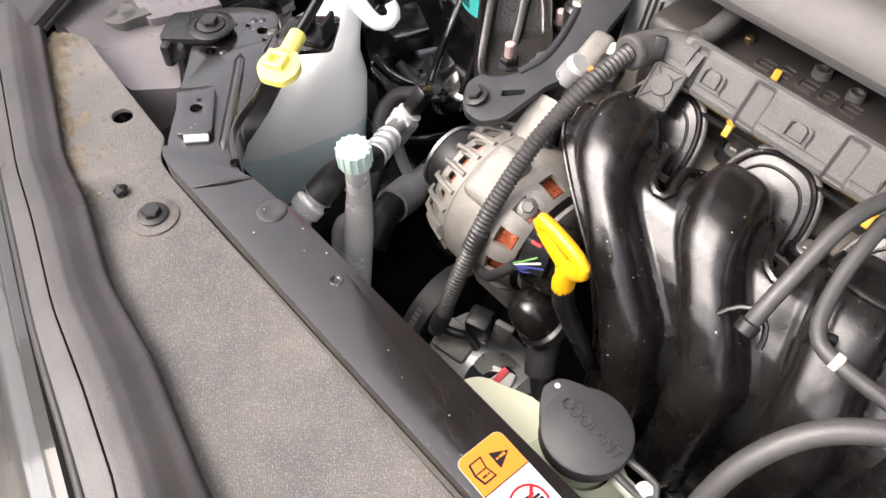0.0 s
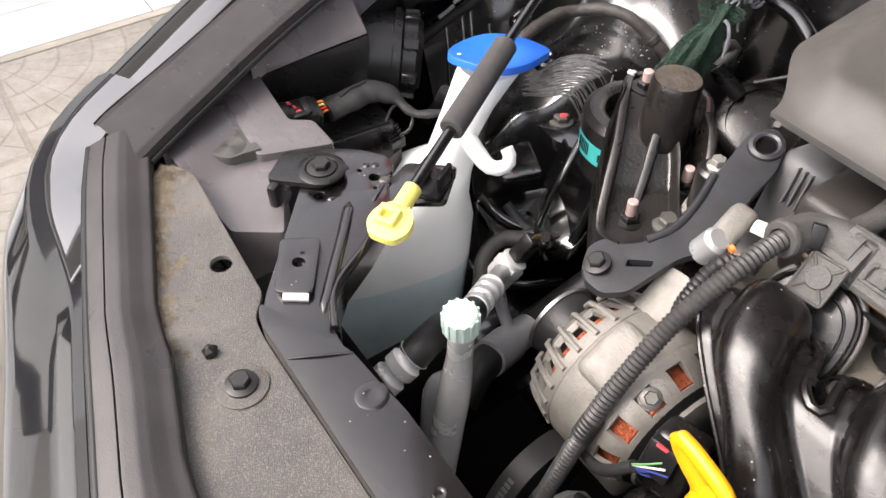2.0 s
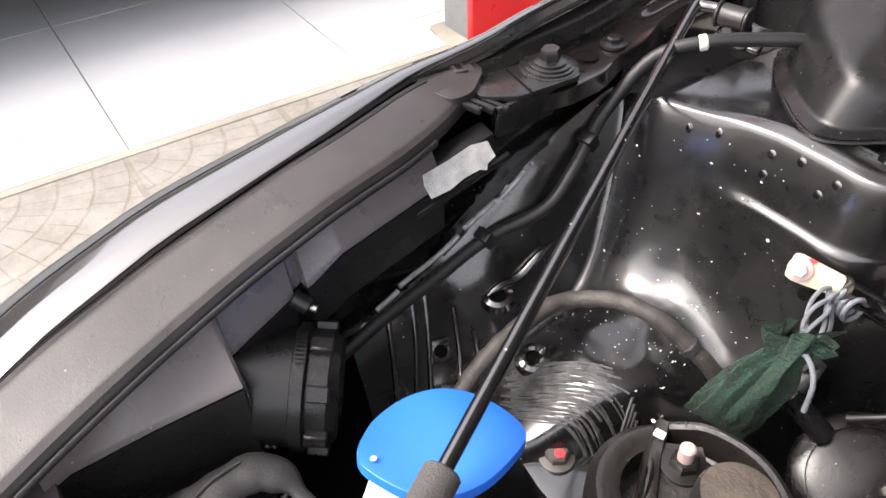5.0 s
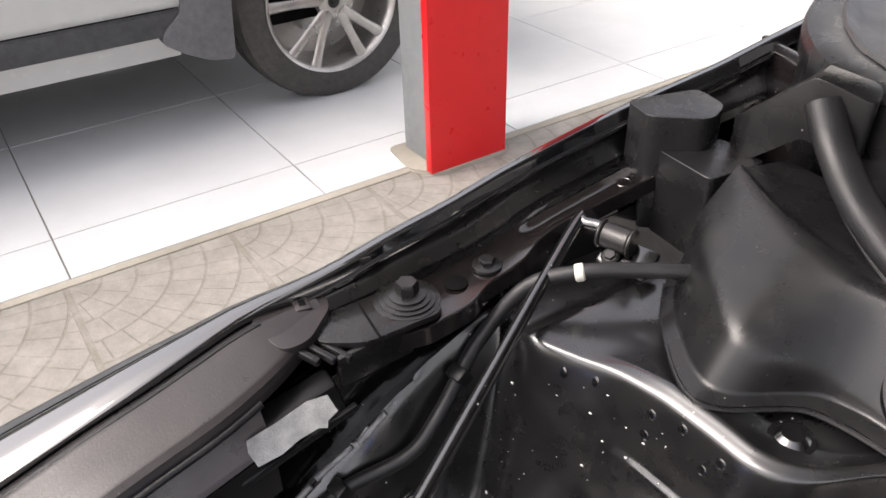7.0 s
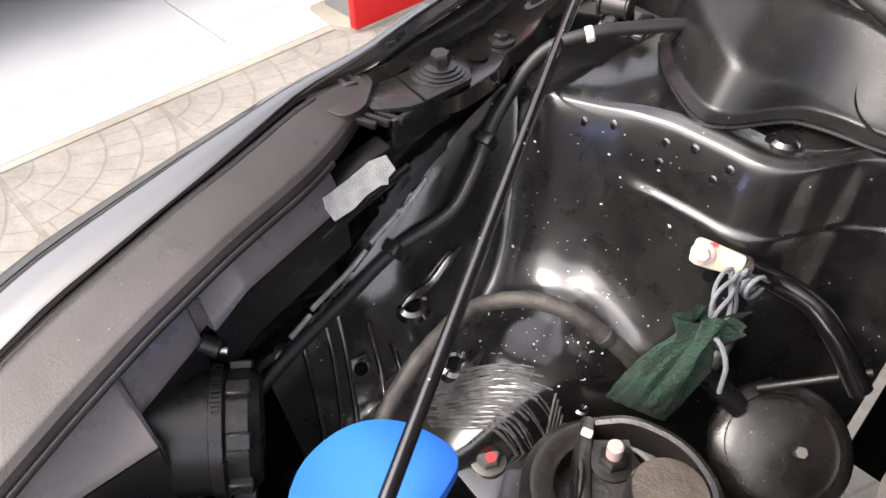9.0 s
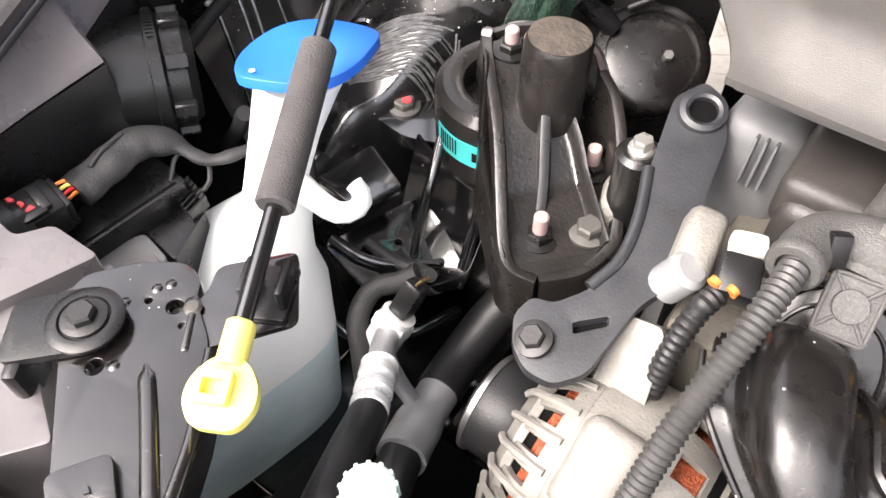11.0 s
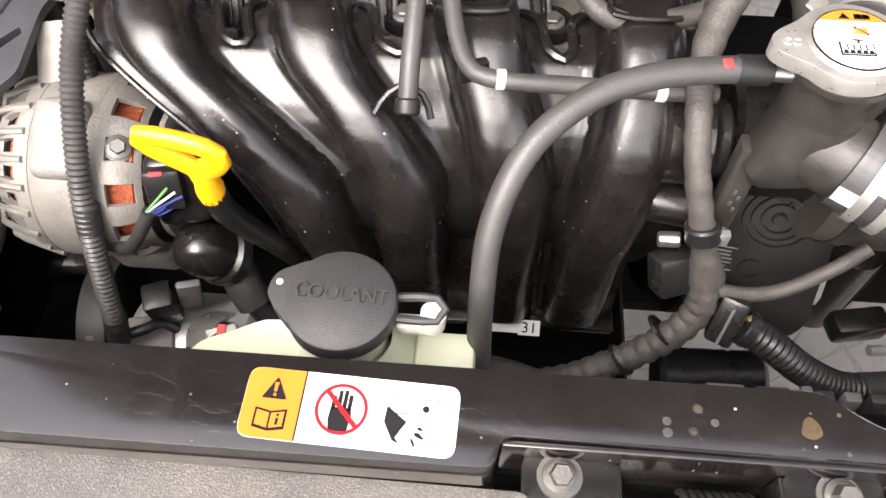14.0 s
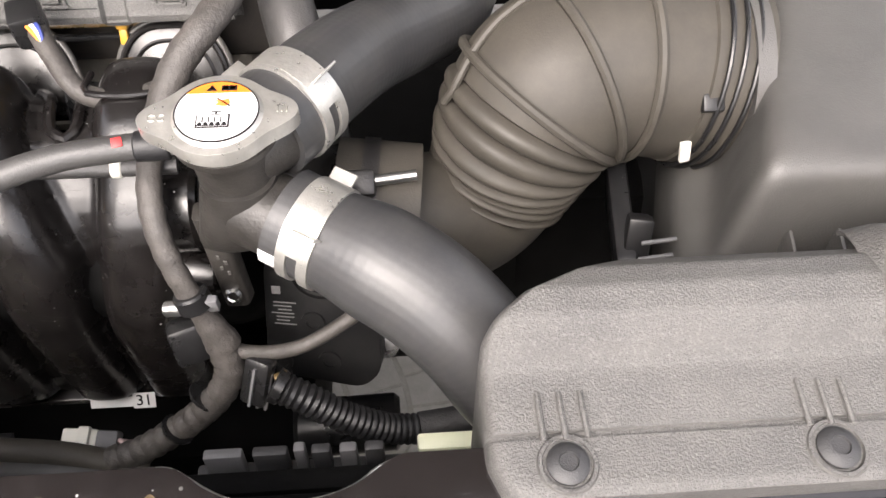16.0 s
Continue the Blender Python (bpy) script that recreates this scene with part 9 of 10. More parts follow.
part("cap_ear", plate(rounded([(-0.0655, 0.1335), (-0.063, 0.1435), (-0.050, 0.1500), (-0.043, 0.150), (-0.046, 0.118), (-0.0535, 0.118), (-0.062, 0.1275)], 0.005, 4), 0.6915, 0.6990, 0.002), M["matt_plastic"], ccap)
part("ear_dot", turned(lathe([(0, 0.0008), (0.0013, 0.0006), (0.0016, 0)], 10, caps=False), onto((-0.0605, 0.1385, 0.699))), M["label_white"], ccap)
word = letters("COOLANT", 0.0098, (-0.0325, 0.1335, 0.7002), (0, 0, 1), (0.04, 1, 0), 0.0008)
bmesh.ops.scale(word, vec=(0.86, 1, 1), verts=word.verts, space=Matrix.Translation((0.0325, 0, 0)))
part("writing", word, M["matt_plastic"], ccap, "raised letters COOLANT", angle=0)
strap = part("strap", tube([(-0.011, 0.1385, 0.691), (0.0, 0.139, 0.692), (0.0095, 0.1385, 0.692), (0.0125, 0.134, 0.691), (0.009, 0.129, 0.690), (0.0, 0.1285, 0.690), (-0.011, 0.129, 0.690)], 0.0021, n=8), M["matt_plastic"], ccap)
part("strap_pin", rod((0.0065, 0.133, 0.676), (0.0075, 0.133, 0.692), 0.0058, 18, 0.002), M["white_nylon"], tank, "white plastic strap peg")
part("pin_arm", box((0.0, 0.133, 0.677), (0.02, 0.008, 0.008), 0.002), M["white_nylon"], tank)

# overflow hose from the tank to the filler neck
oflow = thing("overflow_hose", (0.08, 0.2, 0.72), "grey rubber overflow hose arching to the filler neck", "hose")
part("hose", tube([(0.031, 0.128, 0.585), (0.029, 0.138, 0.628), (0.028, 0.152, 0.672), (0.031, 0.172, 0.706), (0.045, 0.196, 0.730), (0.070, 0.216, 0.742), (0.100, 0.229, 0.7445), (0.130, 0.236, 0.743), (0.150, 0.238, 0.742)], 0.0062, n=16), M["grey_rubber"], oflow)
part("end_sleeve", rod((0.1345, 0.2365, 0.7428), (0.150, 0.238, 0.742), 0.0070, 16, 0.0008), M["rubber"], oflow, "short black end sleeve")
part("paint_mark", box((0.129, 0.2335, 0.7494), (0.0045, 0.0045, 0.0006), 0.0002, (22, 0, 14)), M["wire_red"], oflow, "small red paint mark")
# vacuum pipes
vac = thing("vacuum_pipe", (-0.01, 0.26, 0.70), "grey rubber vacuum pipes over the manifold", "pipe")
part("pipe", tube([(-0.016, 0.252, 0.694), (-0.0155, 0.262, 0.706), (-0.0145, 0.285, 0.722), (-0.013, 0.315, 0.737), (-0.005, 0.345, 0.742), (0.01, 0.37, 0.737)], 0.0052, n=14), M["grey_rubber"], vac)
part("hook", tube([(-0.034, 0.252, 0.684), (-0.028, 0.258, 0.692), (-0.018, 0.262, 0.696), (-0.008, 0.258, 0.692), (-0.004, 0.25, 0.684)], 0.002, n=8), M["black_plastic"], vac)
part("pipe_end", rod((-0.016, 0.247, 0.690), (-0.016, 0.253, 0.696), 0.0068, 16, 0.001), M["rubber"], vac)
vac2 = thing("vacuum_pipe", (0.06, 0.25, 0.71), "grey vacuum pipe with white clips over the manifold", "pipe")
part("pipe", tube([(0.003, 0.345, 0.742), (0.002, 0.318, 0.737), (0.005, 0.286, 0.724), (0.014, 0.260, 0.715), (0.03, 0.252, 0.7135), (0.07, 0.254, 0.710), (0.112, 0.257, 0.706), (0.14, 0.26, 0.703)], 0.0046, n=14), M["grey_rubber"], vac2)
for a, b in (((0.0285, 0.2522, 0.7136), (0.0335, 0.2524, 0.7132)), ((0.1085, 0.2568, 0.7063), (0.114, 0.257, 0.7058))):
    part("white_clip", rod(a, b, 0.0052, 14, 0.0006), M["white_nylon"], vac2, "white plastic clip")
part("holder", box((0.017, 0.262, 0.709), (0.016, 0.006, 0.012), 0.002, (0, 0, 20)), M["black_plastic"], vac2)

# ---- filler neck, radiator cap and hoses ----
neck = thing("filler_neck", (0.175, 0.23, 0.66), "dark aluminium coolant filler neck and thermostat housing", "filler neck")
part("tube", turned(lathe([(0.0, -0.05), (0.0175, -0.05), (0.018, -0.008), (0.0235, -0.003), (0.0235, 0.0), (0, 0.0)], 40, caps=False), onto((0.177, 0.234, 0.755))), M["neck_metal"], neck)
part("housing", loft([squircle(0.178, 0.232, 0.728, 0.018, 0.018, 2.2, 28), squircle(0.177, 0.230, 0.708, 0.021, 0.020, 2.6, 28), squircle(0.172, 0.230, 0.692, 0.020, 0.018, 3, 28), squircle(0.168, 0.230, 0.680, 0.010, 0.010, 3, 28)]), M["neck_metal"], neck)
part("outlet", tube([(0.178, 0.230, 0.708), (0.195, 0.221, 0.706), (0.212, 0.212, 0.704)], 0.0205, n=28), M["neck_metal"], neck)
part("outlet", tube([(0.178, 0.240, 0.735), (0.195, 0.252, 0.737), (0.205, 0.268, 0.735)], 0.0205, n=28), M["neck_metal"], neck)
part("foot", plate(rounded([(0.150, 0.226), (0.163, 0.226), (0.166, 0.236), (0.150, 0.238)], 0.003), 0.618, 0.700, 0.002), M["neck_metal"], neck)
for k in range(4):
    part("print_bar", box((0.156 + 0.003 * (k % 2), 0.2257, 0.668 - 0.005 * k), (0.0015, 0.0006, 0.003), 0), M["dull_print"], neck, angle=0)
part("foot_clip", turned(lathe([(0.003, 0), (0.005, 0.001), (0.003, 0.003)], 16, caps=False), onto((0.157, 0.2245, 0.632), (0, -0.8, 0.6))), M["steel"], neck)
part("nipple", tube([(0.145, 0.2375, 0.742), (0.16, 0.237, 0.742)], 0.0045, n=12), M["steel"], neck)
rcap = thing("radiator_pressure_cap", (0.177, 0.234, 0.757), "zinc radiator pressure cap with orange and white label", "radiator cap")
outline = []
for k in range(96):
    a = 2 * math.pi * k / 96
    r = 0.0255 + 0.0115 * max(0, math.cos(a - 0.05)) ** 14 + 0.0115 * max(0, math.cos(a - math.pi - 0.05)) ** 14
    outline.append((r * math.cos(a), r * math.sin(a)))
cm = pose(0.1765, 0.2335, 0.7655, 0, 0, 0) @ Matrix.Scale(0.93, 4)
part("body", turned(plate(outline, -0.009, -0.001, 0.0022, [], 3), cm), M["clamp_zinc"], rcap)
part("skirt", turned(lathe([(0.0235, -0.014), (0.0240, -0.009), (0.0225, -0.009), (0.0225, -0.014)], 40, caps=False), cm), M["clamp_zinc"], rcap)
part("raised_disc", turned(lathe([(0, 0.0004), (0.0195, 0.0004), (0.0205, -0.0004), (0.0212, -0.001)], 56, caps=False), cm), M["clamp_zinc"], rcap)
face = part("label", turned(plate(circle(0, 0, 0.0190, 48), 0.0005, 0.0008), cm), M["label_white"], rcap, "white and orange round label", angle=0)
seg = [(0.0189 * math.cos(a), 0.0189 * math.sin(a)) for a in [radians(38 + 104 * k / 20) for k in range(21)]]
part("orange_field", turned(plate(seg, 0.0008, 0.0011), cm), M["label_orange"], face, angle=0)
part("ring", turned(plate(circle(0, 0, 0.0195, 56), 0.0006, 0.0012, 0, [circle(0, 0, 0.0189, 56)]), cm), M["label_black"], face, angle=0)


def capmark(poly, mat):
    part("printed_sign", turned(plate(poly, 0.0011, 0.0014), cm), mat, face, angle=0)


capmark([(-0.0058, 0.0128), (-0.0010, 0.0128), (-0.0034, 0.0166)], M["label_black"])
capmark([(-0.0046, 0.0136), (-0.0022, 0.0136), (-0.0034, 0.0156)], M["red_paint"])
capmark([(0.0012, 0.0128), (0.0082, 0.0128), (0.0082, 0.0160), (0.0012, 0.0160)], M["label_black"])
capmark([(0.0018, 0.0134), (0.0042, 0.0134), (0.0042, 0.0155), (0.0018, 0.0155)], M["label_orange"])
capmark([(0.0050, 0.0134), (0.0076, 0.0134), (0.0076, 0.0155), (0.0050, 0.0155)], M["label_orange"])
capmark([(-0.001, 0.0035), (0.004, 0.0026), (0.0058, 0.0045), (0.005, 0.0075), (0.0015, 0.0062), (-0.0012, 0.0068), (0.0005, 0.005)], M["wire_orange"])
capmark([(-0.0005, 0.0075), (0.0, 0.008), (0.0062, 0.0028), (0.0056, 0.0023)], M["label_black"])
capmark([(-0.0088, -0.0108), (0.0064, -0.0108), (0.0064, -0.0026), (-0.0088, -0.0026)], M["label_black"])


def topmark(poly, mat, k=1):
    part("printed_sign", turned(plate(poly, 0.0014 + 0.0002 * (k - 1), 0.0014 + 0.0002 * k), cm), mat, face, angle=0)


topmark([(-0.0081, -0.0101), (0.0057, -0.0101), (0.0057, -0.0033), (-0.0081, -0.0033)], M["label_white"])
for k in range(5):
    x = -0.0081 + 0.00276 * k
    topmark([(x, -0.0101), (x + 0.00276, -0.0101), (x + 0.0020, -0.0078), (x + 0.0008, -0.0078)], M["label_black"], 2)
for k in range(4):
    x = -0.0056 + 0.00276 * k
    topmark([(x - 0.0003, -0.0078), (x + 0.0003, -0.0078), (x + 0.0003, -0.0045), (x - 0.0003, -0.0045)], M["label_black"], 2)
capmark([(-0.0003, -0.0026), (0.0005, -0.0026), (0.0005, -0.0010), (-0.0003, -0.0010)], M["label_black"])
capmark([(-0.0022, -0.0012), (0.0024, -0.0012), (0.0024, -0.0006), (-0.0022, -0.0006)], M["label_black"])
part("raised_mark", letters("CC", 0.0055, (0.1503, 0.232, 0.7649), (0, 0, 1), (0, 1, 0), 0.0003), M["clamp_zinc"], rcap, angle=0)
part("raised_mark", letters("1.1", 0.0055, (0.2040, 0.235, 0.7649), (0, 0, 1), (0, 1, 0), 0.0003), M["clamp_zinc"], rcap, angle=0)

def woven(bm, n, pitch=0.72, depth=0.00007):
    """Press the weave of the fabric ply into a hose of n-sided rings."""
    bm.verts.ensure_lookup_table()
    bm.normal_update()
    move = []
    for i, v in enumerate(bm.verts):
        r, k = divmod(i, n)
        a = 2 * math.pi * k / n * 18
        move.append(v.normal * (depth * math.sin(r * pitch + a) * math.sin(r * pitch - a)))
    for v, d in zip(bm.verts, move):
        v.co += d
    return bm


hose_low = thing("radiator_hose", (0.26, 0.18, 0.6), "thick black rubber radiator hose with spring clamp", "radiator hose", "radiator hoses")
part("hose", woven(tube([(0.198, 0.2215, 0.706), (0.216, 0.211, 0.703), (0.240, 0.197, 0.700), (0.264, 0.182, 0.692), (0.284, 0.168, 0.676), (0.300, 0.157, 0.652), (0.320, 0.149, 0.618), (0.340, 0.145, 0.575), (0.352, 0.143, 0.53)], lambda s, f: 0.0250 + 0.0032 * smooth(0.08, 0.2, f), n=168, step=0.0010), 168), M["hose_rubber"], hose_low)


def spring_clamp(parent, at, axis, r, up):
    """A flat spring clamp: two bands and the raised tongues."""
    m = onto(at, axis, up)
    b1 = part("clamp_band", turned(lathe([(r, -0.0085), (r + 0.0012, -0.0085), (r + 0.0012, -0.003), (r, -0.003)], 44, caps=True), m), M["clamp_zinc"], parent, "bright zinc spring clamp")
    part("clamp_wire", turned(lathe([(r, 0.003), (r + 0.0012, 0.003), (r + 0.0012, 0.0085), (r, 0.0085)], 44, caps=True), m), M["clamp_zinc"], b1)
    part("clamp_bridge", turned(sheet(lambda u, v: ((r + 0.0013) * math.cos(-0.5 + 3.2 * u), (r + 0.0013) * math.sin(-0.5 + 3.2 * u), -0.0065 + 0.013 * v), 30, 3, thick=0.0008), m), M["clamp_zinc"], b1)
    for s in (-1, 1):
        a = 1.25 + 0.95 * s
        part("clamp_tongue", turned(block((0.009, 0.0014, 0.013), 0.0004, 1), m @ pose((r + 0.0045) * math.cos(a), (r + 0.0045) * math.sin(a), 0.004 * s, 0, 0, math.degrees(a))), M["clamp_zinc"], b1)


spring_clamp(hose_low, (0.2135, 0.2122, 0.7035), (0.86, -0.5, -0.09), 0.0252, (0, 0, 1))
part("white_mark", turned(sheet(lambda u, v: (0.0253 * math.cos(0.3 + 0.35 * u), 0.0253 * math.sin(0.3 + 0.35 * u), -0.018 + 0.01 * v), 6, 2, thick=0.0004), onto((0.2135, 0.2122, 0.7035), (0.86, -0.5, -0.09), (0, 0, 1)) @ Matrix.Rotation(radians(150), 4, "Z")), M["label_white"], hose_low, "white paint mark")
hose_up = thing("radiator_hose", (0.26, 0.33, 0.68), "thick black upper radiator hose with spring clamp", "radiator hose", "radiator hoses")
part("hose", woven(tube([(0.190, 0.249, 0.737), (0.204, 0.268, 0.736), (0.219, 0.295, 0.729), (0.238, 0.328, 0.717), (0.262, 0.360, 0.703), (0.288, 0.395, 0.69), (0.30, 0.43, 0.68)], 0.0252, n=168, step=0.0010), 168), M["hose_rubber"], hose_up)
spring_clamp(hose_up, (0.203, 0.2665, 0.7365), (0.55, 0.83, -0.05), 0.0256, (0, 0, 1))

# ---- throttle body and looms ----
throttle = thing("throttle_actuator", (0.21, 0.255, 0.56), "black plastic throttle actuator with round boss and print", "throttle body")
tm4 = Matrix.Translation((0.199, 0.241, 0.588)) @ Matrix((Vector((0.98, -0.18, 0.06)), Vector((0.06, 0.42, 0.905)), Vector((-0.19, -0.885, 0.42)))).transposed().to_4x4()
part("cover", turned(plate(rounded([(-0.036, -0.055), (0.028, -0.062), (0.040, -0.048), (0.036, 0.030), (0.022, 0.052), (-0.02, 0.052), (-0.034, 0.03)], 0.010, 4), -0.02, 0.0, 0.003, [], 3), tm4), M["throttle_plastic"], throttle)
for r0, r1 in ((0.0185, 0.021), (0.014, 0.016), (0.009, 0.0105)):
    part("round_rib", turned(lathe([(r0, 0), (r0, 0.003), (r1, 0.003), (r1, 0)], 36, caps=False), tm4 @ Matrix.Translation((0.002, 0.026, 0))), M["throttle_plastic"], throttle)
part("round_boss", turned(lathe([(0, 0.003), (0.0035, 0.003), (0.0045, 0)], 18, caps=False), tm4 @ Matrix.Translation((0.002, 0.026, 0))), M["throttle_plastic"], throttle)
for k in range(5):
    part("corner_rib", turned(block((0.0018, 0.010, 0.004), 0.0006, 1), tm4 @ pose(-0.022 + 0.007 * k, 0.045 - 0.002 * abs(k - 2), 0.001, 0, 0, 20 - 8 * k)), M["throttle_plastic"], throttle)
for x, y in ((-0.004, -0.012), (0.006, -0.042), (-0.026, -0.045)):
    part("pip", turned(lathe([(0.0045, 0), (0.0045, 0.0015), (0.0075, 0.0015), (0.0078, 0)], 22, caps=False), tm4 @ Matrix.Translation((x, y, 0))), M["throttle_plastic"], throttle)
for k in range(7):
    part("print_bar", turned(block((0.0145 - 0.003 * (k % 3), 0.0008, 0.0003), 0), tm4 @ Matrix.Translation((-0.022 - 0.0015 * (k % 2), 0.001 - 0.0027 * k, 0.0002))), M["print_grey"], throttle, angle=0)
part("print_square", turned(block((0.0055, 0.0055, 0.0003), 0), tm4 @ Matrix.Translation((-0.027, 0.010, 0.0002))), M["print_grey"], throttle, angle=0)
part("body", turned(block((0.072, 0.10, 0.05), 0.012, 3), tm4 @ Matrix.Translation((0.0, 0, -0.046))), M["dull_aluminium"], throttle, "grey cast throttle housing")
part("bore", rod((0.165, 0.290, 0.640), (0.232, 0.284, 0.641), 0.034, 40, 0.004), M["dark_metal"], throttle)
part("lower_bracket", box((0.236, 0.252, 0.535), (0.03, 0.03, 0.05), 0.008, (15, 10, -20), 3), M["dull_aluminium"], throttle)
gearbox = thing("gearbox", (0.25, 0.36, 0.4), "dark cast gearbox housing beside the engine", "gearbox")
# near-black case, plus a block added as shade behind the bellows
part("case", rod((0.17, 0.42, 0.45), (0.34, 0.42, 0.45), 0.13, 40, 0.02), M["pit_shade"], gearbox)
part("dark_case", box((0.37, 0.44, 0.47), (0.20, 0.22, 0.2), 0.02), M["pit_shade"], gearbox)
part("tower", rod((0.30, 0.30, 0.42), (0.30, 0.30, 0.52), 0.02, 24, 0.004), M["dark_metal"], gearbox)
part("shift_rod", rod((0.31, 0.235, 0.48), (0.37, 0.24, 0.48), 0.004, 12), M["dull_aluminium"], gearbox)
part("red_cap", rod((0.325, 0.235, 0.48), (0.333, 0.2355, 0.48), 0.0065, 14, 0.001), M["red_paint"], gearbox, "red plastic cap")
part("rod_clamp", rod((0.345, 0.237, 0.48), (0.36, 0.239, 0.48), 0.010, 16, 0.002), M["dark_metal"], gearbox)
part("bracket", box((0.30, 0.25, 0.49), (0.04, 0.02, 0.02), 0.004, (0, 0, 10)), M["dark_metal"], gearbox)
harness = thing("main_harness", (0.14, 0.22, 0.62), "dusty grey cloth-taped engine wiring harness", "wiring harness")
part("trunk", tube([(0.172, 0.345, 0.750), (0.160, 0.315, 0.748), (0.146, 0.300, 0.738), (0.136, 0.285, 0.725), (0.130, 0.262, 0.714), (0.129, 0.240, 0.703), (0.132, 0.224, 0.685), (0.139, 0.212, 0.662), (0.146, 0.205, 0.640), (0.152, 0.200, 0.620)], lambda s, f: 0.0088 - 0.0022 * smooth(0.3, 0.5, f) + 0.0035 * smooth(0.86, 1, f) + 0.0003 * math.sin(s * 520), n=16, step=0.003, flat=0.85), M["harness_tape"], harness)
part("branch", tube([(0.150, 0.201, 0.624), (0.152, 0.193, 0.604), (0.144, 0.186, 0.588), (0.128, 0.180, 0.572), (0.105, 0.174, 0.556), (0.08, 0.168, 0.545), (0.03, 0.16, 0.54)], lambda s, f: 0.0086 + 0.0007 * math.sin(s * 700), n=14, step=0.003), M["harness_tape"], harness)
part("thin_branch", tube([(0.152, 0.199, 0.617), (0.172, 0.198, 0.612), (0.195, 0.201, 0.613), (0.222, 0.211, 0.624), (0.238, 0.219, 0.634)], 0.0042, n=12), M["harness_tape"], harness)
part("collar", rod((0.1405, 0.211, 0.659), (0.143, 0.2075, 0.649), 0.0095, 18, 0.0012), M["black_plastic"], harness)
part("collar_tag", box((0.1515, 0.207, 0.653), (0.007, 0.005, 0.010), 0.001), M["grey_plastic"], harness)
for k in range(9):
    f = k / 8
    q = Vector((0.150, 0.1945, 0.6)).lerp(Vector((0.11, 0.1735, 0.5585)), f)
    part("cable_tie", rod(tuple(q), tuple(q + Vector((-0.0012, -0.0006, -0.0012))), 0.0108, 14), M["black_plastic"], harness) if k in (3, 7) else None
small_loom = thing("injector_lead", (0.09, 0.31, 0.7), "thin grey taped lead with white plug on the head", "cable")
part("lead", tube([(0.058, 0.346, 0.722), (0.068, 0.330, 0.716), (0.082, 0.312, 0.708), (0.100, 0.308, 0.704), (0.120, 0.310, 0.706), (0.136, 0.302, 0.720)], 0.0058, n=12), M["harness_tape"], small_loom)
part("plug", box((0.052, 0.352, 0.722), (0.018, 0.022, 0.02), 0.003, (0, 0, 20)), M["black_plastic"], small_loom)
for k, c in enumerate(("wire_orange", "wire_white", "wire_blue")):
    part("wire", tube([(0.054 + 0.003 * k, 0.344, 0.728), (0.059 + 0.002 * k, 0.339, 0.726), (0.064, 0.334, 0.722)], 0.0013, n=6, step=0.003), M[c], small_loom)
crash = thing("loom_connector", (0.17, 0.19, 0.59), "brown and black wiring connector by the throttle", "connector")
part("shell", box((0.168, 0.188, 0.600), (0.016, 0.014, 0.030), 0.003, (-35, 0, -25)), M["black_plastic"], crash)
for k in range(3):
    part("rib", box((0.165 + 0.004 * k, 0.181, 0.603 - 0.003 * k), (0.0015, 0.002, 0.024), 0, (-35, 0, -25)), M["grey_plastic"], crash, angle=0)
part("pink_band", box((0.181, 0.187, 0.604), (0.008, 0.004, 0.004), 0.001, (0, 0, 20)), M["brass"], crash)
black_plug = thing("sensor_plug", (0.137, 0.197, 0.62), "square black sensor plug on the manifold end", "connector")
part("shell", box((0.134, 0.205, 0.620), (0.024, 0.018, 0.024), 0.003, (-30, 0, 20)), M["black_plastic"], black_plug)
part("nozzle", rod((0.122, 0.214, 0.638), (0.134, 0.213, 0.640), 0.0045, 16, 0.001), M["steel"], black_plug)
tconduit = thing("throttle_loom", (0.22, 0.175, 0.57), "black corrugated conduit below the throttle", "wiring conduit")
part("conduit", corrugated([(0.178, 0.184, 0.598), (0.195, 0.178, 0.590), (0.216, 0.172, 0.575), (0.240, 0.170, 0.560), (0.262, 0.172, 0.552)], 0.0098, 0.0042, 0.0014, 16), M["rubber"], tconduit)
part("end_collar", rod((0.176, 0.185, 0.599), (0.182, 0.1825, 0.5965), 0.0108, 18, 0.001), M["black_plastic"], tconduit)
single("taped_loom", tube([(0.258, 0.172, 0.553), (0.285, 0.176, 0.552), (0.315, 0.184, 0.556), (0.35, 0.19, 0.57)], 0.0098, n=14), M["cloth_tape"], "dark brown taped loom near the duct", "wiring loom")
white_plug = thing("white_connector", (0.05, 0.165, 0.55), "cream plastic connector on a grey cable", "connector")
part("shell", box((0.012, 0.217, 0.457), (0.026, 0.014, 0.012), 0.002, (15, 0, -6)), M["white_nylon"], white_plug)
part("clip", box((0.016, 0.215, 0.464), (0.008, 0.016, 0.005), 0.001, (15, 0, -6)), M["white_nylon"], white_plug)
part("grey_half", box((0.032, 0.215, 0.457), (0.016, 0.013, 0.012), 0.002, (15, 0, -6)), M["grey_plastic"], white_plug)
part("pink_wire", tube([(0.04, 0.213, 0.459), (0.05, 0.21, 0.461), (0.058, 0.213, 0.457)], 0.0022, n=8), M["pink_paint"], white_plug)
single("front_cable", tube([(-0.03, 0.155, 0.545), (0.0, 0.158, 0.548), (0.03, 0.16, 0.545), (0.06, 0.158, 0.54), (0.09, 0.15, 0.53)], 0.0105, n=14), M["grey_rubber"], "grey rubber cable behind the bar", "cable")
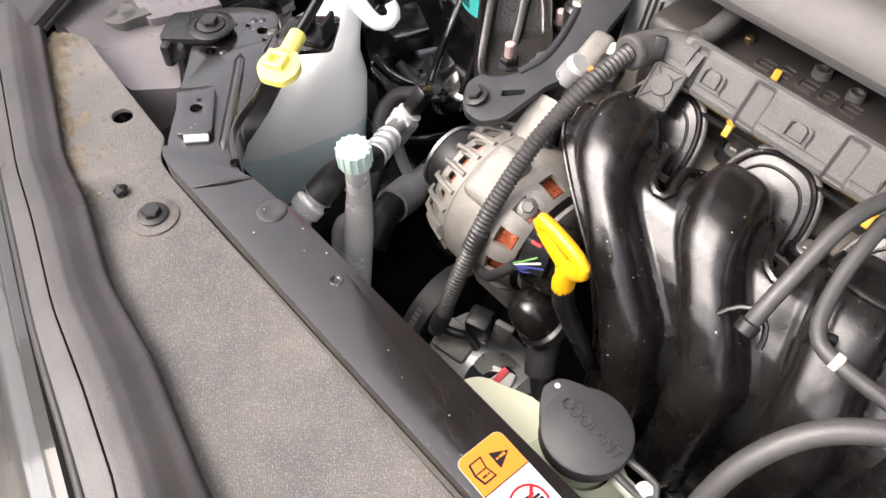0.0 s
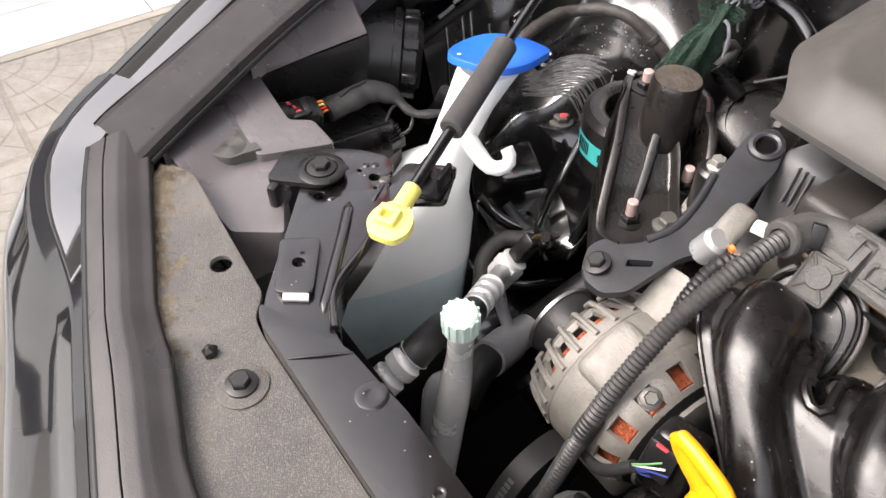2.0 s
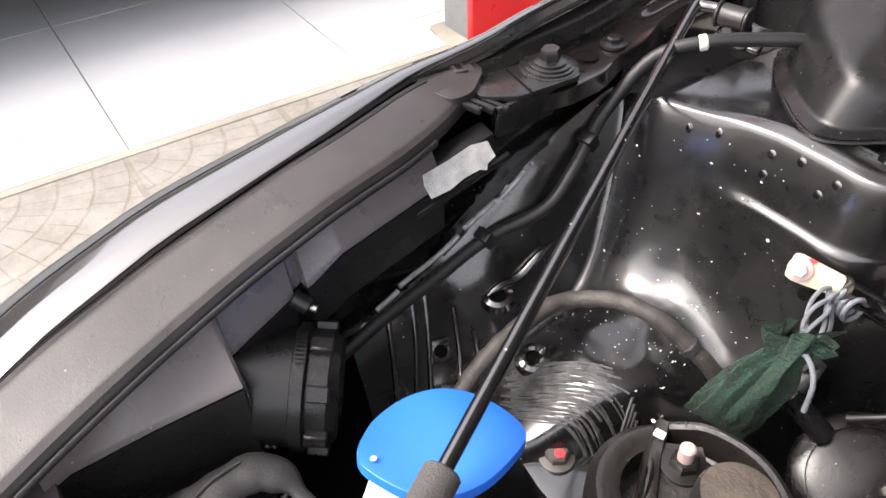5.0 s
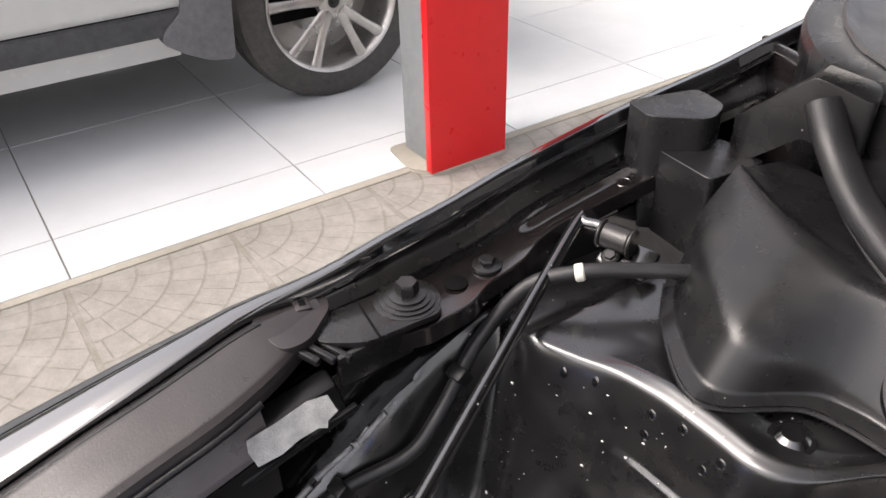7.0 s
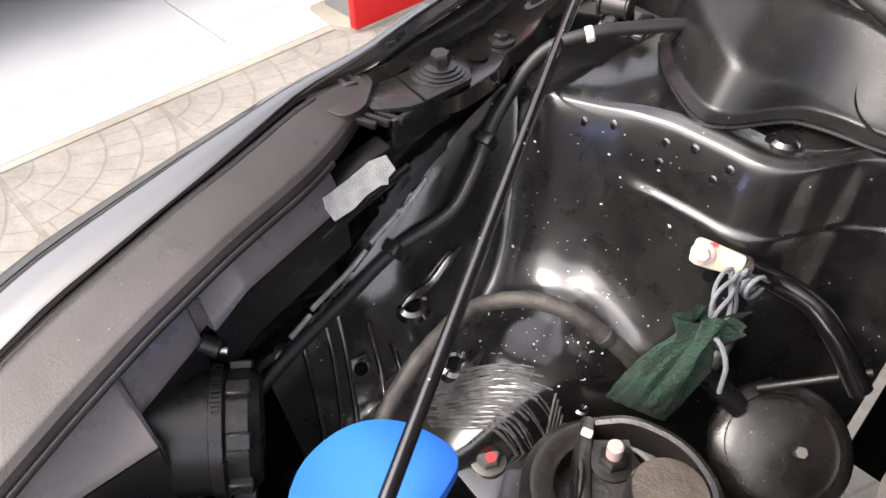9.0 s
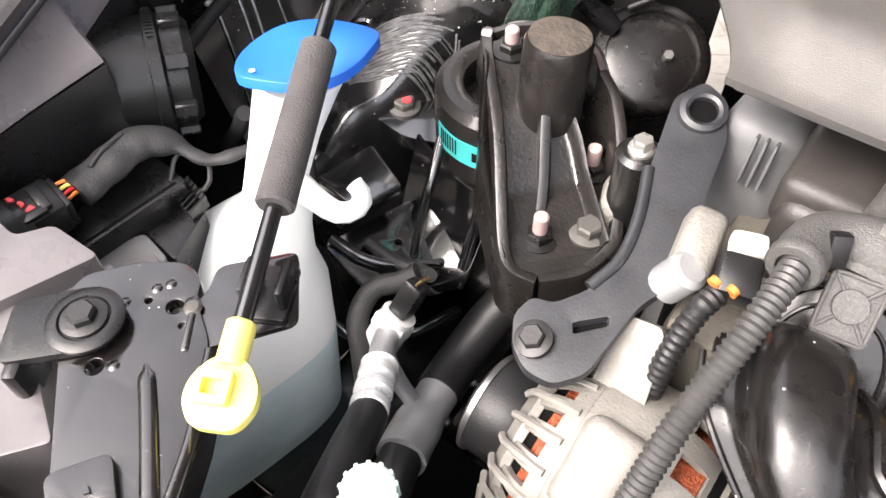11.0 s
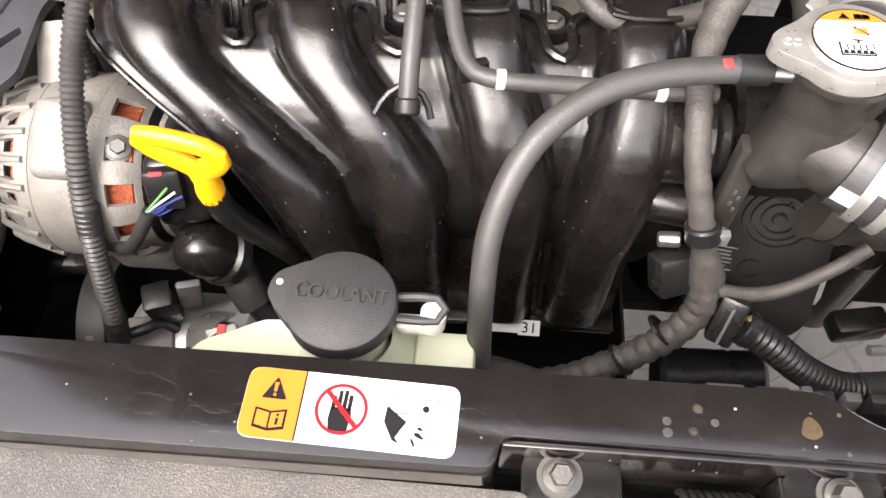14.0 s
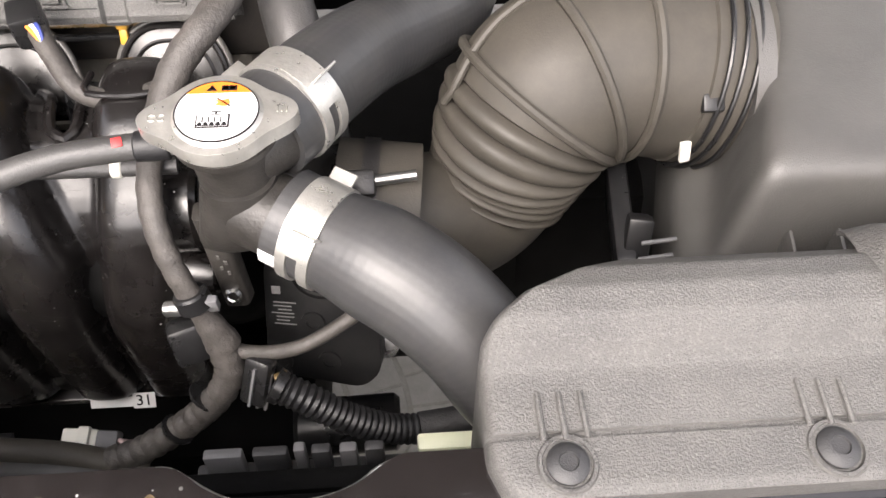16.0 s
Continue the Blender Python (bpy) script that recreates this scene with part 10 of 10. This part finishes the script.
single("front_hose", tube([(-0.02, 0.135, 0.56), (0.02, 0.135, 0.565), (0.06, 0.138, 0.55), (0.1, 0.14, 0.53)], 0.0085, n=12), M["tank_plastic"], "pale translucent hose behind the bar", "hose")
single("starter_motor", rod((0.165, 0.222, 0.44), (0.245, 0.224, 0.44), 0.022, 28, 0.004), M["black_plastic"], "black cylindrical solenoid under the throttle", "solenoid")

# ---- air intake: bellows, air box, duct ----
bellows = thing("intake_bellows", (0.34, 0.31, 0.62), "grey ribbed rubber intake bellows with elbow", "intake hose")
axis_pts = [(0.236, 0.276, 0.632), (0.262, 0.279, 0.622), (0.288, 0.288, 0.615), (0.308, 0.298, 0.622), (0.319, 0.304, 0.645), (0.327, 0.308, 0.672), (0.342, 0.317, 0.692), (0.372, 0.327, 0.700), (0.41, 0.330, 0.695), (0.45, 0.328, 0.688)]


def bellows_radius(s, f):
    r = 0.042 + 0.012 * smooth(0.3, 0.62, f)
    if 0.325 < f < 0.535:
        r += 0.0085 * abs(math.sin((f - 0.325) / 0.21 * 7 * math.pi)) ** 0.55 - 0.0045
    if 0.87 < f < 0.97:
        r += 0.0018
    return r


part("tube", tube(axis_pts, bellows_radius, n=64, step=0.0009), M["bellows_rubber"], bellows)
fine_axis = spline(axis_pts, 0.004)


def ring_on(i, r, thick, n=40, a0=0.0, a1=2 * math.pi):
    t = (fine_axis[min(i + 1, len(fine_axis) - 1)] - fine_axis[i - 1]).normalized()
    m = frame_of(t)
    pts = []
    for k in range(n + 1):
        a = a0 + (a1 - a0) * k / n
        pts.append(tuple(fine_axis[i] + m.col[0] * (r * math.cos(a)) + m.col[1] * (r * math.sin(a))))
    return tube(pts, thick, n=8, smooth=False)


nf = len(fine_axis)
for f in (0.565, 0.65, 0.75):
    part("rib", ring_on(int(nf * f), 0.0552, 0.0030), M["bellows_rubber"], bellows)
for f in (0.885, 0.925, 0.955):
    part("clamp_edge", ring_on(int(nf * f), 0.0574, 0.0014), M["black_plastic"], bellows)
for a in (0.25, 2.2):
    pts = []
    for i in range(int(nf * 0.5), int(nf * 0.76)):
        t = (fine_axis[i + 1] - fine_axis[i - 1]).normalized()
        m = frame_of(t)
        pts.append(tuple(fine_axis[i] + m.col[0] * (0.0552 * math.cos(a - 1.0)) + m.col[1] * (0.0552 * math.sin(a - 1.0))))
    part("seam_rib", tube(pts, 0.0024, n=8), M["bellows_rubber"], bellows)
part("clamp_screw", box((0.421, 0.280, 0.713), (0.012, 0.010, 0.007), 0.0015, (40, 0, 0)), M["black_plastic"], bellows)
part("clamp_tab", box((0.412, 0.272, 0.684), (0.006, 0.003, 0.012), 0.0005, (-20, 0, 10)), M["white_nylon"], bellows, "pale clamp tab")
throat = thing("intake_throat", (0.245, 0.28, 0.63), "grey plastic throat clamped to the throttle", "intake hose")
part("sleeve", tube([(0.215, 0.272, 0.642), (0.262, 0.268, 0.638)], 0.0445, n=44), M["bellows_rubber"], throat)
part("clamp", tube([(0.228, 0.271, 0.641), (0.237, 0.2702, 0.640)], 0.0458, n=44), M["black_bolt"], throat, "dark worm-drive clamp")
part("clamp_screw", box((0.232, 0.255, 0.688), (0.016, 0.014, 0.010), 0.002, (30, 0, 0)), M["black_bolt"], throat)
part("screw_tail", rod((0.24, 0.256, 0.689), (0.262, 0.258, 0.690), 0.003, 10), M["steel"], throat)
sbolt = thing("vacuum_hose", (0.21, 0.335, 0.68), "thick grey rubber breather hose behind the filler cap", "hose")
part("hose", tube([(0.185, 0.40, 0.72), (0.19, 0.375, 0.725), (0.197, 0.345, 0.72), (0.205, 0.32, 0.70), (0.21, 0.31, 0.66)], 0.0155, n=18), M["grey_rubber"], sbolt)

airbox = thing("air_box", (0.56, 0.33, 0.6), "large grey plastic air filter box", "air filter box")


def box_ring(grow, z, lean=0.0):
    """Rounded outline of the filter box, grown by a margin."""
    poly = rounded([(0.430 - grow, 0.222 - grow), (0.74 + grow, 0.214 - grow), (0.74 + grow, 0.50 + grow), (0.525 - grow, 0.50 + grow)], 0.010 + 0.4 * max(grow, 0), 6)
    return [(x, y, z) for x, y in poly]


part("lid", loft([box_ring(g, z) for g, z in ((0.040, 0.600), (0.038, 0.640), (0.034, 0.650), (0.026, 0.655), (0.019, 0.659), (0.0145, 0.666), (0.0115, 0.680), (0.0075, 0.705), (0.0045, 0.719), (0.002, 0.7245), (-0.002, 0.7275), (-0.008, 0.729), (-0.018, 0.7295), (-0.06, 0.7300), (-0.10, 0.7300))]), M["box_plastic"], airbox, angle=60)
part("flange", tube([(0.442, 0.327, 0.687), (0.452, 0.327, 0.687)], 0.060, n=44), M["box_plastic"], airbox)
part("lower_case", box((0.58, 0.33, 0.55), (0.30, 0.33, 0.14), 0.01), M["matt_plastic"], airbox)
part("front_ledge", box((0.575, 0.175, 0.625), (0.34, 0.04, 0.03), 0.008, (0, 0, 0), 3), M["matt_plastic"], airbox)
part("side_strip", box((0.388, 0.27, 0.62), (0.012, 0.10, 0.07), 0.003, (0, -12, -6)), M["black_plastic"], airbox)
for k in range(5):
    part("front_rib", box((0.449 + 0.0255 * k, 0.2045, 0.672), (0.0022, 0.020, 0.036), 0.0008, (14, 0, 0)), M["box_plastic"], airbox)
plugb = part("air_plug", box((0.383, 0.232, 0.652), (0.014, 0.012, 0.036), 0.002, (-30, 0, -10)), M["black_plastic"], airbox)
for k in range(3):
    part("plug_rib", box((0.392, 0.226 - 0.003 * k, 0.664 - 0.011 * k), (0.020, 0.002, 0.002), 0.0004, (0, 0, 6)), M["grey_plastic"], plugb)

snorkel = thing("air_duct", (0.45, 0.12, 0.71), "grained grey plastic air intake duct riveted on the bar", "air duct")
DUCT = [(0.0725, 0.700), (0.0740, 0.7205), (0.0775, 0.7225), (0.096, 0.7235), (0.0965, 0.7222), (0.0985, 0.7222), (0.099, 0.7238), (0.122, 0.7275), (0.126, 0.7300), (0.131, 0.7355), (0.140, 0.7415), (0.151, 0.7440), (0.161, 0.7420), (0.169, 0.734), (0.173, 0.722), (0.175, 0.69), (0.175, 0.64)]
DUCT_LEFT = [(0.0725, 0.292), (0.078, 0.2865), (0.09, 0.2815), (0.125, 0.2805), (0.135, 0.2825), (0.143, 0.2885), (0.151, 0.299), (0.158, 0.314), (0.165, 0.329), (0.172, 0.348), (0.175, 0.352)]


def duct_at(v):
    k = v * (len(DUCT) - 1)
    i = min(int(k), len(DUCT) - 2)
    f = k - i
    return DUCT[i][0] + (DUCT[i + 1][0] - DUCT[i][0]) * f, DUCT[i][1] + (DUCT[i + 1][1] - DUCT[i][1]) * f


def duct_skin(u, v):
    y, z = duct_at(v)
    xl = lerp_table(DUCT_LEFT, y)
    if u < 0.06:
        w = u / 0.06
        return (xl + 0.006 * (1 - math.cos(w * math.pi / 2)), y, z - 0.010 * (1 - math.sin(w * math.pi / 2)) - 0.0)
    return (xl + 0.006 + (0.64 - xl - 0.006) * (u - 0.06) / 0.94, y, z)


part("shell", sheet(duct_skin, 70, 96, thick=0.0022), M["duct_plastic"], snorkel)


def duct_end(u, v):
    y, z = duct_at(0.05 + 0.84 * u)
    xl = lerp_table(DUCT_LEFT, y)
    return (xl + 0.001 * v, y, z - 0.010 - 0.075 * v)


part("end_wall", sheet(duct_end, 60, 10, thick=0.0022), M["duct_plastic"], snorkel)
for x in (0.311, 0.4145):
    for k in range(3):
        part("rib", tube([(x - 0.0085 + 0.0085 * k + 0.0008, 0.0955 if k == 1 else 0.0955, 0.7238), (x - 0.0085 + 0.0085 * k, 0.108, 0.7262), (x - 0.0085 + 0.0085 * k, 0.1135, 0.7262)], 0.0013, n=8), M["duct_plastic"], snorkel)
    part("rivet_seat", turned(lathe([(0.0, -0.0035), (0.0085, -0.0035), (0.0098, 0.0006), (0.0112, 0.0006), (0.0118, -0.0006)], 32, caps=False), onto((x, 0.0862, 0.7236))), M["duct_plastic"], snorkel)
    rv = part("rivet", turned(lathe([(0.0, 0.0012), (0.0035, 0.0012), (0.0038, 0.0022), (0.0062, 0.0018), (0.0082, 0.0), (0.0082, -0.003), (0, -0.003)], 28, caps=False), onto((x, 0.0862, 0.7242))), M["matt_plastic"], snorkel, "black plastic push rivet")
collar = part("collar", sheet(lambda u, v: (0.444 + 0.2 * u, 0.128 + 0.052 * (1 - math.cos(math.pi * v)) / 2 + 0.0, 0.7315 + 0.0205 * math.sin(math.pi * v) * smooth(-0.05, 0.06, u)), 20, 20, thick=0.002), M["duct_plastic"], snorkel)

# right-hand wing, mirrored plainly, to close the bay
def right_wing(u, v):
    x, y, z = wing_surface(u, v)
    return (2 * MID - x, y, z)


part("wing", sheet(right_wing, 40, 24, thick=0.0012), M["body_paint"], car, "glossy black front wing")
part("inner_panel", box((0.83, 0.45, 0.55), (0.012, 0.9, 0.5), 0.004), M["paint"], car)
